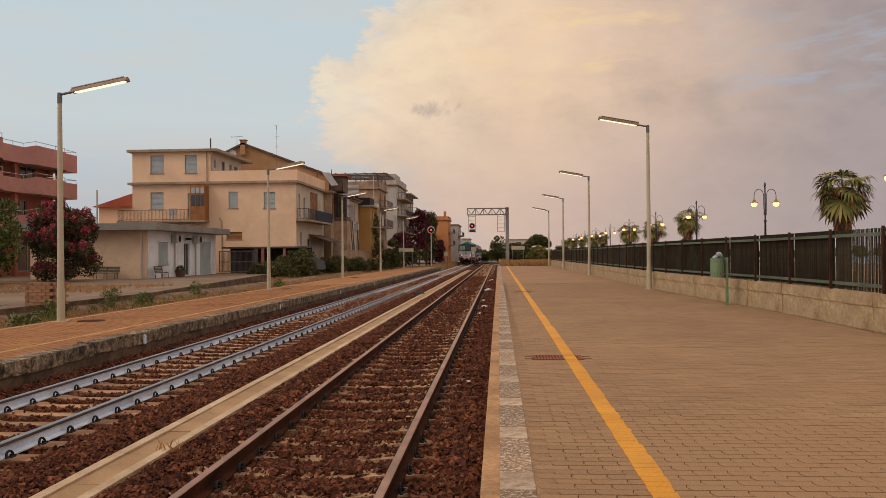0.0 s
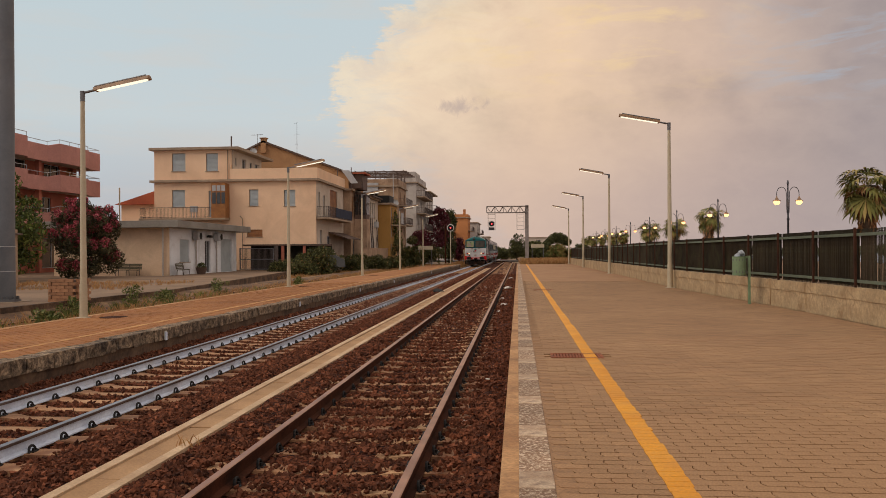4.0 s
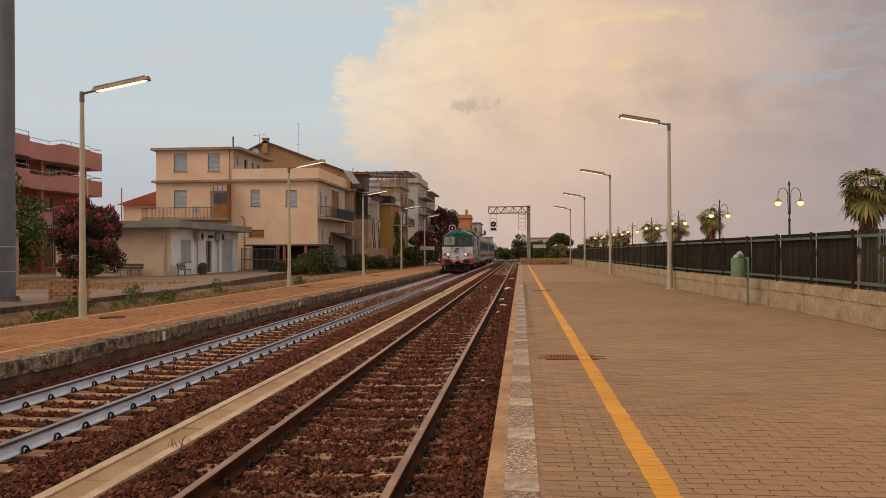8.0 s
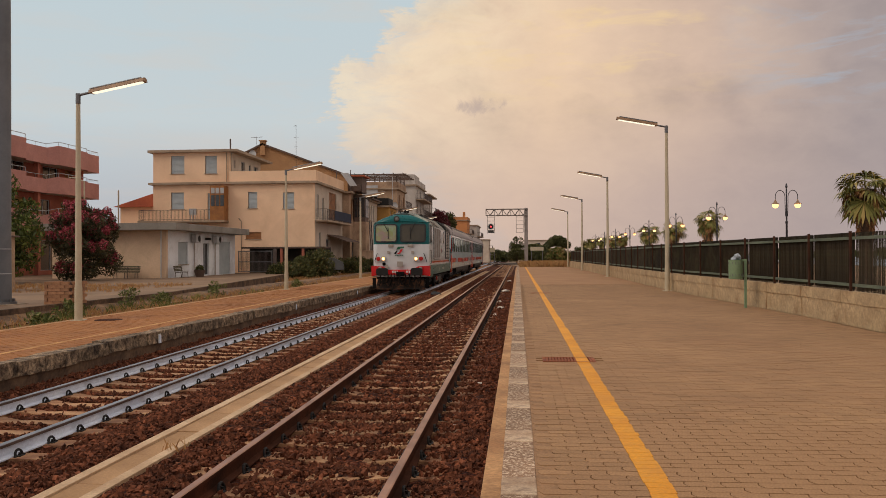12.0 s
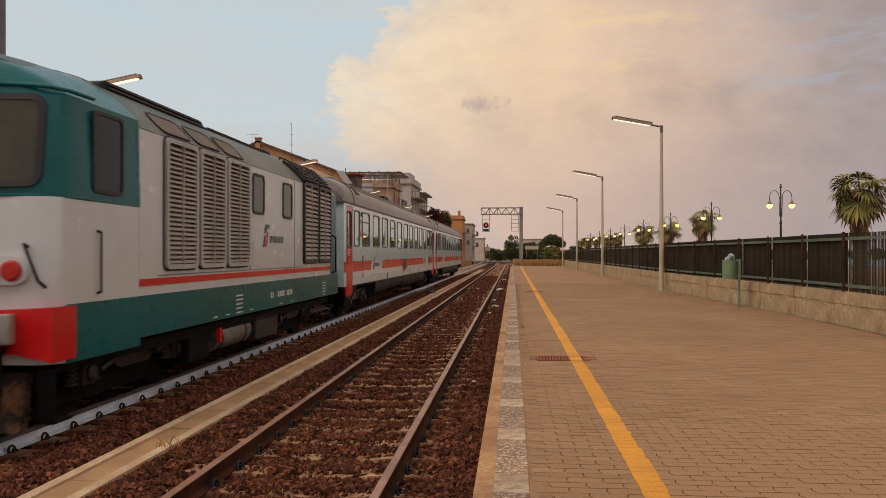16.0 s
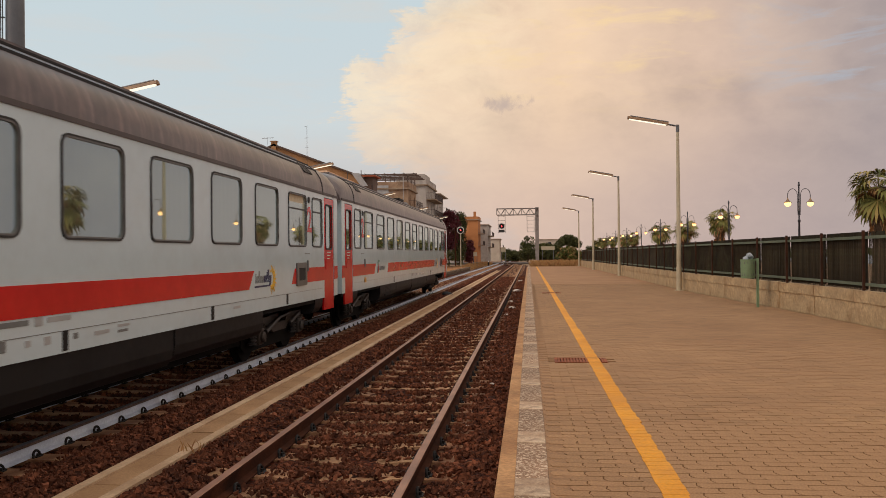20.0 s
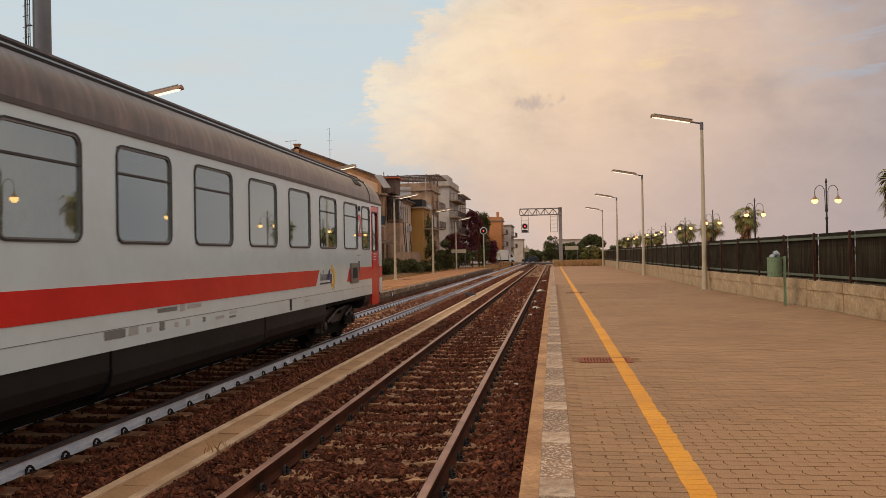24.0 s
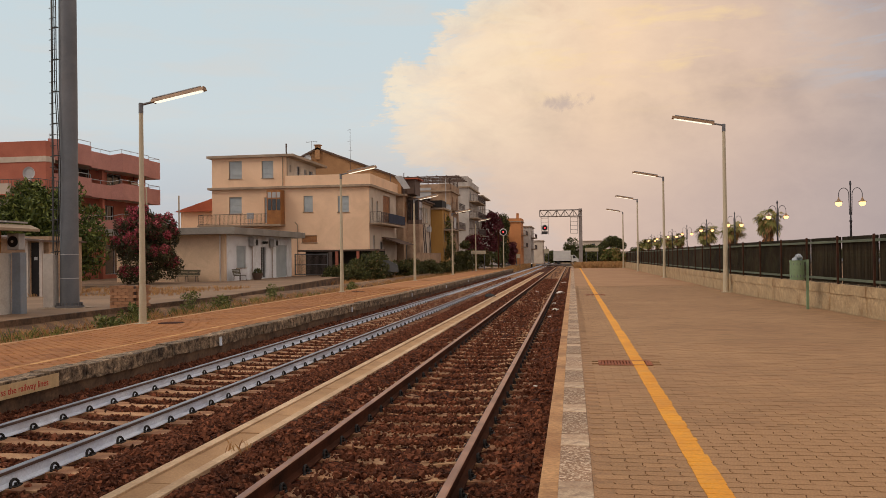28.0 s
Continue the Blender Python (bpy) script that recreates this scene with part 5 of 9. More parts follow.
def make_loco():
    t = thing("diesel_locomotive", "green and white diesel locomotive with lit headlights and red bumper", "locomotive")
    # main body behind the cab
    bm = bmn()
    loft(bm, [loco_section(2.55), loco_section(13.1)])
    part("body", bm, M_LWHITE, t, "off-white engine body", smooth=True)
    bm = bmn()
    loft(bm, [[(p[0] * 1.004, p[1], p[2] + 0.008) for p in loco_section(y)[4:-4]] for y in (2.56, 13.1)])
    part("roof", bm, M_LROOF, t, "grey-green roof", smooth=True)
    # front cab and nose with rounded corners; white below, teal above
    RC, WC = 0.24, 1.45
    bow = lambda x: 0.09 * (x / WC) ** 2
    corner = lambda x: 0.0 if abs(x) < WC - RC else RC * (1 - math.sqrt(max(0.0, 1 - ((abs(x) - WC + RC) / RC) ** 2)))
    lean = lambda z: 0.10 * max(z - 2.46, 0.0)
    nose_y, cab_y = 0.56, 0.585
    for lo, hi, m, lab, nm, y0, out in ((0.78, 2.46, M_LWHITE, "white nose", "nose", nose_y, 0.0), (2.46, 9, M_TEAL, "teal cab", "cab", cab_y, 0.006)):
        bm = bmn()
        secs = []
        for o in (0.0, 0.012, 0.04, 0.08, 0.13, 0.18, 0.24, 0.6, 1.2, 1.98):
            k = max(0.0, 1 - o / RC)
            w = WC + out - RC * (1 - math.sqrt(1 - k * k)) - 0.03 * smooth01((o - 0.3) / 1.2)
            top = 3.98 - 0.2 * k * k + 0.17 * smooth01((o - 0.24) / 1.4)
            near = max(0.0, 1 - o / 0.6)
            secs.append([(x, y0 + o + near * (bow(x) + lean(min(max(z, lo), hi))), min(max(z, lo), hi)) for x, yy, z in loco_section(0, w, top, 3.52 - 0.04 * k, 0.03, 0.78)])
        loft(bm, secs)
        part(nm, bm, m, t, lab, smooth=True)
    cab = t.children[-1]
    # brow rib over the windscreens, a lip under them and the dusty cab roof
    for z, dz, r0, nm in ((3.56, 0.075, 0.022, "brow_rib"), (2.47, 0.0, 0.016, "sill_rib")):
        bm = bmn()
        pts = []
        for k in range(25):
            x = -(WC - 0.012) + 2 * (WC - 0.012) * k / 24
            pts.append((x, cab_y + bow(x) + corner(x) + lean(z) - 0.006, z + dz * (1 - (x / WC) ** 2)))
        pipe(bm, [(-WC, cab_y + 0.8, z)] + pts + [(WC, cab_y + 0.8, z)], r0, 8)
        part(nm, bm, M_TEAL, cab, smooth=True)
    bm = bmn()
    loft(bm, [[(x * 0.86, y, z + 0.012) for x, yy, z in loco_section(0, 1.44, top, 3.5, 0.03)[6:-6]] for y, top in ((1.05, 4.05), (1.6, 4.13), (2.1, 4.155), (2.6, 4.17))])
    part("cab_roof", bm, M_LROOF, t, "dusty grey-brown cab roof", smooth=True)
    # rear cab, seen at its edge
    bm = bmn()
    loft(bm, [[(x * 0.97, y, z) for x, y, z in loco_section(yy, 1.42, 4.1, 3.38)] for yy in (13.1, 13.95)])
    part("rear_cab", bm, M_TEAL, t, "teal rear end", smooth=True)
    # windscreens: front plane leans back
    def screen(cx, w, z0, z1):
        s_at = lambda x, z: cab_y + bow(x) + corner(x) + lean(z)
        cz, h = (z0 + z1) / 2, z1 - z0
        bm = bmn()
        ring_mesh(bm, round_rect(w + 0.13, h + 0.13, 0.15, 8), round_rect(w, h, 0.1, 8), lambda u, v, d: (cx + u, s_at(cx + u, cz + v) + 0.02 - d, cz + v), 0.05)
        sc = part("windscreen", bm, M_RUBBER, cab, "windscreen in black rubber", smooth=True)
        bm = bmn()
        n = 12
        grid = [[bm.verts.new((cx - w / 2 + w * a / n, s_at(cx - w / 2 + w * a / n, z0 + h * b) - 0.008, z0 + h * b)) for b in (0, 1)] for a in range(n + 1)]
        for a in range(n):
            bm.faces.new((grid[a][0], grid[a + 1][0], grid[a + 1][1], grid[a][1]))
        part("pane", bm, M_FILM if cx < 0 else M_PANEW, sc)
        bm = bmn()
        e = -1 if cx < 0 else 1
        pipe(bm, [(cx + 0.12 * e, s_at(cx, z1) - 0.03, z1 + 0.12), (cx + 0.1 * e, s_at(cx, z1) - 0.06, z1 + 0.08), (cx - 0.12 * e, s_at(cx, cz) - 0.05, cz + 0.06)], 0.016, 6)
        part("wiper_arm", bm, M_BLACK, sc)
        bm = bmn()
        rod(bm, (cx - 0.11 * e, s_at(cx, cz + 0.1) - 0.035, cz + 0.3), (cx - 0.13 * e, s_at(cx, z0) - 0.035, z0 + 0.12), 0.018, seg=6)
        part("wiper_blade", bm, M_BLACK, sc)
    M_PANEW = mat("tinted_windscreen", srgb(72, 66, 51), srgb(56, 52, 42), 0.1, scale=1.6, fine=3, grain=0.1, bump=0, spec=0.45)
    # iridescent sheen of the left pane's film, painted as patches of colour
    M_FILM = mat("painted_sheen_film", srgb(132, 146, 78), srgb(140, 112, 112), 0.12, scale=1.7, fine=2, grain=0.08, bump=0, spec=0.8, stain=srgb(136, 166, 150), stain_amt=0.6, stain_scale=1.6)
    screen(-0.77, 1.05, 2.62, 3.44)
    screen(0.63, 1.2, 2.62, 3.44)
    for s in (1, -1):
        bm = bmn()
        ring_mesh(bm, round_rect(0.70, 0.90, 0.08), round_rect(0.62, 0.82, 0.06), lambda u, v, d: (s * (1.435 + d), 1.72 + u, 3.0 + v), 0.025)
        w = part("cab_window", bm, M_RUBBER, cab, smooth=True)
        bm = bmn()
        box(bm, *sorted((s * 1.42, s * 1.447)), 1.40, 2.04, 2.58, 3.42)
        part("pane", bm, mat("dark_cab_glass", srgb(26, 30, 32), srgb(20, 23, 25), 0.1, scale=1, fine=3, grain=0.05, bump=0, spec=0.35), w)
    # top lamp, horns and aerial
    bm = bmn()
    lathe(bm, [(0.15, 0.0), (0.15, -0.16), (0.12, -0.17), (0.11, -0.12)], (-0.22, 0.82, 3.76), 20, "y")
    rl = part("roof_lamp", bm, M_FRAMEG, cab, "round unlit roof lamp in a dark ring", smooth=True)
    bm = bmn()
    lathe(bm, [(0.11, -0.1), (0.11, -0.13), (0.06, -0.15)], (-0.22, 0.82, 3.76), 20, "y")
    part("lens", bm, M_ALU, rl, "dull glass lens", smooth=True)
    bm = bmn()
    rod(bm, (0.15, 1.5, 3.95), (0.15, 1.5, 4.14), 0.025)
    rod(bm, (0.05, 1.6, 4.15), (0.15, 1.3, 4.16), 0.035, 0.07)
    rod(bm, (0.15, 1.6, 4.17), (0.3, 1.3, 4.16), 0.035, 0.065)
    rod(bm, (-0.12, 1.5, 4.05), (-0.12, 1.5, 4.18), 0.04)
    part("horn", bm, M_BLACK, cab)
    # nose fittings
    for s in (1, -1):
        bm = bmn()
        loft(bm, [[(s * 0.97 - 0.05 + a, y, 1.72 + b) for a, b in round_rect(0.56, 0.28, 0.13)] for y in (0.92, 0.76)])
        hl = part("headlight_housing", bm, M_LWHITE, t, smooth=True)
        bm = bmn()
        lathe(bm, [(0.125, 0.02), (0.125, -0.05), (0.1, -0.05), (0.09, -0.01)], (s * 0.84 - 0.05, 0.76, 1.72), 18, "y")
        part("headlight_rim", bm, M_LOUVRE, hl)
        bm = bmn()
        lathe(bm, [(0.088, 0), (0.088, -0.03), (0.05, -0.045)], (s * 0.84 - 0.05, 0.76, 1.72), 18, "y")
        part("headlight", bm, M_HEAD, hl, "lit amber headlight lens")
        bm = bmn()
        lathe(bm, [(0.05, 0), (0.05, -0.047), (0.03, -0.055)], (s * 0.84 - 0.05, 0.76, 1.72), 16, "y")
        part("bulb", bm, M_BULB, hl, "bright warm-white bulb")
        bm = bmn()
        lathe(bm, [(0.105, 0), (0.105, -0.03), (0.08, -0.04)], (s * 1.10 - 0.05, 0.76, 1.72), 18, "y")
        part("tail_light", bm, M_LENSRED, hl, "unlit red tail light")
        bm = bmn()
        pipe(bm, [(s * 1.16, 0.86, 1.95), (s * 1.2, 0.72, 1.98), (s * 1.33, 0.74, 1.62), (s * 1.33, 0.88, 1.55)], 0.018)
        part("handrail", bm, M_BLACK, t)
        bm = bmn()
        pipe(bm, [(s * 1.42, 1.50, 1.45), (s * 1.48, 1.50, 1.47), (s * 1.48, 1.50, 2.12), (s * 1.42, 1.50, 2.14)], 0.016)
        part("handrail", bm, M_BLACK, t)
        bm = bmn()
        box(bm, s * 0.5 - 0.13, s * 0.5 + 0.13, 0.70, 0.84, 2.32, 2.46, 0.02)
        part("marker_bracket", bm, M_LOUVRE, t)
        bm = bmn()
        box(bm, s * 0.62 - 0.07, s * 0.62 + 0.07, 0.74, 0.84, 1.98, 2.12, 0.01)
        part("marker_bracket", bm, M_LOUVRE, t)
        buffer(t, s * 0.88, 0.0, 0.68)
    # the front emblem and type letters as bars
    for pts, m in (([(-0.13, 0.04), (0.03, 0.06), (0.07, 0.13), (0.25, 0.13), (0.28, 0.2), (-0.02, 0.2), (-0.1, 0.13)], M_GREENLOGO), ([(-0.27, -0.18), (-0.15, -0.18), (-0.06, 0.0), (-0.14, 0.0)], M_SKIRT), ([(-0.12, -0.18), (0.0, -0.18), (0.1, -0.12), (0.2, 0.06), (0.08, 0.06), (0.0, -0.1)], M_RED)):
        bm = bmn()
        prism(bm, [(a - 0.08, 2.14 + b) for a, b in pts], "y", 0.748, 0.765)
        part("emblem", bm, m, t)
    for i in range(4):
        bm = bmn()
        box(bm, -0.28 + 0.11 * i, -0.21 + 0.11 * i, 0.75, 0.766, 1.87, 1.92)
        part("lettering_bar", bm, M_GREENLOGO, t)
    bm = bmn()
    box(bm, -0.18, 0.12, 0.72, 0.77, 1.3, 1.58, 0.01)
    part("nose_vent", bm, M_LOUVRE, t)
    # red bumper beam with wings, number bars
    bm = bmn()
    prism(bm, [(-1.5, 0.82), (-1.5, 1.36), (-0.9, 1.33), (-0.62, 1.16), (0.62, 1.16), (0.9, 1.33), (1.5, 1.36), (1.5, 0.82), (1.1, 0.9), (-1.1, 0.9)], "y", 0.5, 0.95)
    part("bumper_beam", bm, M_RED, t, "bright red bumper beam")
    for x0 in (-0.43, 0.3):
        for i in range(3):
            bm = bmn()
            box(bm, x0 + 0.115 * i, x0 + 0.115 * i + 0.075, 0.491, 0.505, 0.98, 1.11)
            part("number_bar", bm, M_WHITETEXT, t)
    for s in (1, -1):
        bm = bmn()
        box(bm, s * 1.05 - 0.07, s * 1.05 + 0.07, 0.40, 0.51, 1.0, 1.3, 0.02)
        part("jumper_socket", bm, M_LOUVRE, t)
    for x, d in ((-0.66, 0.1), (-0.34, -0.12), (0.24, 0.06), (0.42, -0.08), (0.7, 0.14)):
        bm = bmn()
        pipe(bm, [(x, 0.5, 0.95), (x + 0.05, 0.3, 0.85), (x + 0.09, 0.26, 0.6 + d), (x + 0.02, 0.28, 0.42 + d), (x - 0.1 - d, 0.3, 0.36 + d), (x - 0.2, 0.34, 0.5 + d), (x - 0.2 - d, 0.45, 0.7)], 0.029 + d * 0.06)
        part("brake_hose", bm, M_UNDER, t, "black brake hose")
    bm = bmn()
    box(bm, -0.2, 0.2, 0.3, 0.56, 0.82, 1.06, 0.03)
    pipe(bm, [(0, 0.56, 1.0), (0, 0.28, 1.0), (0, 0.22, 0.75), (0, 0.26, 0.62)], 0.045)
    part("coupling", bm, M_UNDER, t, "black draw hook and screw coupling")
    for x in (-1.05, -0.5, 0.45, 1.0):
        bm = bmn()
        pipe(bm, [(x, 0.56, 0.98), (x + 0.03, 0.40, 0.9), (x + 0.06, 0.36, 0.55), (x - 0.03, 0.42, 0.35), (x - 0.1, 0.5, 0.42)], 0.026)
        part("brake_hose", bm, M_UNDER, t, "black brake hose")
    bm = bmn()
    rod(bm, (-0.72, 0.6, 1.28), (-0.72, 0.45, 1.28), 0.09, seg=12)
    rod(bm, (-0.72, 0.5, 1.05), (-0.72, 0.5, 1.4), 0.05, seg=10)
    part("air_valve", bm, M_LOUVRE, t, "grey cast air valve")
    bm = bmn()
    lathe(bm, [(0.085, 0.02), (0.085, -0.05), (0.055, -0.05), (0.05, 0.0)], (-0.86, 0.80, 1.45), 16, "y")
    part("horn_opening", bm, M_UNDER, t)
    for s in (1, -1):
        bm = bmn()
        box(bm, *sorted((s * 1.28, s * 1.46)), 0.6, 0.64, 0.2, 0.74)
        box(bm, *sorted((s * 1.28, s * 1.46)), 0.6, 0.95, 0.2, 0.23)
        part("foot_step", bm, M_UNDER, t)
    bm = bmn()
    loft(bm, [[(-1.18, 0.62, 0.7), (1.18, 0.62, 0.7), (1.18, 0.72, 0.7), (-1.18, 0.72, 0.7)], [(-1.25, 0.36, 0.16), (1.25, 0.36, 0.16), (1.25, 0.5, 0.16), (-1.25, 0.5, 0.16)]])
    part("snow_plough", bm, mat("rust_streaked_plough", srgb(36, 29, 25), srgb(18, 15, 14), 0.85, scale=3, fine=14, grain=0.3, bump=0.2, stain=srgb(116, 76, 48), stain_amt=0.6, stain_scale=5.0, spec=0.2), t, "rust-streaked snow plough")
    # sides: teal valance, stripe, louvres, windows
    for s in (1, -1):
        x = 1.422 * s
        plate("valance", t, 1.448 * s, 0.84, 2.5, 0.77, 1.37, M_TEAL, thick=0.01, label="teal lower side")
        plate("valance", t, x, 2.5, 13.96, 0.86, 1.37, M_TEAL, thick=0.012, label="teal lower side")
        plate("stripe", t, x, 2.55, 13.08, 1.485, 1.575, M_RED, label="red stripe")
        for y0, y1 in ((3.25, 4.34), (4.44, 5.50), (5.60, 6.70), (10.42, 11.70), (11.78, 13.04)):
            bm = bmn()
            far = y0 > 10
            z1 = 3.42 if not far else 3.46
            h, cy, cz = z1 - 1.68, (y0 + y1) / 2, (z1 + 1.68) / 2
            side = lambda u, v, d: (x + s * d, cy + u, cz + v)
            ring_mesh(bm, round_rect(y1 - y0, h, 0.09), round_rect(y1 - y0 - 0.15, h - 0.13, 0.06), side, 0.05)
            lou = part("louvre", bm, M_LFRAME if not far else M_FRAMEG, t, "grey louvred grille in a painted frame" if not far else "dark louvred grille", smooth=True)
            bm = bmn()
            ring_mesh(bm, round_rect(y1 - y0 + 0.05, h + 0.05, 0.11), round_rect(y1 - y0 - 0.01, h - 0.01, 0.085), side, 0.014)
            part("gasket", bm, M_RUBBER, lou, smooth=True)
            bm = bmn()
            box(bm, *sorted((x + s * 0.002, x + s * 0.006)), y0 + 0.04, y1 - 0.04, 1.72, z1 - 0.04)
            part("backing", bm, M_FRAMEG if not far else M_BLACK, lou)
            n = 25 if not far else 17
            me = None
            dz = (z1 - 1.84) / n
            for i in range(n):
                if me is None:
                    bm = bmn()
                    prism(bm, [(x + s * 0.006, 0.035), (x + s * 0.040, 0.0), (x + s * 0.045, 0.006), (x + s * 0.040, dz * 0.5), (x + s * 0.012, dz * 0.74)], "y", y0 + 0.06, y1 - 0.06)
                    me = mesh_of(bm, M_LOUVRE)
                shared("slat", me, lou, (0, 0, 1.755 + dz * i))
            if far:
                # the grille goes on over the shoulder of the roof
                bm = bmn()
                prism(bm, [(s * 1.425, 3.44), (s * 1.47, 3.47), (s * 1.24, 3.72), (s * 0.98, 3.93), (s * 0.95, 3.88), (s * 1.19, 3.68)], "y", y0, y1)
                top = part("shoulder_grille", bm, M_BLACK, lou)
                # slats darker than those below: the shoulder's shading put into their colour
                for k in range(8):
                    u = k / 7
                    px, pz = (1.45 - 0.42 * u) * s, 3.5 + 0.42 * u ** 0.85
                    bm = bmn()
                    prism(bm, [(px, pz), (px + s * 0.028, pz + 0.012), (px + s * 0.02, pz + 0.026), (px - s * 0.008, pz + 0.016)], "y", y0 + 0.04, y1 - 0.04)
                    part("shoulder_slat", bm, M_FRAMEG, top)
            bm = bmn()
            box(bm, *sorted((x + s * 0.006, x + s * 0.054)), cy - 0.016, cy + 0.016, 1.72, z1 - 0.04)
            part("mullion", bm, M_LOUVRE, lou)
        for y0, y1 in ((6.92, 7.6), (8.82, 9.5)):
            bm = bmn()
            ring_mesh(bm, round_rect(y1 - y0, 0.72, 0.1), round_rect(y1 - y0 - 0.09, 0.63, 0.08), lambda u, v, d: (x + s * d, (y0 + y1) / 2 + u, 2.95 + v), 0.02)
            w = part("engine_room_window", bm, M_RUBBER, t, smooth=True)
            bm = bmn()
            box(bm, *sorted((x - s * 0.002, x + s * 0.008)), y0 + 0.03, y1 - 0.03, 2.61, 3.29)
            part("pane", bm, M_PANEW, w)
        # roof skylights
        M_SKY = mat("dusty_skylight", srgb(122, 106, 92), srgb(100, 88, 77), 0.6, scale=1.5, fine=8, grain=0.1, bump=0.02, spec=0.3)
        for y0, y1 in ((3.28, 4.3), (4.48, 5.48), (5.66, 6.62)):
            lean_y = lambda pts: [(u + y0 / 2 + y1 / 2 - 0.05 * v, v + 0.21) for u, v in pts]
            rim, inner = lean_y(round_rect(y1 - y0, 0.4, 0.14)), lean_y(round_rect(y1 - y0 - 0.05, 0.35, 0.12))
            bm = bmn()
            ring_mesh(bm, rim, inner, lambda u, v, d: (s * d, u, v), 0.022)
            sk = part("skylight", bm, M_RUBBER, t, "dusty brown skylight in a dark rim")
            sk.matrix_local = Matrix.Translation((s * 1.392, 0, 3.47)) @ Matrix.Rotation(radians(-44 * s), 4, "Y")
            bm = bmn()
            prism(bm, inner, "x", *sorted((0.0, s * 0.014)))
            part("pane", bm, M_SKY, sk)
        plate("panel_seam", t, x, 9.72, 9.74, 1.56, 3.4, M_GREYTEXT, thick=0.004)
        plate("panel_seam", t, x, 6.8, 6.82, 1.56, 3.4, M_GREYTEXT, thick=0.004)
        plate("panel_seam", t, x, 3.05, 10.3, 1.60, 1.615, M_GREYTEXT, thick=0.006)
        plate("hatch", t, x, 6.95, 7.25, 1.68, 2.1, M_LWHITE, thick=0.012)
        emblem(t, x, 7.55, 2.22, 0.9)
        for i in range(13):
            if i not in (2, 3, 8):
                plate("number_bar", t, x + s * 0.012, 8.0 + 0.12 * i, 8.07 + 0.12 * i, 1.05, 1.16, M_WHITETEXT, thick=0.002)
        for y in (5.0, 5.55, 6.75, 8.6, 9.4):
            plate("tick_mark", t, x + s * 0.012, y, y + 0.2, 0.905, 0.922, M_WHITETEXT, thick=0.002)
        for y in (6.05, 12.2):
            for i in range(5):
                plate("notice_bar", t, x + s * 0.012, y, y + 0.34, 0.9 + 0.07 * i, 0.925 + 0.07 * i, M_WHITETEXT, thick=0.002)
        bm = bmn()
        pipe(bm, [(s * 0.85, 10.6, 3.9), (s * 0.85, 10.6, 4.01), (s * 0.85, 12.9, 4.01), (s * 0.85, 12.9, 3.9)], 0.02)
        for y in (11.4, 12.2):
            rod(bm, (s * 0.85, y, 3.85), (s * 0.85, y, 4.01), 0.015, seg=6)
        part("roof_rail", bm, M_BLACK, t)
        bm = bmn()
        pipe(bm, [(s * 1.40, 13.35, 1.4), (s * 1.5, 13.4, 1.45), (s * 1.5, 13.4, 2.3), (s * 1.40, 13.35, 2.35)], 0.02)
        part("grab_rail", bm, M_UNDER, t)
        bm = bmn()
        box(bm, *sorted((s * 1.39, s * 1.42)), 13.15, 13.18, 0.28, 0.93)
        box(bm, *sorted((s * 1.39, s * 1.42)), 13.47, 13.5, 0.28, 0.93)
        box(bm, *sorted((s * 1.27, s * 1.42)), 13.15, 13.5, 0.28, 0.31)
        box(bm, *sorted((s * 1.27, s * 1.42)), 13.15, 13.5, 0.55, 0.58)
        part("steps", bm, M_UNDER, t)
        bm = bmn()
        rod(bm, (s * 1.08, 5.5, 0.55), (s * 1.08, 7.2, 0.55), 0.24, seg=18)
        part("air_tank", bm, mat("sooty_grey_tank", srgb(146, 138, 126), srgb(84, 77, 70), 0.7, 0.1, scale=2, fine=14, grain=0.25, bump=0.1), t, "grimy grey air tank", smooth=True)
        for y in (5.75, 6.9):
            bm = bmn()
            rod(bm, (s * 1.08, y - 0.025, 0.55), (s * 1.08, y + 0.025, 0.55), 0.25, seg=18)
            part("tank_strap", bm, M_BLACK, t, smooth=True)
        plate("red_valve", t, 1.36 * s, 5.36, 5.48, 0.50, 0.72, M_RED, thick=0.05)
        for y0, y1 in ((7.5, 8.9), (4.4, 5.2)):
            bm = bmn()
            box(bm, *sorted((s * 0.8, s * 1.3)), y0, y1, 0.3, 0.76, 0.03)
            part("battery_box", bm, M_BOGIE if y0 > 7 else M_UNDER, t)
    bm = bmn()
    prism(bm, [(2.7, 3.9), (6.4, 3.9), (6.35, 3.98), (6.1, 4.09), (2.9, 4.09), (2.75, 4.04)], "x", -0.8, 0.8)
    part("roof_hatch", bm, M_BLACK, t, "sooty roof hatch")
    bm = bmn()
    prism(bm, [(6.45, 3.9), (9.75, 3.9), (9.7, 3.99), (9.4, 4.045), (6.5, 4.045)], "x", -0.78, 0.78)
    part("roof_hatch", bm, M_BLACK, t, "sooty roof hatch")
    bm = bmn()
    box(bm, -0.7, 0.7, 9.95, 10.4, 3.95, 4.1, 0.04)
    part("exhaust_box", bm, M_BLACK, t, "sooty exhaust box")
    for z in (4.0, 4.05):
        for e in (-1, 1):
            bm = bmn()
            box(bm, *sorted((e * 0.795, e * 0.825)), 2.95, 6.1, z, z + 0.02)
            part("roof_ledge", bm, M_FRAMEG, t)
    bm = bmn()
    box(bm, -1.3, 1.3, 0.9, 13.4, 0.66, 0.80)
    part("underframe", bm, M_UNDER, t)
    # added box between the bogies, blocks light from the track below
    bm = bmn()
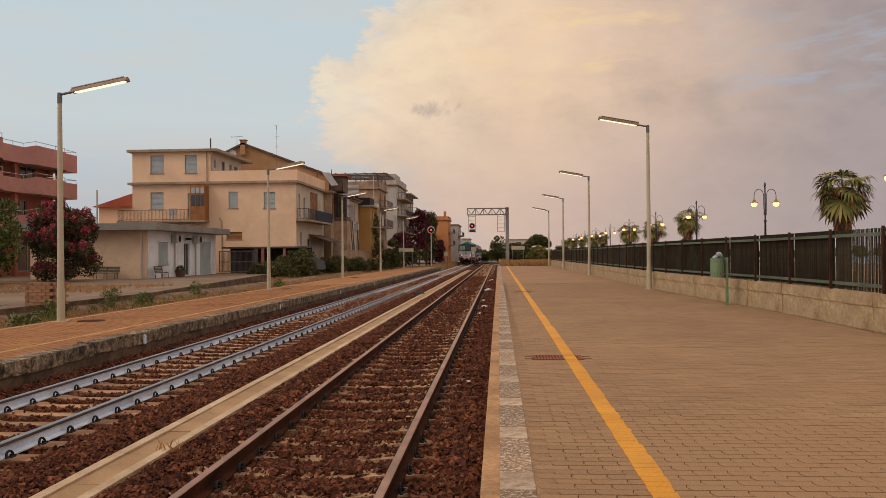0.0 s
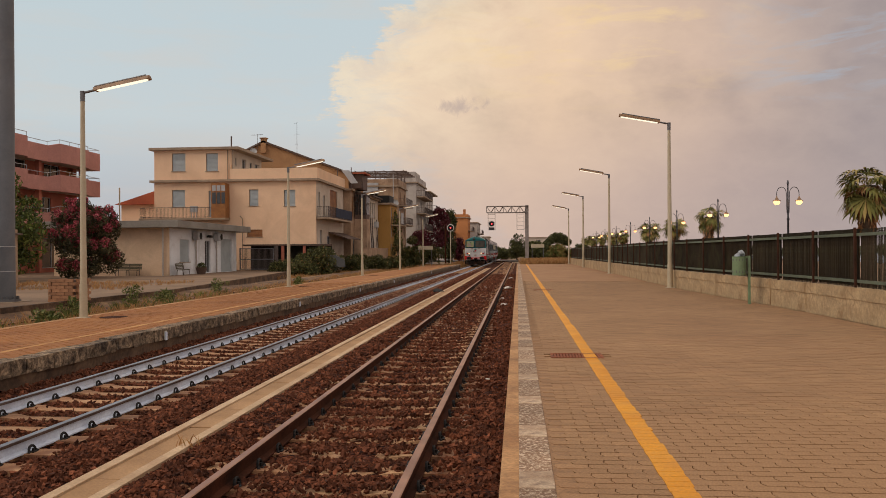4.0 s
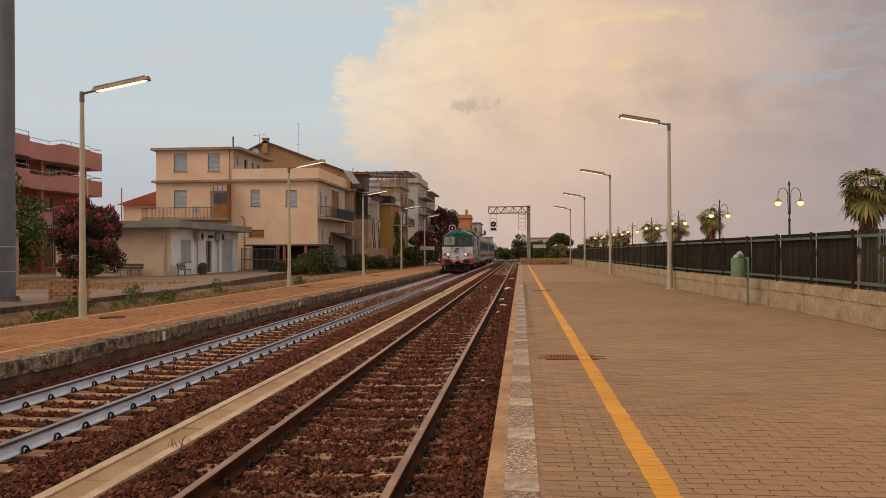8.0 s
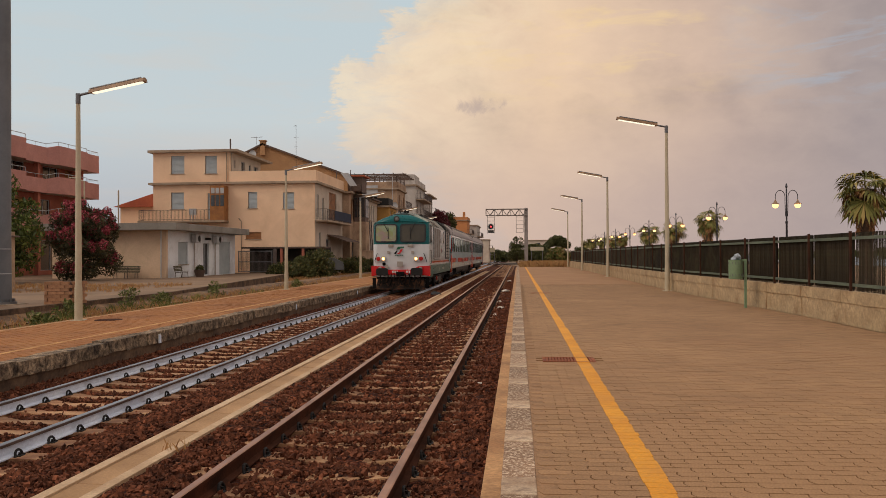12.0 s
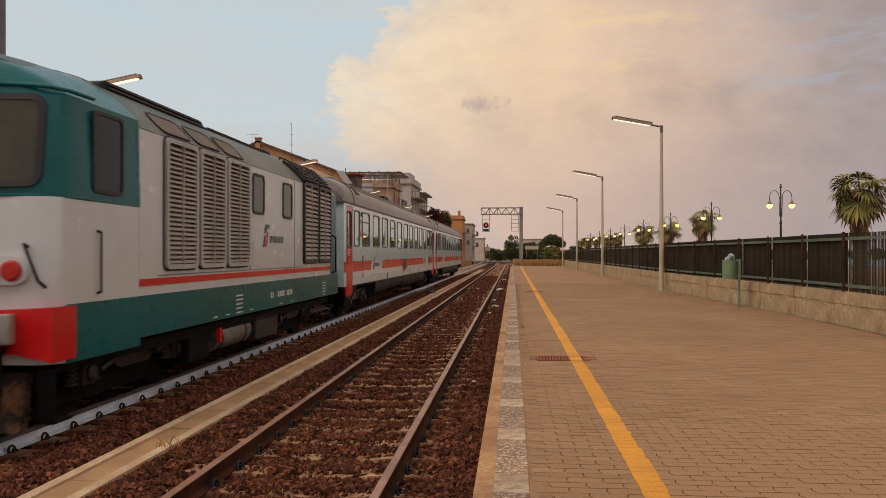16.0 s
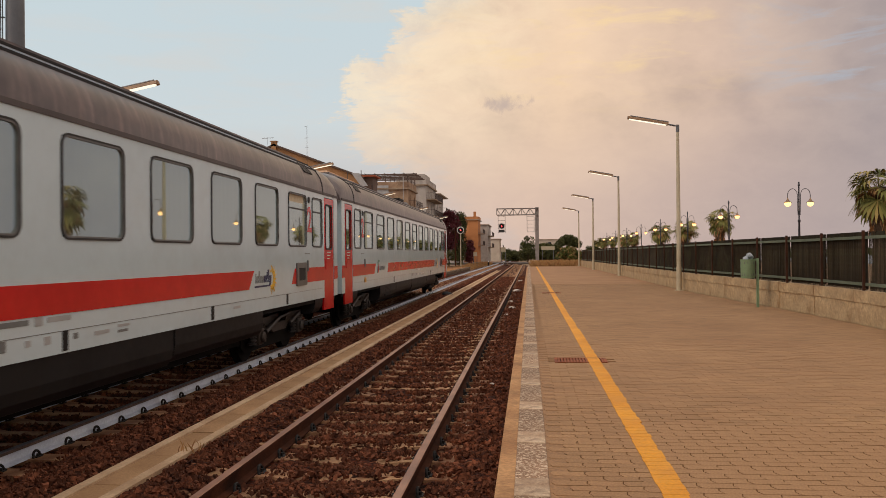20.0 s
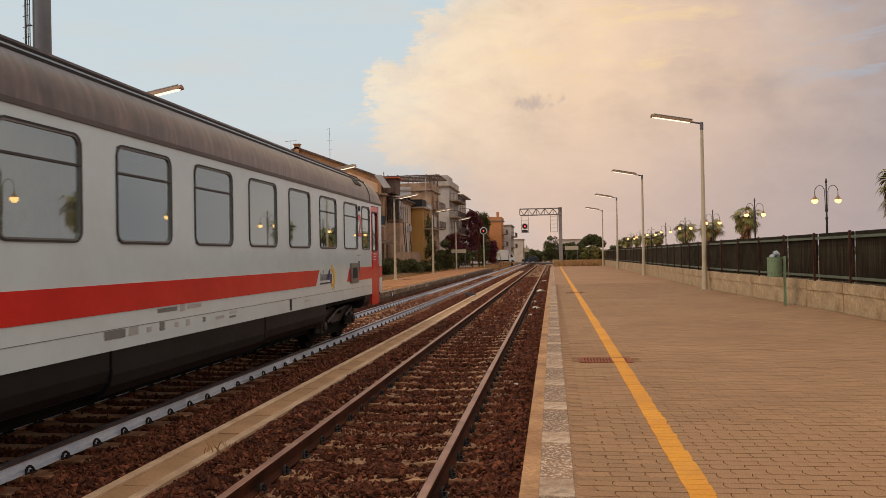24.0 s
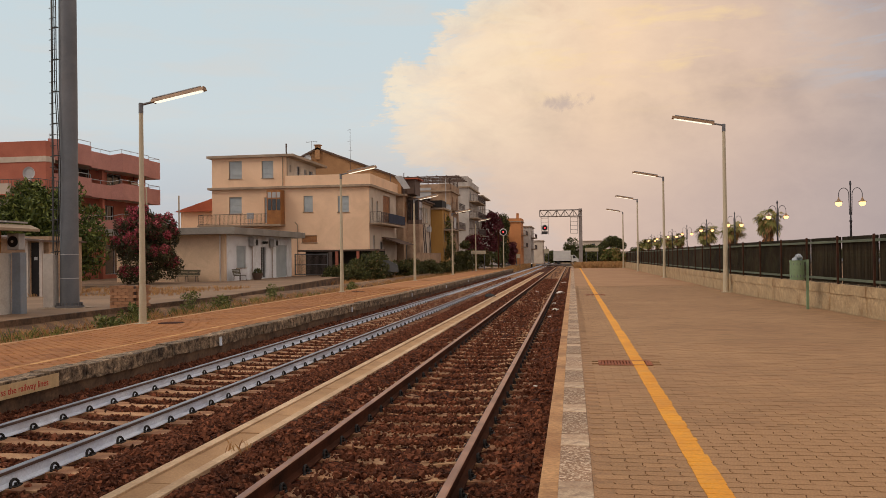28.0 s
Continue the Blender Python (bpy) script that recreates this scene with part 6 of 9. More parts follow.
    box(bm, -1.0, 1.0, 5.3, 8.9, 0.18, 0.7, 0.05)
    part("fuel_tank", bm, M_UNDER, t)
    bogie(t, 3.2, 1.25, 0.52, 0.62)
    bogie(t, 10.9, 1.25, 0.52, 0.62)
    for x in (-0.88, 0.88):
        buffer(t, x, 14.56, 13.9)
    for ob in t.children:
        if ob.type == "MESH" and max(v.co.y for v in ob.data.vertices) < 1.0 and min(v.co.z for v in ob.data.vertices) > 1.25:
            ob.location.y -= 0.2
    return t


loco = make_loco()


# ---- platform lamps, promenade lamps, bin ----


def platform_lamp(s, x, y, z, h, reach=1.75, label=""):
    """A tapered post with a short bracket and a tilted fluorescent trough reaching over the platform."""
    t = thing("platform_lamp", label or "cream-painted platform lamp post with a lit fluorescent trough", "street lamp", (x, y, z), group="platform lamps")
    bm = bmn()
    rod(bm, (0, 0, 0), (0, 0, 0.9), 0.105, 0.1, 14)
    rod(bm, (0, 0, 0.9), (0, 0, h), 0.09, 0.055, 14)
    part("pole", bm, M_POST, t, smooth=True)
    bm = bmn()
    rod(bm, (0, 0, h - 0.25), (0, 0, h + 0.03), 0.065, seg=12)
    rod(bm, (0, 0, h - 0.02), (s * 0.40, 0, h + 0.06), 0.034, seg=10)
    part("bracket", bm, M_GREYSTEEL, t)
    a = math.atan2(0.33, 1.75)
    m = Matrix.Translation((s * 0.36, 0, h + 0.02)) @ Matrix.Rotation(-a * s, 4, "Y")
    bm = bmn()
    L = 1.56
    prism(bm, [(-0.13, 0.0), (0.13, 0.0), (0.10, 0.085), (0.03, 0.11), (-0.03, 0.11), (-0.10, 0.085)], "x", *sorted((0.0, s * L)))
    tr = part("trough", bm, M_TROUGH, t, "tan-brown lamp trough")
    tr.matrix_local = m
    bm = bmn()
    rod(bm, (0, 0, 0.125), (s * (L - 0.1), 0, 0.125), 0.03, seg=8)
    tube = part("conduit", bm, M_GREYSTEEL, t, "grey carrier tube on the trough")
    tube.matrix_local = m
    bm = bmn()
    loft(bm, [[(s * x, y * k, -0.022 * k + 0.002) for y in (-0.075, -0.04, 0.04, 0.075)] + [(s * x, 0.095 * k, 0.006), (s * x, -0.095 * k, 0.006)] for x, k in ((0.06, 0.5), (0.1, 0.9), (0.16, 1.0), (L - 0.16, 1.0), (L - 0.1, 0.9), (L - 0.06, 0.5))])
    d = part("diffuser", bm, M_TUBE, t, "glowing white diffuser")
    d.matrix_local = m
    bm = bmn()
    box(bm, -0.16, 0.16, -0.16, 0.16, 0.0, 0.02)
    part("base_plate", bm, M_POST, t)
    return t


for k in range(-1, 5):
    platform_lamp(1, -11.8, 21.3 + 20.02 * k, -0.288, 6.1)
for k in range(-1, 4):
    platform_lamp(-1, 5.72, 32.36 + 21.0 * k, 0.0, 6.33)


def promenade_lamp():
    t = thing("promenade_lamp", "dark twin-arm promenade lamp with two glowing warm globes", "street lamp", group="promenade lamps")
    bm = bmn()
    lathe(bm, [(0.2, 0.0), (0.2, 0.9), (0.1, 1.05), (0.062, 4.2), (0.09, 4.24), (0.09, 4.36), (0.052, 4.4), (0.044, 6.6), (0.075, 6.64), (0.075, 6.74), (0.05, 6.78), (0.05, 6.86), (0.01, 6.9)], (0, 0, 0), 12)
    part("pole", bm, M_DARKMETAL, t, smooth=True)
    for s in (1, -1):
        bm = bmn()
        pts = [(s * 0.07, 0, 4.7), (s * 0.1, 0, 5.7)] + [(s * (0.1 + 0.31 - 0.31 * math.cos(a)), 0, 6.02 + 0.42 * math.sin(a)) for a in (i * math.pi / 8 for i in range(9))] + [(s * 0.72, 0, 5.76)]
        pipe(bm, pts, 0.022, 8)
        arm = part("arm", bm, M_DARKMETAL, t, smooth=True)
        bm = bmn()
        lathe(bm, [(0.03, 5.84), (0.05, 5.74), (0.09, 5.7), (0.12, 5.62), (0.25, 5.54), (0.25, 5.52), (0.03, 5.54)], (s * 0.72, 0, 0), 18)
        part("shade", bm, M_TROUGH, arm, smooth=True)
        bm = bmn()
        bmesh.ops.create_uvsphere(bm, u_segments=18, v_segments=10, radius=0.205)
        for v in bm.verts:
            v.co.z = v.co.z * 0.95 + 5.44
            v.co.x += s * 0.72
        part("globe", bm, M_GLOBE, arm, "glowing warm globe", smooth=True)
    return t


lamp0 = promenade_lamp()
lamp0.location = (17.8, 56.6, -0.82)
for k in range(-3, 8):
    if k:
        copy_thing(lamp0, pose(17.8, 56.6 + 19.2 * k, -0.82))

M_BINGREEN = mat("faded_green_bin", srgb(132, 156, 120), srgb(110, 134, 102), 0.6, scale=2, fine=20, grain=0.12, bump=0.08)


def litter_bin():
    t = thing("litter_bin", "faded green perforated litter bin on a post with rubbish on top", "litter bin", (5.72, 22.4, 0))
    bm = bmn()
    box(bm, 0.22, 0.28, -0.03, 0.03, 0, 1.28)
    box(bm, -0.02, 0.25, -0.015, 0.015, 1.22, 1.27)
    part("post", bm, M_BINGREEN, t)
    bm = bmn()
    rings = []
    for r, z in ((0.17, 0.76), (0.175, 0.78), (0.18, 1.24), (0.185, 1.26), (0.165, 1.26), (0.155, 1.2), (0.15, 0.8)):
        rings.append((r, z))
    lathe(bm, rings, (0, 0, 0), 22)
    b = part("bucket", bm, M_BINGREEN, t, smooth=True)
    for zz in (0.86, 1.17):
        for i in range(14):
            a = 2 * math.pi * i / 14
            bm = bmn()
            box(bm, -0.007, 0.007, -0.004, 0.004, -0.03, 0.03)
            o = part("slot", bm, M_GREYSTEEL, b)
            o.matrix_local = Matrix.Translation((0.179 * math.cos(a), 0.179 * math.sin(a), zz)) @ Matrix.Rotation(a + math.pi / 2, 4, "Z")
    rnd = random.Random(2)
    M_RUB = mat("pale_rubbish", srgb(176, 186, 196), srgb(150, 150, 150), 0.6, scale=8, fine=30, grain=0.2, bump=0.3)
    for i in range(4):
        bm = bmn()
        bmesh.ops.create_icosphere(bm, subdivisions=2, radius=0.075)
        for v in bm.verts:
            v.co *= 1 + 0.5 * noise.noise(v.co * 14 + Vector((i, 0, 0)))
        o = part("rubbish", bm, M_RUB, t)
        o.location = (rnd.uniform(-0.07, 0.1), rnd.uniform(-0.06, 0.06), 1.24 + 0.04 * i)


litter_bin()

# drain grating across the yellow line
def drain():
    M_DRAIN = mat("orange_rusty_iron", srgb(158, 84, 44), srgb(112, 56, 30), 0.85, scale=5, fine=50, grain=0.3, bump=0.3)
    t = thing("drain_grating", "rusty iron drain grating set in the paving", "drain", (0.68, 11.35, 0.0))
    bm = bmn()
    box(bm, -0.35, 0.35, -0.24, 0.24, -0.04, -0.025)
    part("pit", bm, M_BLACK, t)
    bm = bmn()
    ring_mesh(bm, round_rect(0.70, 0.48, 0.01), round_rect(0.62, 0.40, 0.005), lambda u, v, d: (u, v, -0.03 + d), 0.036)
    part("frame", bm, M_DRAIN, t)
    bm = bmn()
    box(bm, -0.014, 0.014, -0.2, 0.2, -0.025, 0.004)
    bar = mesh_of(bm, M_DRAIN)
    for i in range(15):
        shared("bar", bar, t, (-0.29 + 0.0415 * i, 0, 0))
    return t


copy_thing(drain(), pose(0.82, 30.9, 0.0))

# ---- gantry and signals at the platform end ----
def lattice(bm, p, q, w, h, n, r=0.03):
    """A box girder from p to q along x or z with zigzag bracing."""
    p, q = Vector(p), Vector(q)
    d = (q - p) / n
    side = Vector((0, w, 0))
    up = Vector((0, 0, h)) if abs(d.x) > abs(d.z) else Vector((h, 0, 0))
    for s in (side * 0, side):
        rod(bm, p + s, q + s, r, seg=6)
        rod(bm, p + s + up, q + s + up, r, seg=6)
        for i in range(n):
            a, b = p + d * i + s, p + d * (i + 1) + s
            rod(bm, a, b + up if i % 2 else a + up, r * 0.7, seg=5)
            rod(bm, (a + up) if i % 2 == 0 else a, b if i % 2 == 0 else b + up, r * 0.7, seg=5)


def signal_gantry():
    M_GANTRY = mat("pale_galvanised_gantry", srgb(160, 150, 144), srgb(136, 126, 120), 0.6, 0.1, scale=1.5, fine=20, grain=0.12, bump=0.05)
    t = thing("signal_gantry", "grey steel cantilever signal gantry with a red light", "signal gantry", (0, 118, 0))
    bm = bmn()
    box(bm, 0.95, 1.45, -0.25, 0.25, -0.8, 8.1, 0.02)
    part("mast", bm, M_GANTRY, t)
    bm = bmn()
    lattice(bm, (-4.5, -0.4, 7.05), (1.4, -0.4, 7.05), 0.8, 0.9, 10, 0.065)
    part("girder", bm, M_GANTRY, t, "lattice girder")
    for x in (-4.3, -0.2):
        bm = bmn()
        for dx in (0, 1.0):
            rod(bm, (x + dx, -0.45, 4.5 if x < -2 else 4.6), (x + dx, -0.45, 7.1), 0.035, seg=6)
        for i in range(5):
            z = 4.6 + 0.55 * i
            rod(bm, (x, -0.45, z), (x + 1.0, -0.45, z), 0.025, seg=6)
        part("cage", bm, M_GANTRY, t, "hanging ladder cage")
    bm = bmn()
    lathe(bm, [(0.42, 0.0), (0.42, -0.05), (0.3, -0.06)], (-3.8, -0.5, 5.45), 20, "y")
    d = part("signal_disc", bm, M_BLACK, t)
    bm = bmn()
    ring_mesh(bm, [(0.46 * math.cos(a), 0.46 * math.sin(a)) for a in (i * math.pi / 12 for i in range(24))], [(0.37 * math.cos(a), 0.37 * math.sin(a)) for a in (i * math.pi / 12 for i in range(24))], lambda u, v, dd: (-3.8 + u, -0.56 - dd, 5.45 + v), 0.03)
    part("disc_rim", bm, M_WHITETEXT, d)
    bm = bmn()
    lathe(bm, [(0.11, 0.0), (0.1, -0.08)], (-3.8, -0.57, 5.45), 14, "y")
    part("lens", bm, M_REDSIG, d, "glowing red lens")
    bm = bmn()
    box(bm, -4.2, -3.4, -0.55, -0.45, 4.55, 4.95)
    part("plate", bm, M_FRAMEG, t)


signal_gantry()


def ground_signal():
    t = thing("railway_signal", "white signal post with a round head showing red", "signal", (-9.72, 118, -0.45))
    bm = bmn()
    rod(bm, (0, 0, 0), (0, 0, 5.0), 0.08, 0.07, 10)
    part("post", bm, M_POST, t)
    bm = bmn()
    lathe(bm, [(0.52, 0.05), (0.52, 0.0), (0.38, -0.02)], (0, -0.1, 5.4), 20, "y")
    d = part("signal_disc", bm, M_WHITETEXT, t)
    bm = bmn()
    lathe(bm, [(0.42, 0.0), (0.42, -0.03)], (0, -0.12, 5.4), 20, "y")
    part("black_disc", bm, M_BLACK, d)
    bm = bmn()
    lathe(bm, [(0.11, 0.0), (0.1, -0.08)], (0, -0.15, 5.4), 14, "y")
    part("lens", bm, M_REDSIG, d, "glowing red lens")
    bm = bmn()
    rod(bm, (-0.75, 0, 0), (-0.75, 0, 5.9), 0.1, seg=8)
    part("second_post", bm, M_RUST, t)


ground_signal()


def sign_board(x, y, z, w, h, zb, name="station_sign", label="blank-backed white station sign on two posts"):
    t = thing(name, label, "sign", (x, y, z))
    for s in (-1, 1):
        bm = bmn()
        rod(bm, (s * w * 0.42, 0, 0), (s * w * 0.42, 0, zb), 0.05, seg=8)
        part("post", bm, M_GREYSTEEL, t)
    bm = bmn()
    box(bm, -w / 2, w / 2, -0.06, -0.02, zb - h, zb, 0.01)
    part("board", bm, M_POST, t)


sign_board(-12.0, 106, -0.45, 1.9, 0.45, 2.7)
sign_board(2.9, 126, -0.5, 2.0, 0.55, 3.1)
sign_board(-8.4, 130, -0.5, 0.6, 0.6, 2.3, "line_sign", "small square white line sign on a post")
sign_board(-4.6, 150, -0.5, 0.9, 0.8, 3.2, "line_sign", "small square white line sign on a post")


def dwarf_light():
    t = thing("dwarf_signal", "low ground signal with a bright white light", "signal", (-6.9, 142, -0.5))
    bm = bmn()
    box(bm, -0.13, 0.13, -0.1, 0.2, 0, 0.8, 0.03)
    part("housing", bm, M_BLACK, t)
    bm = bmn()
    lathe(bm, [(0.06, 0.0), (0.05, -0.04)], (0, -0.1, 0.7), 14, "y")
    part("lens", bm, glow("white_signal_light", (1, 0.9, 0.85, 1), 1.6), t, "bright white lens")


dwarf_light()

# sack lying by the duct, and plate with words on the kerb face
def sack():
    bm = bmn()
    bmesh.ops.create_icosphere(bm, subdivisions=3, radius=0.17)
    for v in bm.verts:
        v.co *= 1 + 0.4 * noise.noise(v.co * 4)
        v.co.x *= 1.5
        v.co.z = v.co.z * 0.8 + 0.16
    o = part("plastic_sack", bm, mat("black_plastic_sack", srgb(22, 21, 21), srgb(14, 13, 13), 0.6, scale=5, fine=20, grain=0.2, bump=0.5), smooth=True)
    o.location = (-3.86, 38.4, -0.56)
    tagged(o, "crumpled black plastic sack lying on the ballast", "sack")


sack()


def kerb_notice():
    t = thing("platform_notice", "cream warning plate with red lettering on the platform face", "sign", (-7.60, 10.0, -0.3))
    bm = bmn()
    box(bm, -0.004, 0.004, -1.75, 1.27, -0.10, 0.10, 0.003)
    part("plate", bm, mat("cream_plate", srgb(208, 180, 138), srgb(188, 158, 116), 0.7, scale=2, fine=20, grain=0.12, bump=0.05, stain=srgb(140, 104, 74), stain_amt=0.4), t)
    lettering("ss the railway lines", 0.135, mat("red_lettering", srgb(196, 52, 36), srgb(180, 44, 30), 0.7, bump=0), "lettering", t, pose(0.005, 0.51, -0.045, 90, 0, 90), "red words")
    p = thing("kilometre_tag", "small white enamel tag on the kerb", "sign", (-7.605, 17.0, -0.3))
    bm = bmn()
    box(bm, -0.006, 0.006, -0.06, 0.06, -0.1, 0.08)
    part("tag_plate", bm, M_WHITETEXT, p)


kerb_notice()


def litter():
    """Crumpled pale scraps lying in the ballast beside the platform."""
    rnd = random.Random(14)
    M_SCRAP = mat("pale_litter", srgb(214, 206, 196), srgb(186, 176, 164), 0.8, scale=8, fine=30, grain=0.15, bump=0.3)
    for i, (x, y, r) in enumerate(((-0.6, 58.0, 0.16), (-0.62, 42.0, 0.2), (-1.9, 44.5, 0.1), (-0.75, 33.5, 0.1), (-0.6, 29.0, 0.12), (-0.7, 26.0, 0.09), (-0.55, 12.0, 0.035), (-0.7, 9.2, 0.03), (-0.5, 5.6, 0.03))):
        bm = bmn()
        bmesh.ops.create_icosphere(bm, subdivisions=2, radius=r)
        for v in bm.verts:
            v.co *= 1 + 0.6 * noise.noise(v.co * (1.6 / r) + Vector((i, 0, 0)))
            v.co.z *= 0.35
        o = part("paper_scrap", bm, M_SCRAP)
        o.location = (x, y, ZN - 0.165 + 0.2 * r + bed_rise("near", x))
        o.rotation_euler[2] = rnd.uniform(0, 6)
        tagged(o, "crumpled pale paper scrap lying on the ballast", "paper", "paper scraps by the track")


litter()

# ---- plants ----
def leaf_cloud(rnd, centres, n, size, squash=1.0):
    """Leaves as small bent quads scattered in and over a set of balls (x, y, z, r)."""
    verts, faces = [], []
    tot = sum(c[3] ** 2 for c in centres)
    for cx, cy, cz, r in centres:
        k = max(4, int(n * r * r / tot))
        for _ in range(k):
            u, v = rnd.uniform(-1, 1), rnd.uniform(0, 2 * math.pi)
            q = math.sqrt(1 - u * u)
            rr = r * (0.45 + 0.6 * rnd.random() ** 0.6)
            p = Vector((cx + rr * q * math.cos(v), cy + rr * q * math.sin(v), cz + rr * u * squash))
            d = Vector((rnd.gauss(0, 1), rnd.gauss(0, 1), rnd.gauss(0, 0.7))).normalized()
            e = d.orthogonal().normalized()
            f = d.cross(e)
            t = rnd.uniform(0, 6.28)
            a = (e * math.cos(t) + f * math.sin(t)) * size * rnd.uniform(0.6, 1.3)
            b = d.cross(a).normalized() * size * 0.32
            i = len(verts)
            verts += [tuple(p - a), tuple(p + b), tuple(p + a), tuple(p - b)]
            faces.append((i, i + 1, i + 2, i + 3))
    return verts, faces


def limbs(bm, rnd, base, top, r, n, spread):
    base, top = Vector(base), Vector(top)
    rod(bm, base, top, r, r * 0.6, 8)
    for i in range(n):
        s = base.lerp(top, rnd.uniform(0.55, 1.0))
        e = s + Vector((rnd.uniform(-spread, spread), rnd.uniform(-spread, spread), rnd.uniform(0.4, 1.0) * spread))
        rod(bm, s, e, r * 0.4, r * 0.15, 6)


M_BARK = mat("grey_brown_bark", srgb(96, 78, 62), srgb(70, 56, 44), 0.95, scale=4, fine=30, grain=0.3, bump=0.5)
M_LEAF = leaf_mat("green_leaf", srgb(48, 58, 24), srgb(82, 94, 40), srgb(126, 132, 64))
M_LEAFD = leaf_mat("dark_green_leaf", srgb(44, 48, 24), srgb(72, 76, 38), srgb(112, 108, 60))
M_LEAFO = leaf_mat("oleander_leaf", srgb(44, 42, 28), srgb(70, 66, 42), srgb(104, 92, 60))
M_PINK = leaf_mat("pink_flower", srgb(124, 38, 52), srgb(172, 62, 78), srgb(214, 122, 128))
M_BOUG = leaf_mat("crimson_flower", srgb(70, 34, 38), srgb(118, 46, 58), srgb(96, 60, 52))
M_WEED = leaf_mat("weed_leaf", srgb(66, 76, 36), srgb(98, 106, 52), srgb(140, 134, 78))
M_DRY = leaf_mat("dry_grass", srgb(150, 106, 66), srgb(186, 142, 92), srgb(150, 120, 72))
M_GRASS = leaf_mat("green_weeds", srgb(78, 84, 40), srgb(110, 112, 54), srgb(150, 140, 76))


def plant(name, label, category, loc, balls, n, size, leaf, seed, trunk=0.0, tr=0.12, flowers=None, fn=0, fsize=0.1, spread=1.0, group=""):
    rnd = random.Random(seed)
    t = thing(name, label, category, loc, group=group)
    if trunk:
        bm = bmn()
        limbs(bm, rnd, (0, 0, -0.2), (rnd.uniform(-0.2, 0.2), rnd.uniform(-0.2, 0.2), trunk), tr, 7, spread)
        part("trunk", bm, M_BARK, t)
    v, f = leaf_cloud(rnd, balls, n, size)
    part("crown", raw_mesh("crown", v, f, leaf), leaf, t)
    if flowers:
        v, f = leaf_cloud(rnd, [(a, b, c + 0.05, r * 1.08) for a, b, c, r in balls], fn, fsize)
        tagged(part("blossom", raw_mesh("blossom", v, f, flowers), flowers, t), kind="stuff")
    return t


def lumps(rnd, w, d, h0, h1, n, r0, r1):
    """Random balls filling a rounded mass w wide, d deep, from h0 to h1."""
    out = []
    for _ in range(n):
        a, k = rnd.uniform(0, 6.28), math.sqrt(rnd.random())
        z = rnd.uniform(0, 1)
        wid = math.sin(math.pi * min(max(0.18 + 0.75 * z, 0.02), 0.98)) ** 0.7
        out.append((w / 2 * k * wid * math.cos(a), d / 2 * k * wid * math.sin(a), h0 + (h1 - h0) * z, rnd.uniform(r0, r1)))
    return out


R = random.Random(21)
OB = lumps(R, 5.0, 4.6, 0.6, 4.5, 56, 0.4, 0.85) + lumps(R, 5.8, 4.6, 1.8, 5.3, 40, 0.22, 0.5)
oleander = plant("oleander_bush", "large oleander bush covered in pink flowers", "bush", (-29.9, 54.5, -0.2), OB, 15000, 0.14, M_LEAFO, 3, trunk=1.2)
_v, _f = leaf_cloud(random.Random(44), [(a + R.uniform(-0.2, 0.2), b - 0.15, c + r * 0.45, r * R.uniform(0.5, 0.8)) for a, b, c, r in OB if R.random() < 0.4 + 0.14 * c], 13000, 0.1)
tagged(part("blossom", raw_mesh("blossom", _v, _f, M_PINK), M_PINK, oleander), kind="stuff")
plant("tree", "dense green citrus-like tree behind the mast", "tree", (-33.0, 48, -0.2), lumps(R, 7.4, 6.0, 0.7, 6.2, 80, 0.6, 1.1), 17000, 0.18, M_LEAF, 5, trunk=2.2, tr=0.2, spread=1.8)
plant("tree", "dense green tree in the station yard", "tree", (-37.5, 47, -0.2), lumps(R, 8.0, 6.0, 0.7, 5.8, 70, 0.6, 1.1), 14000, 0.18, M_LEAF, 6, trunk=2.2, tr=0.2, spread=1.8)
for i, (x, y, w, h, dark) in enumerate(((-17.6, 70.5, 2.8, 2.1, 0), (-21.3, 73.6, 3.0, 1.1, 1), (-19.2, 71.8, 2.6, 1.4, 0), (-18.2, 76, 4.4, 1.9, 1), (-17.0, 84, 3.2, 1.5, 0), (-15.6, 91, 2.6, 1.2, 1), (-14.8, 98, 2.6, 1.1, 1), (-14.4, 106, 4.2, 3.9, 1), (-15.6, 118, 4, 2.6, 1), (-14.4, 128, 4, 3.2, 0), (-13.8, 140, 4, 2.6, 1))):
    plant("bush", "overgrown green shrub beside the old track", "bush", (x, y, -0.6), lumps(R, w, 3.4, 0.3, h, 22, 0.22, 0.75), 3600, 0.15, M_LEAFD, 30 + i, flowers=M_DRY, fn=120, fsize=0.12, group="shrubs by the track")
plant("bougainvillea", "tall crimson bougainvillea climbing a wall", "bush", (-14.5, 150, -0.5), lumps(R, 3.8, 3.2, 3.2, 9.6, 48, 0.5, 1.0), 4500, 0.24, M_BOUG, 51, trunk=3.5)
plant("bougainvillea", "crimson flowering shrub among the houses", "bush", (-15.1, 128, -0.5), lumps(R, 3.0, 3.0, 1.6, 5.2, 34, 0.5, 0.9), 3000, 0.22, M_BOUG, 52, trunk=1.6)
plant("bougainvillea", "crimson flowering shrub beside the line", "bush", (-11.9, 164, -0.5), lumps(R, 2.0, 2.4, 0.8, 4.4, 30, 0.4, 0.7), 2500, 0.25, M_BOUG, 53, trunk=1.5)
plant("climber", "dark green climber on a tall wall", "bush", (-13.3, 157, -0.5), lumps(R, 3.2, 3.2, 0.5, 9.6, 60, 0.6, 1.1), 5200, 0.26, M_LEAFD, 54, trunk=3.0)
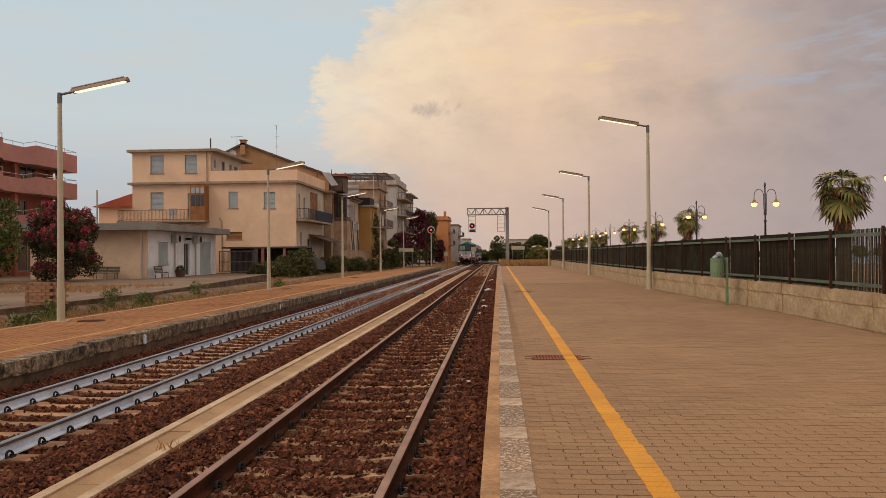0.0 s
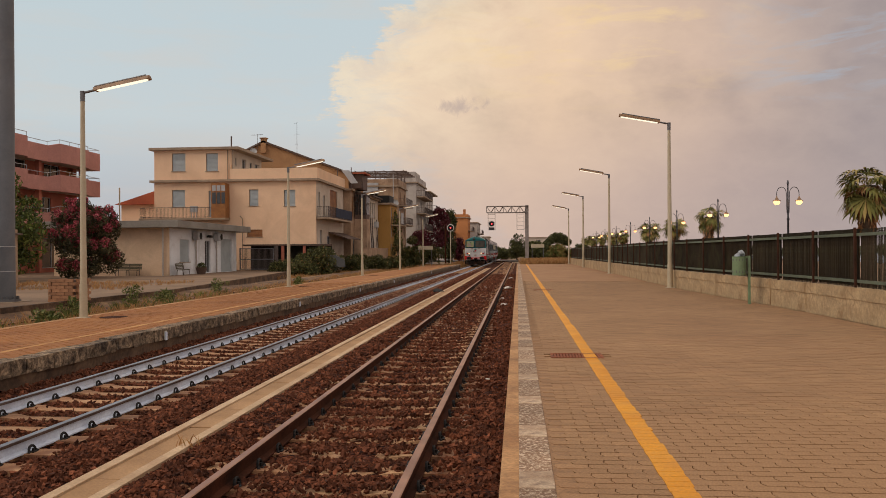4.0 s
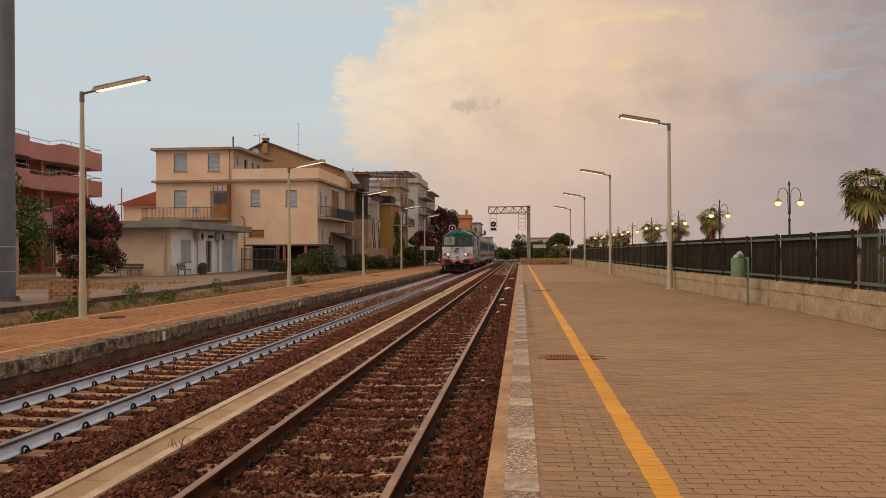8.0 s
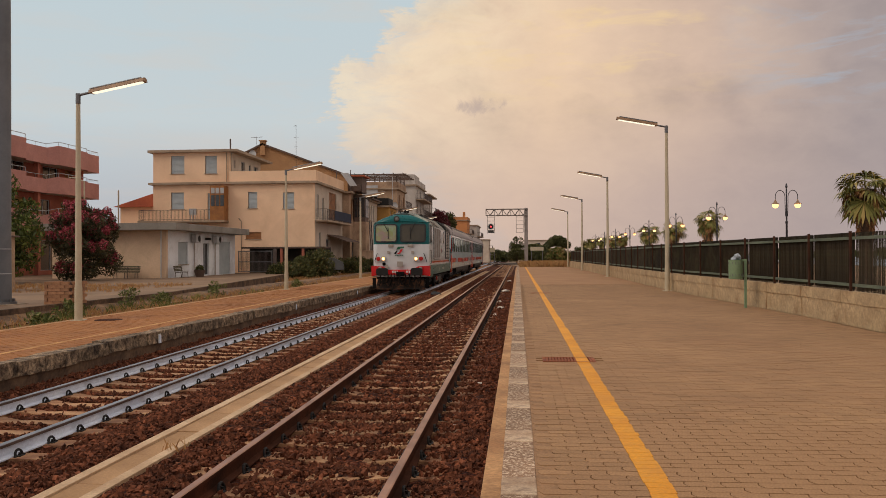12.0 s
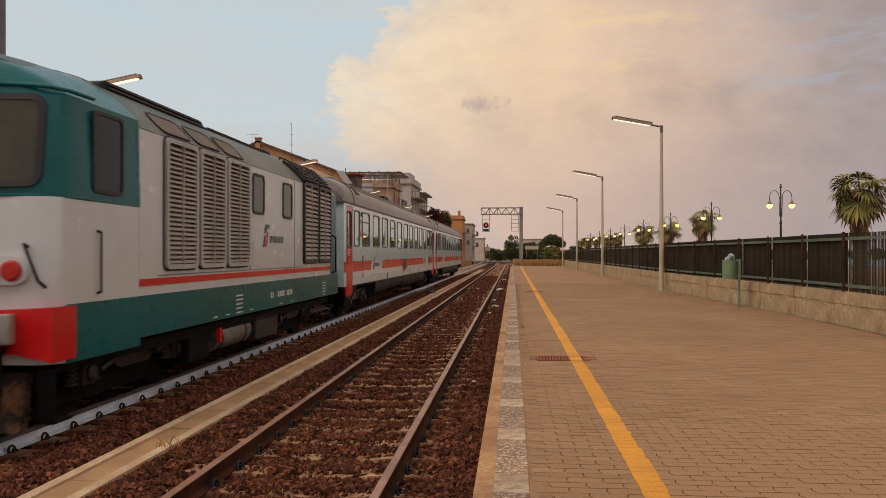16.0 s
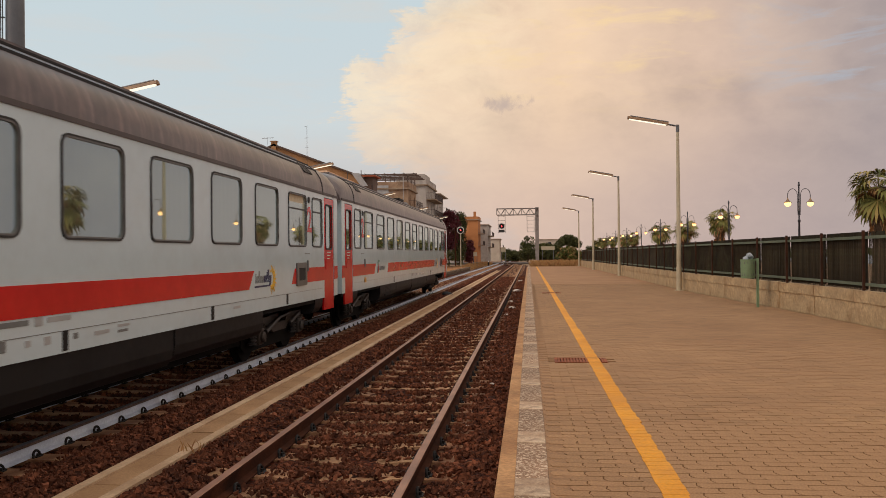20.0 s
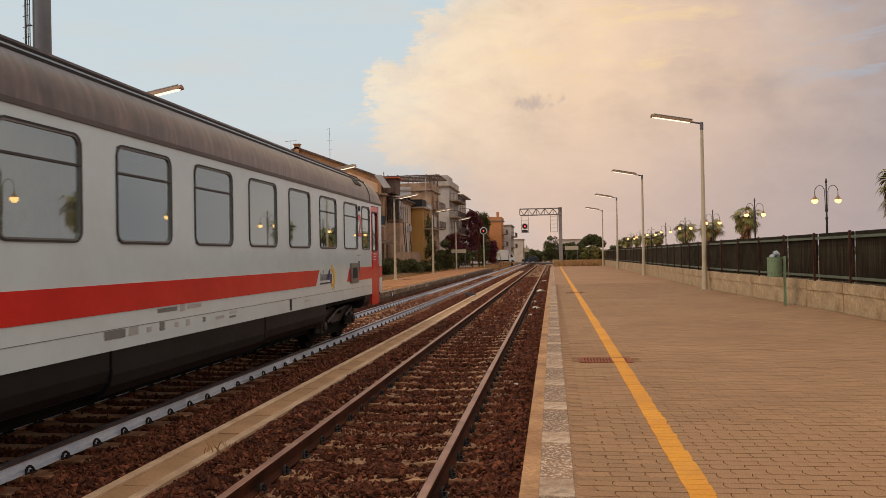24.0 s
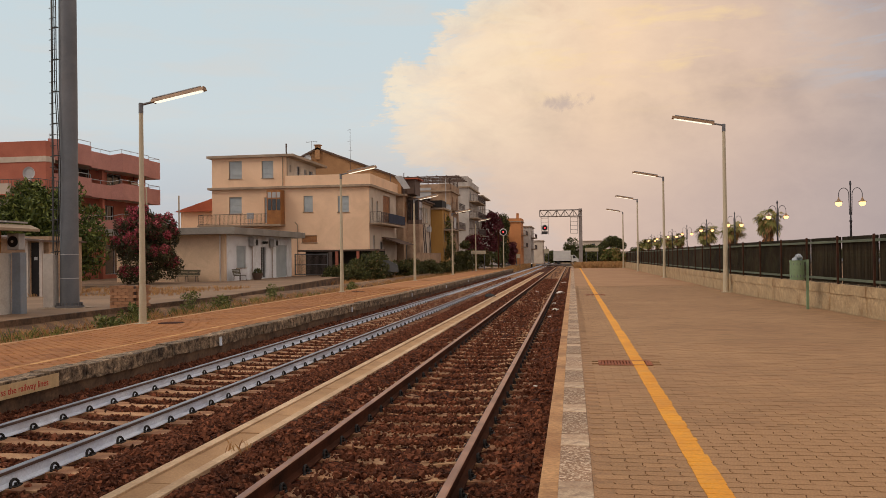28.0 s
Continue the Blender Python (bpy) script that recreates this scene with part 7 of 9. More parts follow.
plant("tree", "green fig tree between the houses", "tree", (-17.3, 108, -0.5), lumps(R, 3.4, 3.0, 2.5, 7.6, 40, 0.5, 0.9), 3500, 0.2, M_LEAF, 55, trunk=3.0)
for i, (x, y, h) in enumerate(((-15.1, 30.7, 0.8), (-14.5, 38.8, 0.75), (-13.8, 24.4, 0.6), (-14.2, 31.8, 0.5), (-13.3, 22.2, 0.4), (-13.0, 47.5, 0.5))):
    plant("weed", "leafy green weed growing beside the disused track", "weed", (x, y, -0.58), lumps(R, 0.9, 0.8, 0.1, h, 16, 0.1, 0.2), 420, 0.07, M_WEED, 70 + i, trunk=h * 0.6, tr=0.02, spread=0.25, group="weeds by the old track")
# trees beyond the crossing
plant("umbrella_pine", "flat-topped umbrella pine in the distance", "tree", (9.7, 205, -0.6), [(a * 0.56, b * 0.6, 5.2 + c * 0.75, 0.95) for a, b, c in ((-4, 0, -1.0), (-2.4, 1, 0.3), (-0.8, -1, 0.9), (1.2, 0.5, 0.8), (2.8, -0.5, 0.1), (4.4, 0.6, -1.1), (0.2, 1.6, 0.5), (-3.2, -1.4, -0.6), (-1.6, 0, -0.5), (0.6, -0.6, -0.4), (2.2, 0.8, -0.6), (3.6, 0, -1.0), (-0.4, 0.4, 0.2), (-5.0, 0.3, -1.9))], 9000, 0.2, M_LEAFD, 61, trunk=4.4, tr=0.2, spread=1.0)
plant("tree", "dark green tree below the umbrella pine", "tree", (6.3, 201, -0.6), lumps(R, 4.6, 4, 0.8, 3.9, 50, 0.5, 0.8), 6000, 0.24, M_LEAFD, 68, trunk=2.0)
plant("tree", "round dark green tree beyond the crossing", "tree", (-0.3, 215, -0.6), lumps(R, 4.6, 5, 1.0, 6.2, 40, 0.6, 1.0), 5000, 0.24, M_LEAFD, 62, trunk=2.5, tr=0.3)
plant("tree", "dark green tree beyond the crossing", "tree", (-5.2, 250, -0.6), lumps(R, 5, 6, 0.5, 3.0, 36, 0.7, 1.1), 4000, 0.34, M_LEAFD, 63, trunk=2.0)
plant("tree", "dark green tree beyond the crossing", "tree", (4.6, 225, -0.6), lumps(R, 7, 6, 0.5, 4.2, 60, 0.6, 1.0), 8000, 0.3, M_LEAFD, 64, trunk=2.0)
plant("tree", "pale flowering tree beyond the platform end", "tree", (7.2, 150, -0.6), lumps(R, 3.8, 4, 0.6, 3.0, 36, 0.4, 0.7), 4000, 0.22, M_LEAF, 65, trunk=1.6, flowers=M_DRY, fn=1800, fsize=0.16)
plant("tree", "dark green tree beyond the platform end", "tree", (12.5, 175, -0.6), lumps(R, 6, 6, 0.6, 2.9, 36, 0.6, 1.0), 4000, 0.3, M_LEAFD, 66, trunk=1.6)
plant("tree", "dark green tree beyond the crossing", "tree", (-13.0, 285, -0.6), lumps(R, 6, 7, 0.8, 4.2, 36, 0.8, 1.2), 4000, 0.36, M_LEAFD, 67, trunk=2.0)


def far_woods():
    """A low dark line of far trees."""
    rnd = random.Random(77)
    balls = []
    for i in range(260):
        a = radians(rnd.uniform(-50, 45))
        d = rnd.uniform(300, 420)
        balls.append((d * math.sin(a), d * math.cos(a), rnd.uniform(0.0, 1.6), rnd.uniform(1.4, 2.4)))
    v, f = leaf_cloud(rnd, balls, 22000, 0.8)
    tagged(new("far_woods", raw_mesh("far_woods", v, f, M_LEAFD)), "low line of dark trees in the distance", "trees", kind="stuff")


far_woods()


def grass_patch(name, label, seed, n, area, h, leaf, z=-0.6):
    """Upright blades in tufts over an area given as functions of a random pair."""
    rnd = random.Random(seed)
    verts, faces = [], []
    while len(faces) < n:
        x, y = area(rnd)
        zz = z(x, y) if callable(z) else z
        for _ in range(rnd.randint(5, 12)):
            bx, by = x + rnd.gauss(0, 0.07), y + rnd.gauss(0, 0.07)
            hh, w = h * rnd.uniform(0.4, 1.2), rnd.uniform(0.003, 0.008) * (1 + y / 40)
            a = rnd.uniform(0, 6.28)
            dx, dy = math.cos(a), math.sin(a)
            lx, ly = rnd.gauss(0, 0.3) * hh, rnd.gauss(0, 0.3) * hh
            i = len(verts)
            verts += [(bx - w * dx, by - w * dy, zz), (bx + w * dx, by + w * dy, zz), (bx + lx * 0.4 + w * dx * 0.7, by + ly * 0.4 + w * dy * 0.7, zz + hh * 0.6), (bx + lx, by + ly, zz + hh)]
            faces.append((i, i + 1, i + 2, i + 3))
    tagged(new(name, raw_mesh(name, verts, faces, leaf)), label, "grass", kind="stuff")


grass_patch("dry_grass", "dry straw-coloured grass along the disused track", 1, 15000, lambda r: (r.uniform(-15.5, -12.3), 14 + 90 * r.random() ** 1.6), 0.26, M_DRY, -0.6)
grass_patch("green_weeds", "green weeds growing through the disused track", 2, 1500, lambda r: (lambda c: (c[0] + r.gauss(0, 0.5), c[1] + r.gauss(0, 0.8)))(r.choice([(-13.4, 19), (-13.9, 24), (-14.6, 28), (-13.2, 30), (-14.8, 36), (-13.6, 41), (-14.2, 17), (-15.1, 33)])), 0.36, M_GRASS, -0.6)
grass_patch("dry_grass", "dry grass strip beyond the disused track", 3, 16000, lambda r: (r.uniform(-19.5, -12.4) , r.uniform(64, 130)), 0.45, M_DRY, -0.78)
grass_patch("dry_grass", "tall dry grass at the platform end", 4, 16000, lambda r: (lambda c: (min(max(c[0] + r.gauss(0, 0.45), 0.6), 6.8), max(c[1] + r.gauss(0, 1.5), 97.2)))(r.choice([(1.4, 108), (2.0, 103), (2.9, 100), (3.4, 107), (4.6, 99.5), (5.2, 104), (6.2, 99), (6.0, 109), (4.1, 112)])), 1.12, M_DRY, -0.6)
grass_patch("dry_grass", "dry grass beside the line beyond the platforms", 5, 9000, lambda r: (r.choice([r.uniform(-10.5, -8), r.uniform(0.6, 6)]), r.uniform(112, 182)), 0.6, M_DRY, -0.7)
grass_patch("dry_grass", "dry orange grass in the station yard", 8, 5000, lambda r: (r.uniform(-31, -18.5), r.uniform(36, 46)), 0.2, M_DRY, -0.22)
grass_patch("green_weeds", "small weed tuft on the cable duct", 6, 16, lambda r: (-3.24 + r.gauss(0, 0.02), 7.7 + r.gauss(0, 0.03)), 0.11, M_DRY, -0.42)


def palm(seed, h, r):
    """A fan palm: folded fans on long stalks above, a skirt of hanging dry ones below."""
    rnd = random.Random(seed)
    t = thing("fan_palm", "fan palm with green fronds over a skirt of dry brown ones", "palm tree", group="promenade palms")
    bm = bmn()
    prof = [(0.5, 0.0), (0.4, 0.5)] + [(0.34 + 0.04 * (i % 2) + 0.018 * max(0, i - 8), h * i / 14) for i in range(2, 14)] + [(0.4, h)]
    lathe(bm, prof, (0, 0, 0), 12)
    part("trunk", bm, M_BARK, t)
    for nm, leaf, n, lo, hi, dz in (("crown", M_PALMG, 30, -58, 66, 0.1), ("dry_fronds", M_PALMD, 9, -30, 20, 0.05), ("dry_skirt", M_PALMD, 22, -82, -48, -0.25)):
        verts, faces = [], []
        dry = nm != "crown"
        for k in range(n):
            a, e = k * 2.39996 + rnd.gauss(0, 0.2), radians(lo + (hi - lo) * (k + rnd.random()) / n)
            kk = rnd.uniform(0.6, 0.95) if dry else rnd.uniform(0.75, 1.15)
            side = Vector((-math.sin(a), math.cos(a), 0))
            # the stalk arches over under the fan's weight
            p, steps = Vector((0, 0, h + dz - (rnd.uniform(0.0, 1.1) if nm == "dry_skirt" else rnd.uniform(0.0, 0.35)))), []
            el = e
            for q in range(4):
                d = Vector((math.cos(a) * math.cos(el), math.sin(a) * math.cos(el), math.sin(el)))
                steps.append((p, d))
                p = p + d * r * kk * 0.14
                el -= radians(12 if not dry else 14)
            for (p0, d0), (p1, d1) in zip(steps, steps[1:]):
                i = len(verts)
                verts += [tuple(p0 + side * 0.03), tuple(p0 - side * 0.03), tuple(p1 - side * 0.02), tuple(p1 + side * 0.02)]
                faces.append((i, i + 1, i + 2, i + 3))
            c, d = steps[-1]
            roll = rnd.gauss(0, 0.4)
            nrm = side.cross(d)
            side = (side * math.cos(roll) + nrm * math.sin(roll)).normalized()
            nrm = side.cross(d)
            fan = r * kk * rnd.uniform(0.42, 0.52)
            m = 17
            down = Vector((0, 0, -1))
            for j in range(m):
                b = radians(-115 + 230 * j / (m - 1)) * (0.6 if dry else 1.0) + rnd.gauss(0, 0.03)
                ln = fan * (0.74 + 0.26 * math.cos(b * 0.8)) * rnd.uniform(0.9, 1.1)
                dd = (d * math.cos(b) + side * math.sin(b)).normalized()
                # a pleated blade, then a free tip that bends down
                m1 = c + dd * ln * 0.6 + down * ln * (0.06 if not dry else 0.16) + nrm * ln * 0.025 * (1 if j % 2 else -1)
                bend = rnd.uniform(0.3, 0.75) if not dry else rnd.uniform(0.6, 0.95)
                tip = m1 + (dd * (1 - bend) + down * bend).normalized() * ln * rnd.uniform(0.38, 0.55)
                w = dd.cross(nrm).normalized() * fan * (0.07 if not dry else 0.05)
                w1 = w * 0.45
                mid = m1 * 0.55 + tip * 0.45 + dd * ln * 0.05
                i = len(verts)
                verts += [tuple(c), tuple(m1 + w), tuple(m1 - w), tuple(mid + w1), tuple(mid - w1), tuple(tip)]
                faces += [(i, i + 1, i + 2), (i + 1, i + 3, i + 4, i + 2), (i + 3, i + 5, i + 4)]
        part(nm, raw_mesh(nm, verts, faces, leaf), leaf, t, "green fan fronds" if nm == "crown" else "hanging dry brown fronds")
    return t


M_PALMG = leaf_mat("palm_green", srgb(72, 78, 34), srgb(122, 118, 58), srgb(164, 140, 84))
M_PALMD = leaf_mat("palm_dry", srgb(116, 80, 51), srgb(166, 120, 79), srgb(204, 158, 110))
palm_a, palm_b = palm(1, 5.6, 2.3), palm(2, 5.35, 2.1)
palm_a.location = (19.1, 47.3, -0.65)
palm_b.location = (18.5, 82.4, -0.6)
for i, (x, y) in enumerate(((19.5, 26.4), (19.5, 6.4), (18.4, 100), (19.6, 126), (19.5, 157), (19.8, 176), (19.8, 198), (19.5, 219), (19.5, -15), (19.8, 243))):
    copy_thing(palm_a if i % 2 else palm_b, pose(x, y, -0.85 - 0.1 * (i % 3), 0, 0, 50 * i))
for i, y in enumerate((134, 147, 166, 186, 210, 234)):
    plant("bush", "dark green shrub on the promenade behind the fence", "bush", (15.0 + 0.8 * (i % 3), y, -0.85), lumps(R, 6.2, 6.0, 0.4, 2.7, 26, 0.6, 1.1), 1800, 0.28, M_LEAFD, 90 + i, group="promenade shrubs")


# ---- buildings ----
M_PEACH = mat("peach_render", srgb(242, 206, 172), srgb(234, 196, 161), 0.9, scale=0.25, fine=8, grain=0.035, bump=0.04, stain=srgb(176, 140, 108), stain_amt=0.22, stain_scale=0.3)
M_PEACH2 = mat("pale_cream_render", srgb(208, 194, 178), srgb(188, 174, 158), 0.9, scale=0.25, fine=8, grain=0.05, bump=0.05, stain=srgb(150, 122, 98), stain_amt=0.35, stain_scale=0.3)
M_GREYREN = mat("grey_white_render", srgb(200, 192, 184), srgb(176, 166, 158), 0.9, scale=0.3, fine=8, grain=0.1, bump=0.1, stain=srgb(118, 104, 94), stain_amt=0.35, stain_scale=0.4)
M_OCHRE = mat("ochre_render", srgb(186, 142, 100), srgb(162, 120, 82), 0.9, scale=0.3, fine=8, grain=0.12, bump=0.1, stain=srgb(128, 96, 66), stain_amt=0.35, stain_scale=0.3)
M_YELREN = mat("golden_yellow_render", srgb(190, 146, 80), srgb(168, 126, 66), 0.9, scale=0.3, fine=8, grain=0.12, bump=0.1)
M_ORANGE = mat("orange_render", srgb(200, 134, 84), srgb(178, 116, 70), 0.9, scale=0.3, fine=8, grain=0.12, bump=0.1)
M_PINKREN = mat("dusky_pink_render", srgb(196, 140, 128), srgb(176, 122, 112), 0.9, scale=0.3, fine=8, grain=0.1, bump=0.1, stain=srgb(156, 108, 100), stain_amt=0.3)
M_BRICKRED = mat("brick_red_render", srgb(182, 108, 86), srgb(158, 90, 72), 0.9, scale=0.4, fine=10, grain=0.12, bump=0.1)
M_TAN = mat("bare_tan_block", srgb(188, 158, 130), srgb(152, 124, 100), 0.95, scale=0.5, fine=10, grain=0.2, bump=0.2, stain=srgb(100, 78, 62), stain_amt=0.5)
M_BROWN = mat("brown_sheet_metal", srgb(104, 82, 70), srgb(82, 64, 54), 0.7, scale=0.5, fine=10, grain=0.2, bump=0.1)
M_SLABC = mat("concrete_slab_edge", srgb(176, 156, 134), srgb(150, 130, 110), 0.9, scale=0.4, fine=10, grain=0.15, bump=0.1, stain=srgb(110, 92, 76), stain_amt=0.5)
M_SHUT = mat("blue_grey_shutter", srgb(176, 184, 186), srgb(156, 164, 168), 0.6, scale=1, fine=14, grain=0.08, bump=0.1)
M_WOOD = mat("varnished_wood", srgb(168, 110, 54), srgb(128, 80, 38), 0.5, scale=1.5, fine=20, grain=0.2, bump=0.1)
M_DARKGL = mat("dark_window_glass", srgb(46, 48, 50), srgb(36, 38, 40), 0.12, scale=1, fine=5, grain=0.1, bump=0, spec=0.8)
M_TILE = mat("terracotta_tiles", srgb(184, 96, 64), srgb(154, 76, 52), 0.85, scale=0.6, fine=12, grain=0.25, bump=0.4)
M_IRON = mat("dark_iron_railing", srgb(104, 90, 84), srgb(80, 68, 64), 0.6, 0.1, scale=2, fine=12, grain=0.1, bump=0.05)
M_BLUECLOTH = mat("blue_balcony_screen", srgb(44, 52, 74), srgb(34, 40, 58), 0.9, scale=1.5, fine=14, grain=0.15, bump=0.2)
M_AWN = mat("pale_awning", srgb(186, 186, 186), srgb(164, 164, 166), 0.8, scale=1, fine=14, grain=0.1, bump=0.1)


def facade(parent, origin, rz, length, z0, z1, openings, material, thick=0.3, label=""):
    """A wall along local x from origin, turned by rz degrees, with real openings; it faces local -y.
    Opening: (x0, x1, z0, z1, kind) with kind of shutter, glass, door, dark, wood or open."""
    bm = bmn()
    holed(bm, 0.0, length, z0, z1, openings, lambda u, v, d: (u, thick * d, v))
    w = part("wall", bm, material, parent, label)
    m = Matrix.Translation(origin) @ Matrix.Rotation(radians(rz), 4, "Z")
    w.matrix_local = m
    for x0, x1, lo, hi, kind in openings:
        bm = bmn()
        if kind in ("shutter", "wood"):
            n = max(4, int((hi - lo) / 0.12))
            st = (hi - lo) / n
            line = [(0.15, lo)]
            for i in range(n):
                line += [(0.10, lo + st * i), (0.115, lo + st * (i + 0.88)), (0.128, lo + st * (i + 0.94))]
            prism(bm, line + [(0.15, hi)], "x", x0 + 0.03, x1 - 0.03)
            o = part("shutter", bm, M_SHUT if kind == "shutter" else M_WOOD, w, "closed roller shutter" if kind == "shutter" else "closed wooden shutter")
        elif kind == "door":
            box(bm, x0 + 0.03, x1 - 0.03, 0.1, 0.15, lo, hi)
            o = part("door", bm, M_SHUT, w, "grey metal door")
        else:
            box(bm, x0, x1, 0.16, 0.18, lo, hi)
            o = part("window", bm, M_DARKGL, w, "dark window")
            bm = bmn()
            fr = 0.05
            for bx in ((x0, x0 + fr), (x1 - fr, x1), ((x0 + x1) / 2 - fr / 2, (x0 + x1) / 2 + fr / 2)):
                box(bm, bx[0], bx[1], 0.11, 0.17, lo, hi)
            box(bm, x0, x1, 0.11, 0.17, lo, lo + fr)
            box(bm, x0, x1, 0.11, 0.17, hi - fr, hi)
            part("frame", bm, M_AWN, o)
        if kind in ("shutter", "glass", "wood") and hi - lo < 2.0:
            bm = bmn()
            box(bm, x0 - 0.08, x1 + 0.08, -0.07, 0.12, lo - 0.06, lo)
            part("sill", bm, M_SLABC, w)
    return w


def slab(parent, x0, x1, y0, y1, z0, z1, material=None, name="slab"):
    bm = bmn()
    box(bm, x0, x1, y0, y1, z0, z1)
    return part(name, bm, material or M_SLABC, parent)


def railing(parent, pts, z, h=1.0, step=0.12, material=None, name="railing"):
    """A balcony railing along a line of points: top and bottom rail and bars."""
    bm = bmn()
    for (x0, y0), (x1, y1) in zip(pts, pts[1:]):
        ln = math.hypot(x1 - x0, y1 - y0)
        rod(bm, (x0, y0, z + h), (x1, y1, z + h), 0.025, seg=6)
        rod(bm, (x0, y0, z + 0.1), (x1, y1, z + 0.1), 0.018, seg=6)
        n = max(1, int(ln / step))
        for i in range(n + 1):
            k = i / n
            x, y = x0 + (x1 - x0) * k, y0 + (y1 - y0) * k
            rod(bm, (x, y, z), (x, y, z + h), 0.012 if i % 8 else 0.022, seg=4, caps=False)
    return part(name, bm, material or M_IRON, parent)


def main_house():
    t = thing("house", "peach three-storey house with a roof terrace and closed shutters", "house", (0, 80, 0))
    xl, xr, g = -36.55, -20.0, -0.8
    dep = 13.0
    fl = 4.98  # balcony floor
    ev = 8.62  # underside of the terrace slab
    # front wall
    op = [(xl2 - xl, xr2 - xl, z0, z1, k) for xl2, xr2, z0, z1, k in (
        (-34.7, -33.35, 6.18, 7.86, "shutter"), (-30.9, -30.2, 5.12, 7.75, "door"), (-26.75, -25.8, 6.2, 7.82, "shutter"), (-23.2, -22.05, 6.12, 7.74, "shutter"),
        (-27.0, -25.4, 3.1, 3.82, "wood"), (-21.2, -20.6, 1.0, 2.3, "glass"))]
    facade(t, (xl, 0, 0), 0, xr - xl, g, ev, op, M_PEACH, label="peach rendered wall")
    facade(t, (xr, 0.3, 0), 90, dep - 0.3, g, ev, [(0.9, 1.5, 5.3, 7.6, "glass"), (3.0, 3.7, 5.1, 7.4, "glass"), (6.0, 9.6, 5.1, 8.2, "wood"), (1.5, 2.2, 1.6, 3.8, "glass"), (4.5, 6.0, 1.0, 3.2, "dark")], M_PEACH2, label="pale cream side wall")
    slab(t, xl, xl + 0.3, 0.3, dep, g, ev, M_PEACH, "wall")
    slab(t, xl + 0.3, xr - 0.3, dep - 0.3, dep, g, ev, M_PEACH, "wall")
    slab(t, xl - 0.35, xr + 0.35, -0.35, dep, ev, ev + 0.22, name="terrace_slab")
    # upper storey, set back on the right
    xu = -28.62
    facade(t, (xl, 0.02, 0), 0, xu - xl, ev + 0.22, 11.85, [(1.85, 3.25, 9.75, 11.55, "shutter"), (5.38, 6.62, 9.72, 11.5, "shutter")], M_PEACH, label="peach rendered wall")
    facade(t, (xu, 0.32, 0), 90, 9.6, ev + 0.22, 11.85, [(0.9, 1.4, 10.4, 11.2, "dark"), (3.2, 4.3, 9.3, 11.3, "glass"), (5.6, 6.4, 9.2, 11.2, "dark"), (7.3, 8.6, 10.2, 11.2, "glass")], M_PEACH2)
    slab(t, xl, xl + 0.3, 0.32, 10, ev + 0.22, 11.85, M_PEACH, "wall")
    slab(t, xl - 0.4, xu + 0.9, -0.4, 11.5, 11.85, 12.1, name="roof")
    bm = bmn()
    rod(bm, (-29.6, 3, 12.1), (-29.6, 3, 13.6), 0.08, seg=8)
    part("flue", bm, M_IRON, t)
    # terrace parapet
    for x0, x1, y0, y1 in ((xu, xr + 0.2, -0.15, 0.05), (xr, xr + 0.2, 0.05, dep)):
        slab(t, x0, x1, y0, y1, ev + 0.22, ev + 1.28, M_PEACH, "parapet")
    # front balcony
    slab(t, -37.6, -28.7, -1.25, 0, fl - 0.18, fl, name="balcony_floor")
    railing(t, [(-37.5, -0.1), (-37.5, -1.15), (-28.8, -1.15)], fl, 1.05, 0.14)
    bm = bmn()
    box(bm, -30.2, -28.75, -1.2, -0.02, fl, 8.4)
    cup = part("wooden_porch", bm, M_WOOD, t, "glazed wooden balcony porch")
    for i in range(3):
        bm = bmn()
        box(bm, -30.08 + 0.47 * i, -29.72 + 0.47 * i, -1.23, -1.2, fl + 1.4, fl + 2.5)
        part("porch_pane", bm, M_DARKGL, cup)
        bm = bmn()
        box(bm, -30.08 + 0.47 * i, -29.72 + 0.47 * i, -1.225, -1.2, fl + 2.65, fl + 3.2)
        part("porch_pane", bm, M_AWN, cup)
    bm = bmn()
    for i in range(3):
        rod(bm, (-32.4 + 0.25 * i, -0.7, fl), (-32.4 + 0.25 * i, -0.7, fl + 1.2), 0.03, seg=6)
    box(bm, -32.5, -31.8, -0.8, -0.6, fl + 0.6, fl + 1.2)
    part("balcony_clutter", bm, M_AWN, t)
    # side balcony with a blue screen
    slab(t, xr, xr + 1.3, 0.2, dep - 1.0, fl - 0.15, fl + 0.02, name="balcony_floor")
    railing(t, [(xr + 0.1, 0.25), (xr + 1.2, 0.25), (xr + 1.2, dep - 1.1)], fl, 1.1, 0.14)
    slab(t, xr + 1.22, xr + 1.26, 3.6, dep - 1.1, fl + 0.15, fl + 1.1, M_BLUECLOTH, "balcony_screen")
    # pipes on the front
    bm = bmn()
    rod(bm, (-28.4, -0.08, ev), (-28.4, -0.08, 12), 0.06, seg=8)
    part("drainpipe", bm, M_SLABC, t)
    bm = bmn()
    rod(bm, (-28.9, -0.08, ev), (-28.9, -0.08, 11.8), 0.05, seg=8)
    part("drainpipe", bm, M_SLABC, t)
    bm = bmn()
    pipe(bm, [(-27.4, -0.1, 0), (-27.4, -0.1, 4.9), (-27.6, -0.3, 5.2)], 0.05)
    part("drainpipe", bm, M_SLABC, t)
    # lean-to canopy low on the side
    bm = bmn()
    prism(bm, [(xr, 3.7), (xr + 2.0, 3.0), (xr + 2.0, 2.9), (xr, 3.6)], "y", 5.5, dep)
    part("canopy", bm, M_BROWN, t)


main_house()


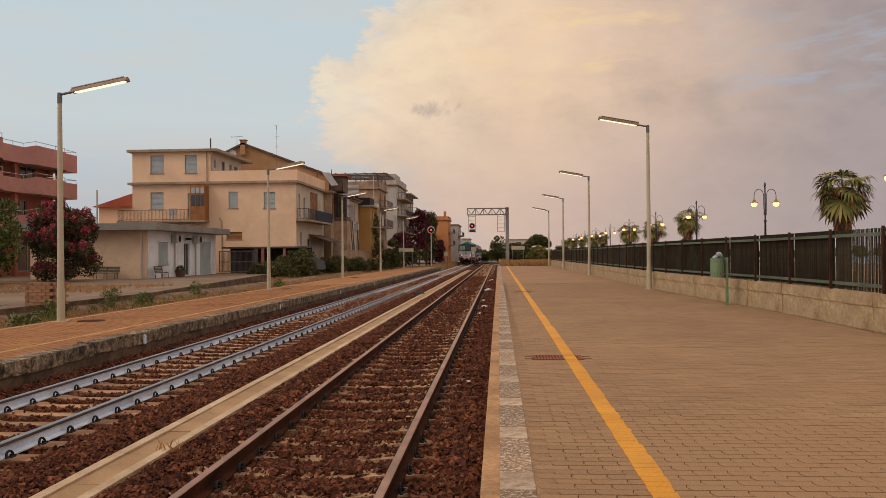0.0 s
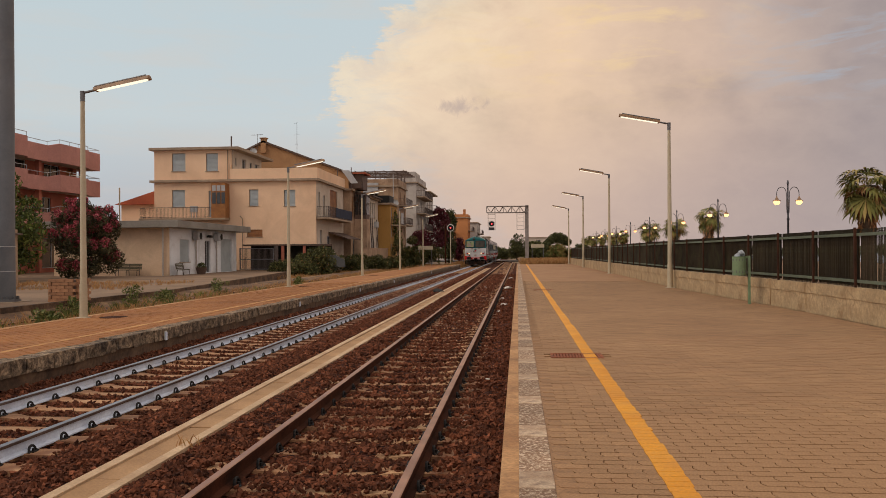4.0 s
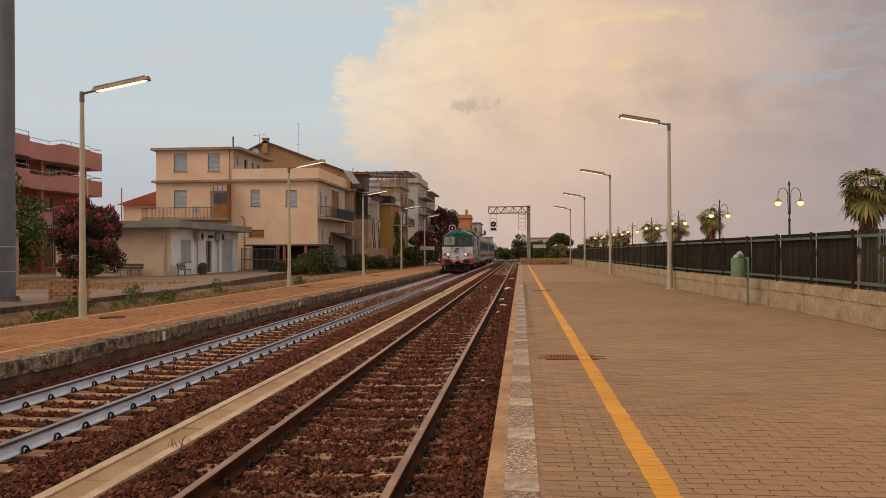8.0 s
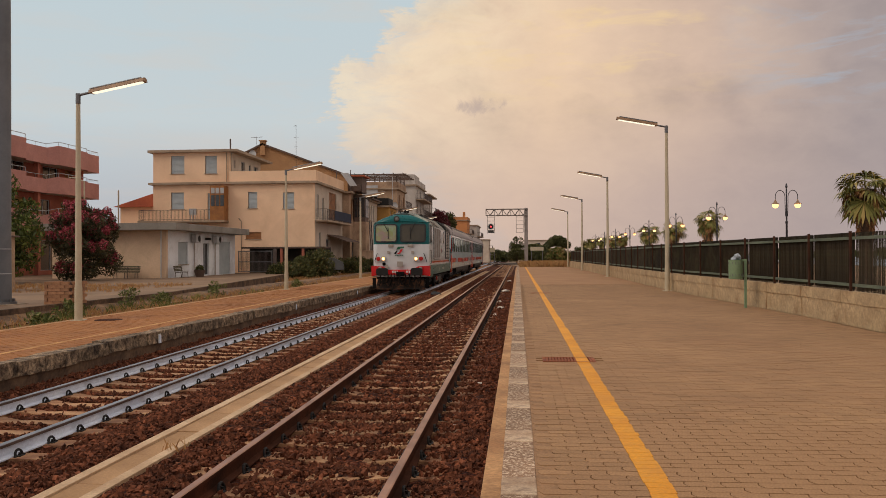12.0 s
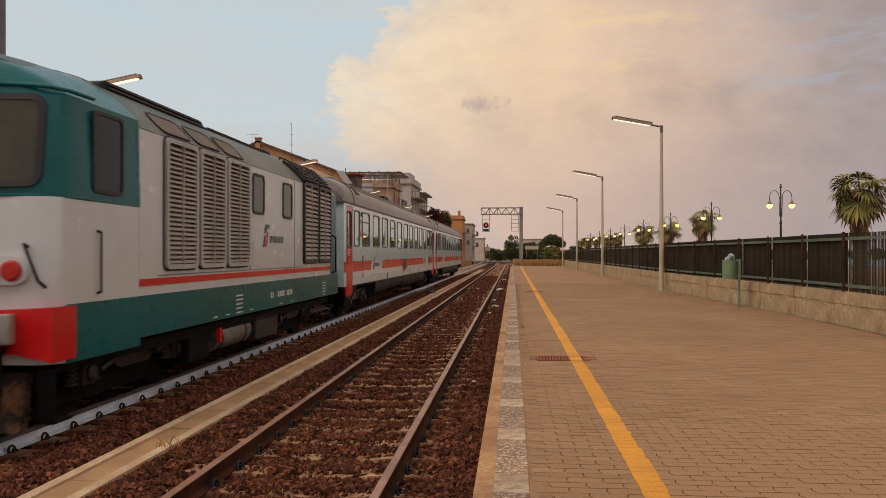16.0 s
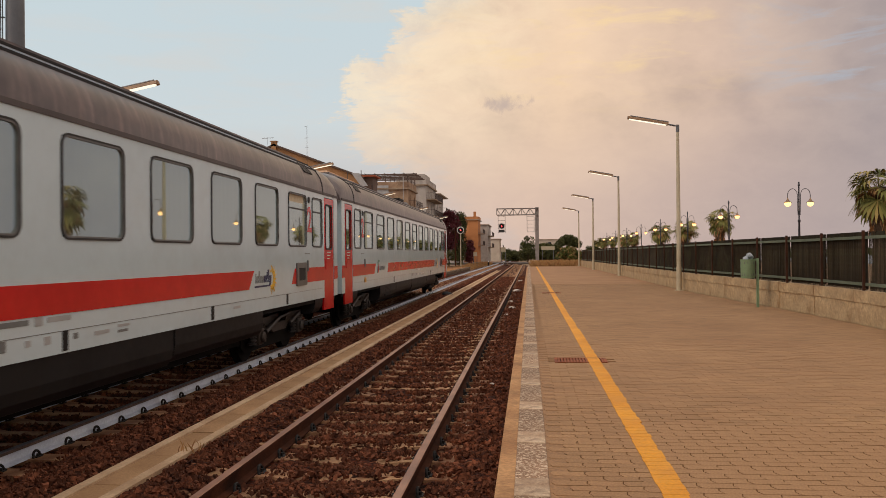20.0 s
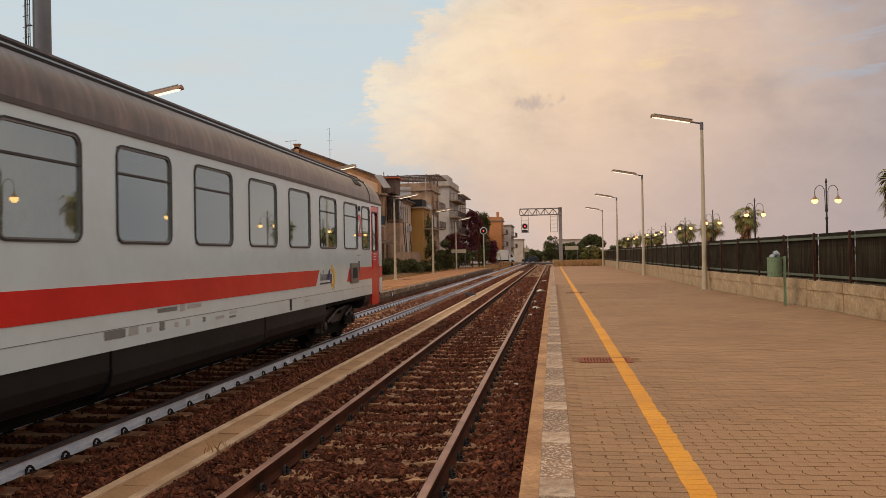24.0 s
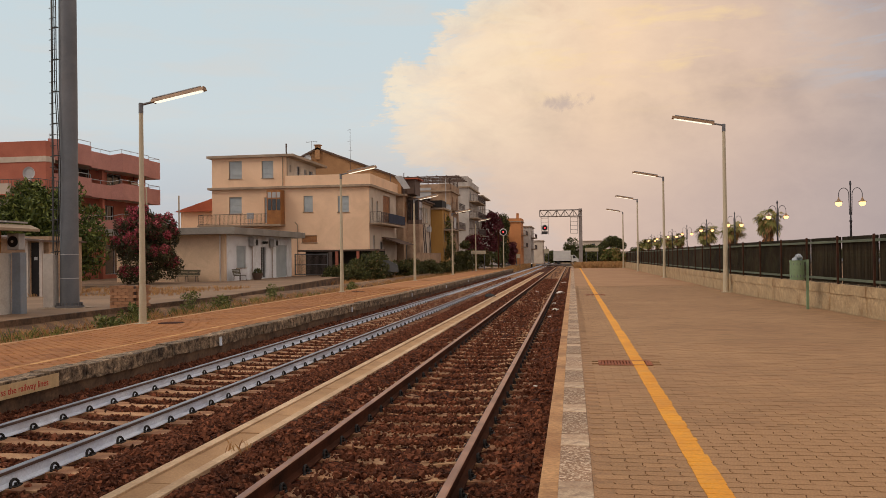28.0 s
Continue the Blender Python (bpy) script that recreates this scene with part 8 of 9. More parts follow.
def gable_house():
    t = thing("house", "ochre house end with a long sloping gable roof", "house", (0, 94, 0))
    bm = bmn()
    prism(bm, [(-33.5, -0.8), (-33.5, 12.6), (-29.6, 14.4), (-19.6, 10.6), (-19.6, -0.8)], "y", 0, 9)
    part("gable_wall", bm, M_OCHRE, t)
    bm = bmn()
    prism(bm, [(-33.9, 12.6), (-29.6, 14.62), (-19.0, 10.6), (-19.0, 10.4), (-29.6, 14.4), (-33.9, 12.4)], "y", -0.3, 9.3)
    part("roof", bm, M_BROWN, t, "brown roof sheets")
    bm = bmn()
    box(bm, -29.9, -29.3, -0.3, 0.3, 13.2, 14.85)
    box(bm, -30.0, -29.2, -0.4, 0.4, 14.85, 14.95)
    part("chimney", bm, M_OCHRE, t)
    bm = bmn()
    lathe(bm, [(0.05, 0.0), (0.42, -0.12), (0.45, -0.18), (0.3, -0.1)], (-30.7, -0.4, 13.3), 18, "y")
    part("satellite_dish", bm, M_AWN, t, "white satellite dish")
    bm = bmn()
    rod(bm, (-25.6, -0.2, 11.4), (-25.6, -0.2, 16.6), 0.022, seg=6)
    rod(bm, (-25.9, -0.2, 16.5), (-25.55, -0.2, 16.62), 0.016, seg=5)
    for zz, w in ((15.2, 0.3), (14.1, 0.22)):
        rod(bm, (-25.6 - w, -0.2, zz), (-25.6 + w, -0.2, zz + 0.03), 0.012, seg=5)
    part("aerial", bm, M_IRON, t)
    bm = bmn()
    rod(bm, (-30.3, -0.2, 13.4), (-30.3, -0.2, 15.4), 0.022, seg=6)
    rod(bm, (-31.0, -0.2, 15.25), (-29.6, -0.2, 15.35), 0.018, seg=5)
    for x in (-30.9, -30.6, -30.0, -29.8):
        rod(bm, (x, -0.45, 15.3), (x, 0.1, 15.3), 0.012, seg=5)
    part("aerial", bm, M_IRON, t)


gable_house()


def row_house(name_label, x, y0, y1, z1, storeys, material, side_ops=None, front=True, balconies=(), roof_over=0.3, depth=12, base=-0.8, parapet=0.0, bal_mat=None):
    """A house of the row: it faces the track on +x and shows its end wall towards -y."""
    t = thing("house", name_label, "house", (0, y0, 0), group="houses along the line")
    L = y1 - y0
    ops = []
    sh = (z1 - 0.6) / storeys
    if side_ops is None:
        n = max(2, int(L / 3.6))
        side_ops = []
        rnd = random.Random(int(y0 * 10))
        for s in range(storeys):
            for i in range(n):
                a = (i + 0.5) * L / n
                tall = rnd.random() < 0.5
                side_ops.append((a - 0.55, a + 0.55, s * sh + (0.4 if tall else 1.2), s * sh + 2.6, rnd.choice(["shutter", "glass", "dark", "wood"])))
    facade(t, (x, 0.3, 0), 90, L - 0.3, base, z1, side_ops, material)
    facade(t, (x - depth, 0, 0), 0, depth, base, z1, [(depth - 4.0, depth - 2.9, z1 - 2.4, z1 - 0.9, "glass")] if front else [], material)
    slab(t, x - depth, x - 0.3, L - 0.3, L, base, z1, material, "wall")
    slab(t, x - depth, x - depth + 0.3, 0.3, L - 0.3, base, z1, material, "wall")
    slab(t, x - depth - roof_over, x + roof_over, -roof_over, L + roof_over, z1, z1 + 0.22, name="roof")
    if parapet:
        for a, b, c, d in ((x - depth, x, -0.1, 0.1), (x - 0.1, x + 0.1, 0.1, L)):
            slab(t, a, b, c, d, z1 + 0.22, z1 + 0.22 + parapet, material, "parapet")
    for z, a, b, d in balconies:
        slab(t, x, x + d, a, b, z - 0.16, z, name="balcony_floor")
        if bal_mat:
            slab(t, x + d - 0.08, x + d, a, b, z, z + 0.95, bal_mat, "balcony_front")
            slab(t, x, x + d - 0.08, a, a + 0.08, z, z + 0.95, bal_mat, "balcony_front")
        else:
            railing(t, [(x + 0.05, a + 0.05), (x + d - 0.05, a + 0.05), (x + d - 0.05, b - 0.05)], z, 1.0, 0.2)
    return t


h2 = row_house("tan annexe with a dark glazed veranda", -19.2, 93.2, 97.5, 8.6, 3, M_TAN, side_ops=[(0.5, 1.6, 5.6, 8.0, "wood"), (1.0, 2.0, 1.0, 3.2, "dark")], front=False)
slab(h2, -19.2, -17.7, 1.9, 4.2, -0.8, 5.4, M_TAN, "projecting_wall")
slab(h2, -19.1, -17.75, 1.9, 4.15, 5.4, 8.5, M_BROWN, "glazed_veranda")
for i in range(3):
    slab(h2, -17.76, -17.71, 2.05 + 0.7 * i, 2.6 + 0.7 * i, 5.9, 8.2, M_DARKGL, "veranda_pane")
    slab(h2, -19.0 + 0.42 * i, -18.68 + 0.42 * i, 1.86, 1.91, 5.9, 8.2, M_DARKGL, "veranda_pane")
slab(h2, -24, -18.0, 1.2, 4.2, 8.8, 10.6, M_BROWN, "rooftop_shed")
slab(h2, -24.2, -17.6, 0.9, 4.4, 10.6, 10.75, M_TILE, "shed_roof")
bm = bmn()
prism(bm, [(-20.1, 10.9), (-19.2, 10.85), (-18.2, 9.4), (-19.0, 9.35)], "y", -0.6, -0.54)
part("awning", bm, M_AWN, h2, "tilted pale awning")
for x in (-20.6, -19.0):
    slab(h2, x - 0.04, x + 0.04, -0.5, -0.4, 8.8, 11.2, M_IRON, "awning_post")
bm = bmn()
box(bm, -18.9, -18.1, 0.9, 1.3, 8.9, 9.7, 0.03)
part("air_conditioner", bm, M_BROWN, h2)
h3 = row_house("white-walled house with a veranda and hanging pipes", -17.9, 97.7, 104.2, 8.0, 3, M_PEACH2, side_ops=[(0.5, 1.3, 5.7, 7.6, "glass"), (1.8, 2.6, 5.7, 7.6, "glass"), (3.1, 3.9, 5.7, 7.6, "shutter"), (2.0, 2.8, 2.0, 3.4, "dark"), (4.6, 5.3, 1.8, 3.4, "dark")], front=False)
slab(h3, -18.2, -17.3, -0.4, 6.6, 8.2, 8.35, M_BROWN, "eave")
slab(h3, -17.9, -17.45, 3.4, 4.4, 4.6, 5.3, M_AWN, "air_conditioner")
for y in (0.4, 1.6, 4.8):
    bm = bmn()
    pipe(bm, [(-17.8, y, 5.6), (-17.75, y + 0.2, 3.6), (-17.78, y + 0.9, 2.6), (-17.8, y + 0.9, -0.5)], 0.06)
    part("drainpipe", bm, M_IRON, h3)
h4 = row_house("golden yellow house with a dark roof shed", -16.4, 104.4, 110.5, 7.6, 3, M_YELREN, front=False, depth=7)
slab(h4, -19, -16.5, 0.4, 4.0, 7.8, 8.8, M_BLACK, "rooftop_shed")
slab(h4, -16.4, -15.0, 0.6, 5.5, 4.9, 5.05, M_SLABC, "balcony_floor")
railing(h4, [(-16.3, 0.7), (-15.1, 0.7), (-15.1, 5.4)], 5.05, 1.0, 0.2)
slab(h4, -15.12, -15.08, 1.2, 3.2, 5.2, 6.6, M_AWN, "hanging_laundry")
h5 = row_house("tan apartment house with a rooftop pergola", -17.4, 118.3, 127, 11.0, 4, M_TAN, balconies=((5.6, 1, 8, 1.2), (8.4, 1, 8, 1.2)), depth=11, parapet=0.9)
for x in (-27.5, -24, -20.7, -17.5):
    for y in (0.4, 4.5, 8.4):
        slab(h5, x - 0.08, x + 0.08, y - 0.08, y + 0.08, 11.2, 13.1, M_BROWN, "pergola_post")
for y in (0.0, 2.2, 4.4, 6.6, 8.8):
    slab(h5, -28.2, -16.0, y - 0.06, y + 0.06, 13.1, 13.28, M_BROWN, "pergola_beam")
for i in range(9):
    slab(h5, -27.9 + 1.42 * i, -27.82 + 1.42 * i, -0.5, 9.2, 13.28, 13.36, M_BROWN, "pergola_batten")
railing(h5, [(-28.3, 0.1), (-17.4, 0.1), (-17.4, 8.6)], 11.9, 0.7, 0.4)
slab(h5, -22.6, -20.2, -0.2, 2.0, 10.0, 11.6, M_AWN, "water_tank")
bm = bmn()
rod(bm, (-18.0, -0.3, 5), (-18.0, -0.3, 12.8), 0.06, seg=6)
lathe(bm, [(0.05, 0.0), (0.5, -0.14), (0.52, -0.2), (0.35, -0.1)], (-17.7, -0.4, 8.6), 16, "y")
part("satellite_dish", bm, M_AWN, h5)
h6 = row_house("pale grey apartment house with long balconies", -16.9, 136, 150, 13.0, 5, M_GREYREN, balconies=((5.2, 0.3, 13, 1.5), (8.0, 0.3, 13, 1.5), (10.8, 0.3, 13, 1.5)), parapet=1.0, depth=5)
slab(h6, -21.5, -17.2, 1, 8, 13.2, 15.0, M_GREYREN, "rooftop_box")
h7 = row_house("grey apartment house with deep balconies and a roof overhang", -17.0, 152, 164, 12.6, 4, M_GREYREN, balconies=((6.0, 0.5, 10, 1.8), (9.2, 0.5, 10, 1.8)), roof_over=0.9, depth=6)
h8 = row_house("orange house with a flat roof beyond the crossing", -12.5, 205, 215, 10.0, 3, M_ORANGE, balconies=((3.8, 0.5, 10, 1.2), (6.8, 0.5, 10, 1.2)), depth=5, parapet=0.7)
slab(h8, -13.7, -13.1, 1, 2, 10.2, 12.2, M_ORANGE, "chimney")
h9 = row_house("grey-white low house with laundry balconies", -16.0, 201.5, 212, 6.6, 2, M_GREYREN, balconies=((3.2, 0.5, 8, 1.2),), depth=4)
h10 = row_house("pale pink house with a tiled roof beyond the crossing", -9.2, 262, 275, 6.2, 2, M_PEACH2, depth=4, balconies=((3.4, 1, 10, 1.1),))
h11 = row_house("grey house with balconies far beyond the crossing", -10.8, 218, 236, 9.2, 3, M_GREYREN, balconies=((3.4, 1, 14, 1.2), (6.4, 1, 14, 1.2)), depth=7)
h12 = row_house("long low far building with a flat roof", 11.5, 320, 332, 6.9, 2, M_PEACH2, depth=9)


def garden_wall():
    bm = bmn()
    box(bm, -16.9, -16.65, 86, 134, -0.8, 1.9)
    box(bm, -17.0, -16.6, 86, 134, 1.9, 2.0)
    setting("garden_wall", bm, M_TAN, "bare tan block garden wall behind the shrubs", "wall")


garden_wall()


def left_neighbour():
    t = thing("house", "low cream house with a terracotta tiled roof", "house", (0, 92, 0))
    facade(t, (-46, 0, 0), 0, 9.2, -0.8, 7.3, [(5.5, 6.6, 4.6, 6.2, "shutter")], M_PEACH)
    slab(t, -46, -36.8, 0.3, 10, -0.8, 7.3, M_PEACH, "wall")
    bm = bmn()
    prism(bm, [(-46.6, 7.2), (-37.0, 10.2), (-36.6, 10.2), (-36.6, 7.2)], "y", -0.5, 10.4)
    part("roof", bm, M_TILE, t, "terracotta tiled roof")
    bm = bmn()
    rod(bm, (-42.2, -8, -0.5), (-42.2, -8, 8.5), 0.08, seg=8)
    part("yard_pole", bm, M_POST, t)


left_neighbour()


def pink_apartments():
    t = thing("apartment_building", "dusky pink apartment building with wavy long balconies", "apartment building", (-42.2, 80.2, 0), 90)
    # local x runs along the front, which ends at 0; the wall stands behind the balconies
    wl, wr, wy = -18.3, -1.7, 1.7
    facade(t, (wl, wy, 0), 0, wr - wl, -0.8, 10.2, [(x - wl, x - wl + w, z, z + h, k) for x, w, z, h, k in ((-17.6, 2.2, 8.3, 1.7, "glass"), (-13.4, 3.2, 8.2, 1.75, "glass"), (-7.4, 2.6, 8.3, 1.6, "glass"), (-3.6, 1.2, 7.7, 2.2, "wood"), (-17.4, 2.4, 4.6, 2.2, "wood"), (-12.6, 2.4, 4.6, 2.2, "wood"), (-8.2, 2.0, 4.6, 2.2, "dark"), (-4.4, 1.8, 4.6, 2.2, "wood"), (-16, 5, 0.2, 2.8, "dark"), (-8, 4, 0.2, 2.8, "dark"))], M_BRICKRED, label="brick-red wall")
    slab(t, wr - 0.3, wr, wy + 0.3, 12, -0.8, 10.2, M_BRICKRED, "wall")
    slab(t, wl, wr - 0.3, 11.7, 12, -0.8, 10.2, M_BRICKRED, "wall")
    for z, ph in ((10.15, 1.5), (7.5, 1.3), (4.3, 1.25)):
        pts = [(-18.2, 0.2), (-17.4, -0.35), (-13.2, -0.35), (-12.2, 0.3), (-9.0, 0.3), (-8.0, -0.3), (-3.0, -0.3), (-2.2, 0.15), (0.0, 0.15)]
        bm = bmn()
        n = len(pts)
        outer = pts + [(0.0, 9.0)]
        inner = [(x, y + 0.22) for x, y in pts[:-1]] + [(-0.22, 0.37), (-0.22, 9.0)]
        top = [z + ph - (0.28 if -12.5 < x < -8.5 else 0.0) for x, y in outer]
        loft(bm, [[(x0, y0, z - 0.25), (x0, y0, tz), (x1, y1, tz), (x1, y1, z - 0.25)] for (x0, y0), (x1, y1), tz in zip(outer, inner, top)])
        part("balcony_front", bm, M_PINKREN, t, "dusky pink balcony parapet")
        bm = bmn()
        prism(bm, [(x, y + 0.1) for x, y in pts[:-1]] + [(-0.12, 0.3), (-0.12, 9.0), (wr, 9.0), (wr, wy), (-18.2, wy)], "z", z - 0.2, z)
        part("balcony_floor", bm, M_PEACH2, t)
        bm = bmn()
        rr = [(x, y + 0.1, tz + 0.36) for (x, y), tz in zip(outer, top)]
        pipe(bm, rr, 0.03, 6)
        for (x0, y0, z0), (x1, y1, z1) in zip(rr, rr[1:]):
            m = max(1, int(math.hypot(x1 - x0, y1 - y0) / 1.4))
            for i in range(m):
                k = i / m
                rod(bm, (x0 + (x1 - x0) * k, y0 + (y1 - y0) * k, z0 - 0.4), (x0 + (x1 - x0) * k, y0 + (y1 - y0) * k, z0 + (z1 - z0) * k), 0.02, seg=5)
        part("railing", bm, M_AWN, t, "thin pale railing")
    slab(t, -18.25, -0.25, 0.5, 12, 10.0, 10.2, M_PEACH2, "roof")
    for x in (-15.0, -9.6, -2.2):
        slab(t, x - 0.2, x + 0.2, 0.7, 1.1, -0.8, 10.1, M_BRICKRED, "pillar")
    # plain brick-red wing with a pale band
    slab(t, -19.4, -18.3, -0.2, 20, -0.8, 9.6, M_BRICKRED, "plain_wing")
    slab(t, -19.45, -18.28, -0.25, 20, 9.6, 10.05, M_PEACH2, "wing_band")
    slab(t, -19.4, -18.3, -0.2, 20, 10.05, 11.3, M_BRICKRED, "wing_parapet")
    pole = thing("street_lamp", "slim pale street lamp beside the houses", "street lamp", (-36.4, 66.5, -0.2))
    bm = bmn()
    rod(bm, (0, 0, 0), (0, 0, 8.0), 0.08, 0.06, 8)
    pipe(bm, [(0, 0, 8.0), (-0.8, 0, 8.3), (-1.3, 0, 8.35)], 0.045)
    part("pole", bm, M_POST, pole)


pink_apartments()


def terrace_house():
    t = thing("house", "cream house with a roof terrace railing and satellite dish", "house", (0, 51.5, 0))
    facade(t, (-41.5, 0, 0), 0, 5.6, -0.2, 5.93, [(2.6, 3.6, 3.3, 4.75, "glass")], M_PEACH2)
    slab(t, -36.2, -35.9, 0.3, 3.5, -0.2, 5.93, M_PEACH2, "wall")
    bm = bmn()
    prism(bm, [(-41.5, 5.93), (-35.6, 5.93), (-35.6, 6.13), (-41.5, 6.13)], "y", -0.6, 3.7)
    part("eave", bm, M_TILE, t, "terracotta eave")
    slab(t, -41.5, -38.2, -0.3, 0.0, 6.13, 6.9, M_PEACH2, "parapet")
    railing(t, [(-41.5, -0.2), (-36.0, -0.2), (-36.0, 3.4)], 6.13, 1.05, 0.2)
    bm = bmn()
    lathe(bm, [(0.05, 0.0), (0.45, -0.13), (0.47, -0.18), (0.32, -0.09)], (-37.6, 1.2, 7.7), 18, "y")
    rod(bm, (-37.6, 1.25, 6.1), (-37.6, 1.25, 7.7), 0.04, seg=6)
    part("satellite_dish", bm, M_AWN, t, "white satellite dish")


terrace_house()


# ---- station yard things ----
def cabin():
    t = thing("station_building", "low cream and white station building with a flat roof slab", "building", (0, 60, -0.2))
    M_CREAM = mat("cream_station_render", srgb(224, 196, 166), srgb(208, 178, 148), 0.9, scale=0.3, fine=10, grain=0.08, bump=0.1, stain=srgb(150, 126, 102), stain_amt=0.25)
    M_CWHITE = mat("white_station_render", srgb(236, 238, 242), srgb(222, 224, 228), 0.9, scale=0.4, fine=10, grain=0.08, bump=0.1, stain=srgb(140, 128, 116), stain_amt=0.3)
    xr = -26.4
    facade(t, (xr - 9, 0, 0), 0, 9, 0, 3.62, [], M_CREAM, label="cream rendered wall")
    facade(t, (xr, 0.3, 0), 90, 14.9, 0, 3.62, [(1.9, 3.8, 1.0, 2.78, "shutter"), (7.1, 8.35, 0.05, 2.75, "glass"), (10.8, 13.6, 0.02, 2.95, "door")], M_CWHITE, label="white rendered wall")
    slab(t, xr - 9, xr - 0.3, 14.9, 15.2, 0, 3.62, M_CWHITE, "wall")
    bm = bmn()
    box(bm, xr - 9.5, xr + 1.15, -0.8, 15.9, 3.62, 4.15, 0.03)
    part("roof_slab", bm, mat("grey_roof_slab", srgb(150, 144, 136), srgb(130, 124, 116), 0.9, scale=0.4, fine=12, grain=0.12, bump=0.1, stain=srgb(104, 96, 88), stain_amt=0.4), t, "grey concrete roof slab")
    bm = bmn()
    rod(bm, (xr - 0.35, -0.1, 0), (xr - 0.35, -0.1, 3.62), 0.07, seg=8)
    part("drainpipe", bm, M_GREYREN, t)
    for y in (5.2, 9.8):
        bm = bmn()
        rod(bm, (xr + 0.12, y, 0), (xr + 0.12, y, 2.9), 0.06, seg=8)
        part("drainpipe", bm, M_GREYREN, t)
    for y in (4.6, 9.3):
        bm = bmn()
        box(bm, xr + 0.1, xr + 0.5, y, y + 1.0, 2.75, 3.42, 0.03)
        ac = part("air_conditioner", bm, M_AWN, t, "white air-conditioning unit")
        bm = bmn()
        lathe(bm, [(0.26, 0.0), (0.26, 0.02), (0.05, 0.03)], (xr + 0.5, y + 0.65, 3.08), 16, "x")
        part("fan_grille", bm, M_BLACK, ac)
        bm = bmn()
        box(bm, xr + 0.12, xr + 0.48, y - 0.015, y - 0.004, 2.8, 3.38)
        part("side_panel", bm, M_AWN, ac)
    bm = bmn()
    box(bm, xr + 0.1, xr + 0.5, 7.5, 7.9, 3.0, 3.2, 0.03)
    part("security_camera", bm, M_BLACK, t)


cabin()


def bench(x, y, rz, w, label, chairs=False):
    t = thing("bench", label, "bench", (x, y, -0.2), rz, group="station benches")
    for sx in ((-w * 0.42, 0, w * 0.42) if w > 1.6 else (-w * 0.42, w * 0.42)):
        bm = bmn()
        pipe(bm, [(sx, -0.28, 0), (sx, -0.24, 0.42), (sx, 0.2, 0.42), (sx, 0.3, 0.9)], 0.025, 6)
        pipe(bm, [(sx, 0.22, 0), (sx, 0.18, 0.42)], 0.025, 6)
        part("leg", bm, M_IRON, t)
    M_B = mat("olive_bench_slat", srgb(98, 92, 68), srgb(80, 74, 56), 0.6, scale=2, fine=12, grain=0.12, bump=0.1)
    for i in range(4):
        bm = bmn()
        box(bm, -w / 2, w / 2, -0.26 + 0.12 * i, -0.17 + 0.12 * i, 0.43, 0.46)
        part("seat_slat", bm, M_B, t)
    for i in range(4):
        bm = bmn()
        box(bm, -w / 2, w / 2, 0.22 + 0.025 * i, 0.25 + 0.025 * i, 0.5 + 0.11 * i, 0.59 + 0.11 * i)
        part("back_slat", bm, M_B, t)


bench(-29.2, 59.3, 0, 1.95, "olive slatted bench beside a bush")
bench(-25.6, 60.9, 90, 1.5, "olive metal seat by the wall")


def flower_tub():
    t = thing("plant_pot", "brown tub with a dark withered plant", "plant pot", (-25.3, 63.8, -0.2))
    bm = bmn()
    lathe(bm, [(0.3, 0), (0.42, 0.4), (0.45, 0.55), (0.4, 0.55), (0.38, 0.45)], (0, 0, 0), 16)
    part("tub", bm, M_BROWN, t, smooth=True)
    v, f = leaf_cloud(random.Random(9), [(0, 0, 0.62, 0.32)], 260, 0.1)
    part("plant", raw_mesh("plant", v, f, M_LEAFD), M_LEAFD, t)


flower_tub()


def yard_fence():
    t = thing("yard_gate", "dark metal gate beside the station building", "fence", (0, 75.8, -0.2))
    bm = bmn()
    a, b = -26.3, -23.0
    for z in (0.12, 1.05, 2.05):
        box(bm, a, b, -0.03, 0.03, z, z + 0.08)
    box(bm, a, a + 0.08, -0.035, 0.035, 0.1, 2.15)
    box(bm, b - 0.08, b, -0.035, 0.035, 0.1, 2.15)
    part("gate_frame", bm, M_GREYSTEEL, t)
    bm = bmn()
    box(bm, -0.012, 0.012, -0.012, 0.012, 0.12, 2.1)
    bar = mesh_of(bm, M_IRON)
    for i in range(28):
        shared("gate_bar", bar, t, (a + 0.1 + (b - a - 0.2) * i / 27, 0, 0))
    bm = bmn()
    box(bm, -22.9, -22.6, -0.12, 0.12, 0, 2.3)
    part("gate_post", bm, M_IRON, t)
    s = thing("lean_to_shed", "dark open lean-to shed in the yard", "shed", (0, 76.6, -0.2))
    bm = bmn()
    box(bm, -26.3, -18.2, 0.0, 2.6, 2.35, 2.5)
    part("roof", bm, M_BROWN, s)
    bm = bmn()
    box(bm, -26.3, -18.2, 2.5, 2.65, 0, 2.35)
    part("back_wall", bm, M_INSIDE, s)
    for x in (-22.4, -20.3, -18.4):
        bm = bmn()
        box(bm, x - 0.12, x + 0.12, 0.05, 0.3, 0, 2.35)
        part("post", bm, M_BRICKRED, s)
    M_PCAR = mat("dusty_grey_car_paint", srgb(96, 96, 96), srgb(78, 78, 80), 0.35, scale=1, fine=10, grain=0.1, bump=0)
    c = thing("parked_car", "dark parked car under shrubs", "car", (-19.6, 73.8, -0.2), 12)
    bm = bmn()
    prism(bm, [(0.0, 0.3), (0.0, 0.75), (0.8, 0.95), (1.4, 1.42), (2.9, 1.45), (3.7, 1.0), (3.8, 0.35)], "y", -0.8, 0.8)
    part("body", bm, M_PCAR, c)


yard_fence()


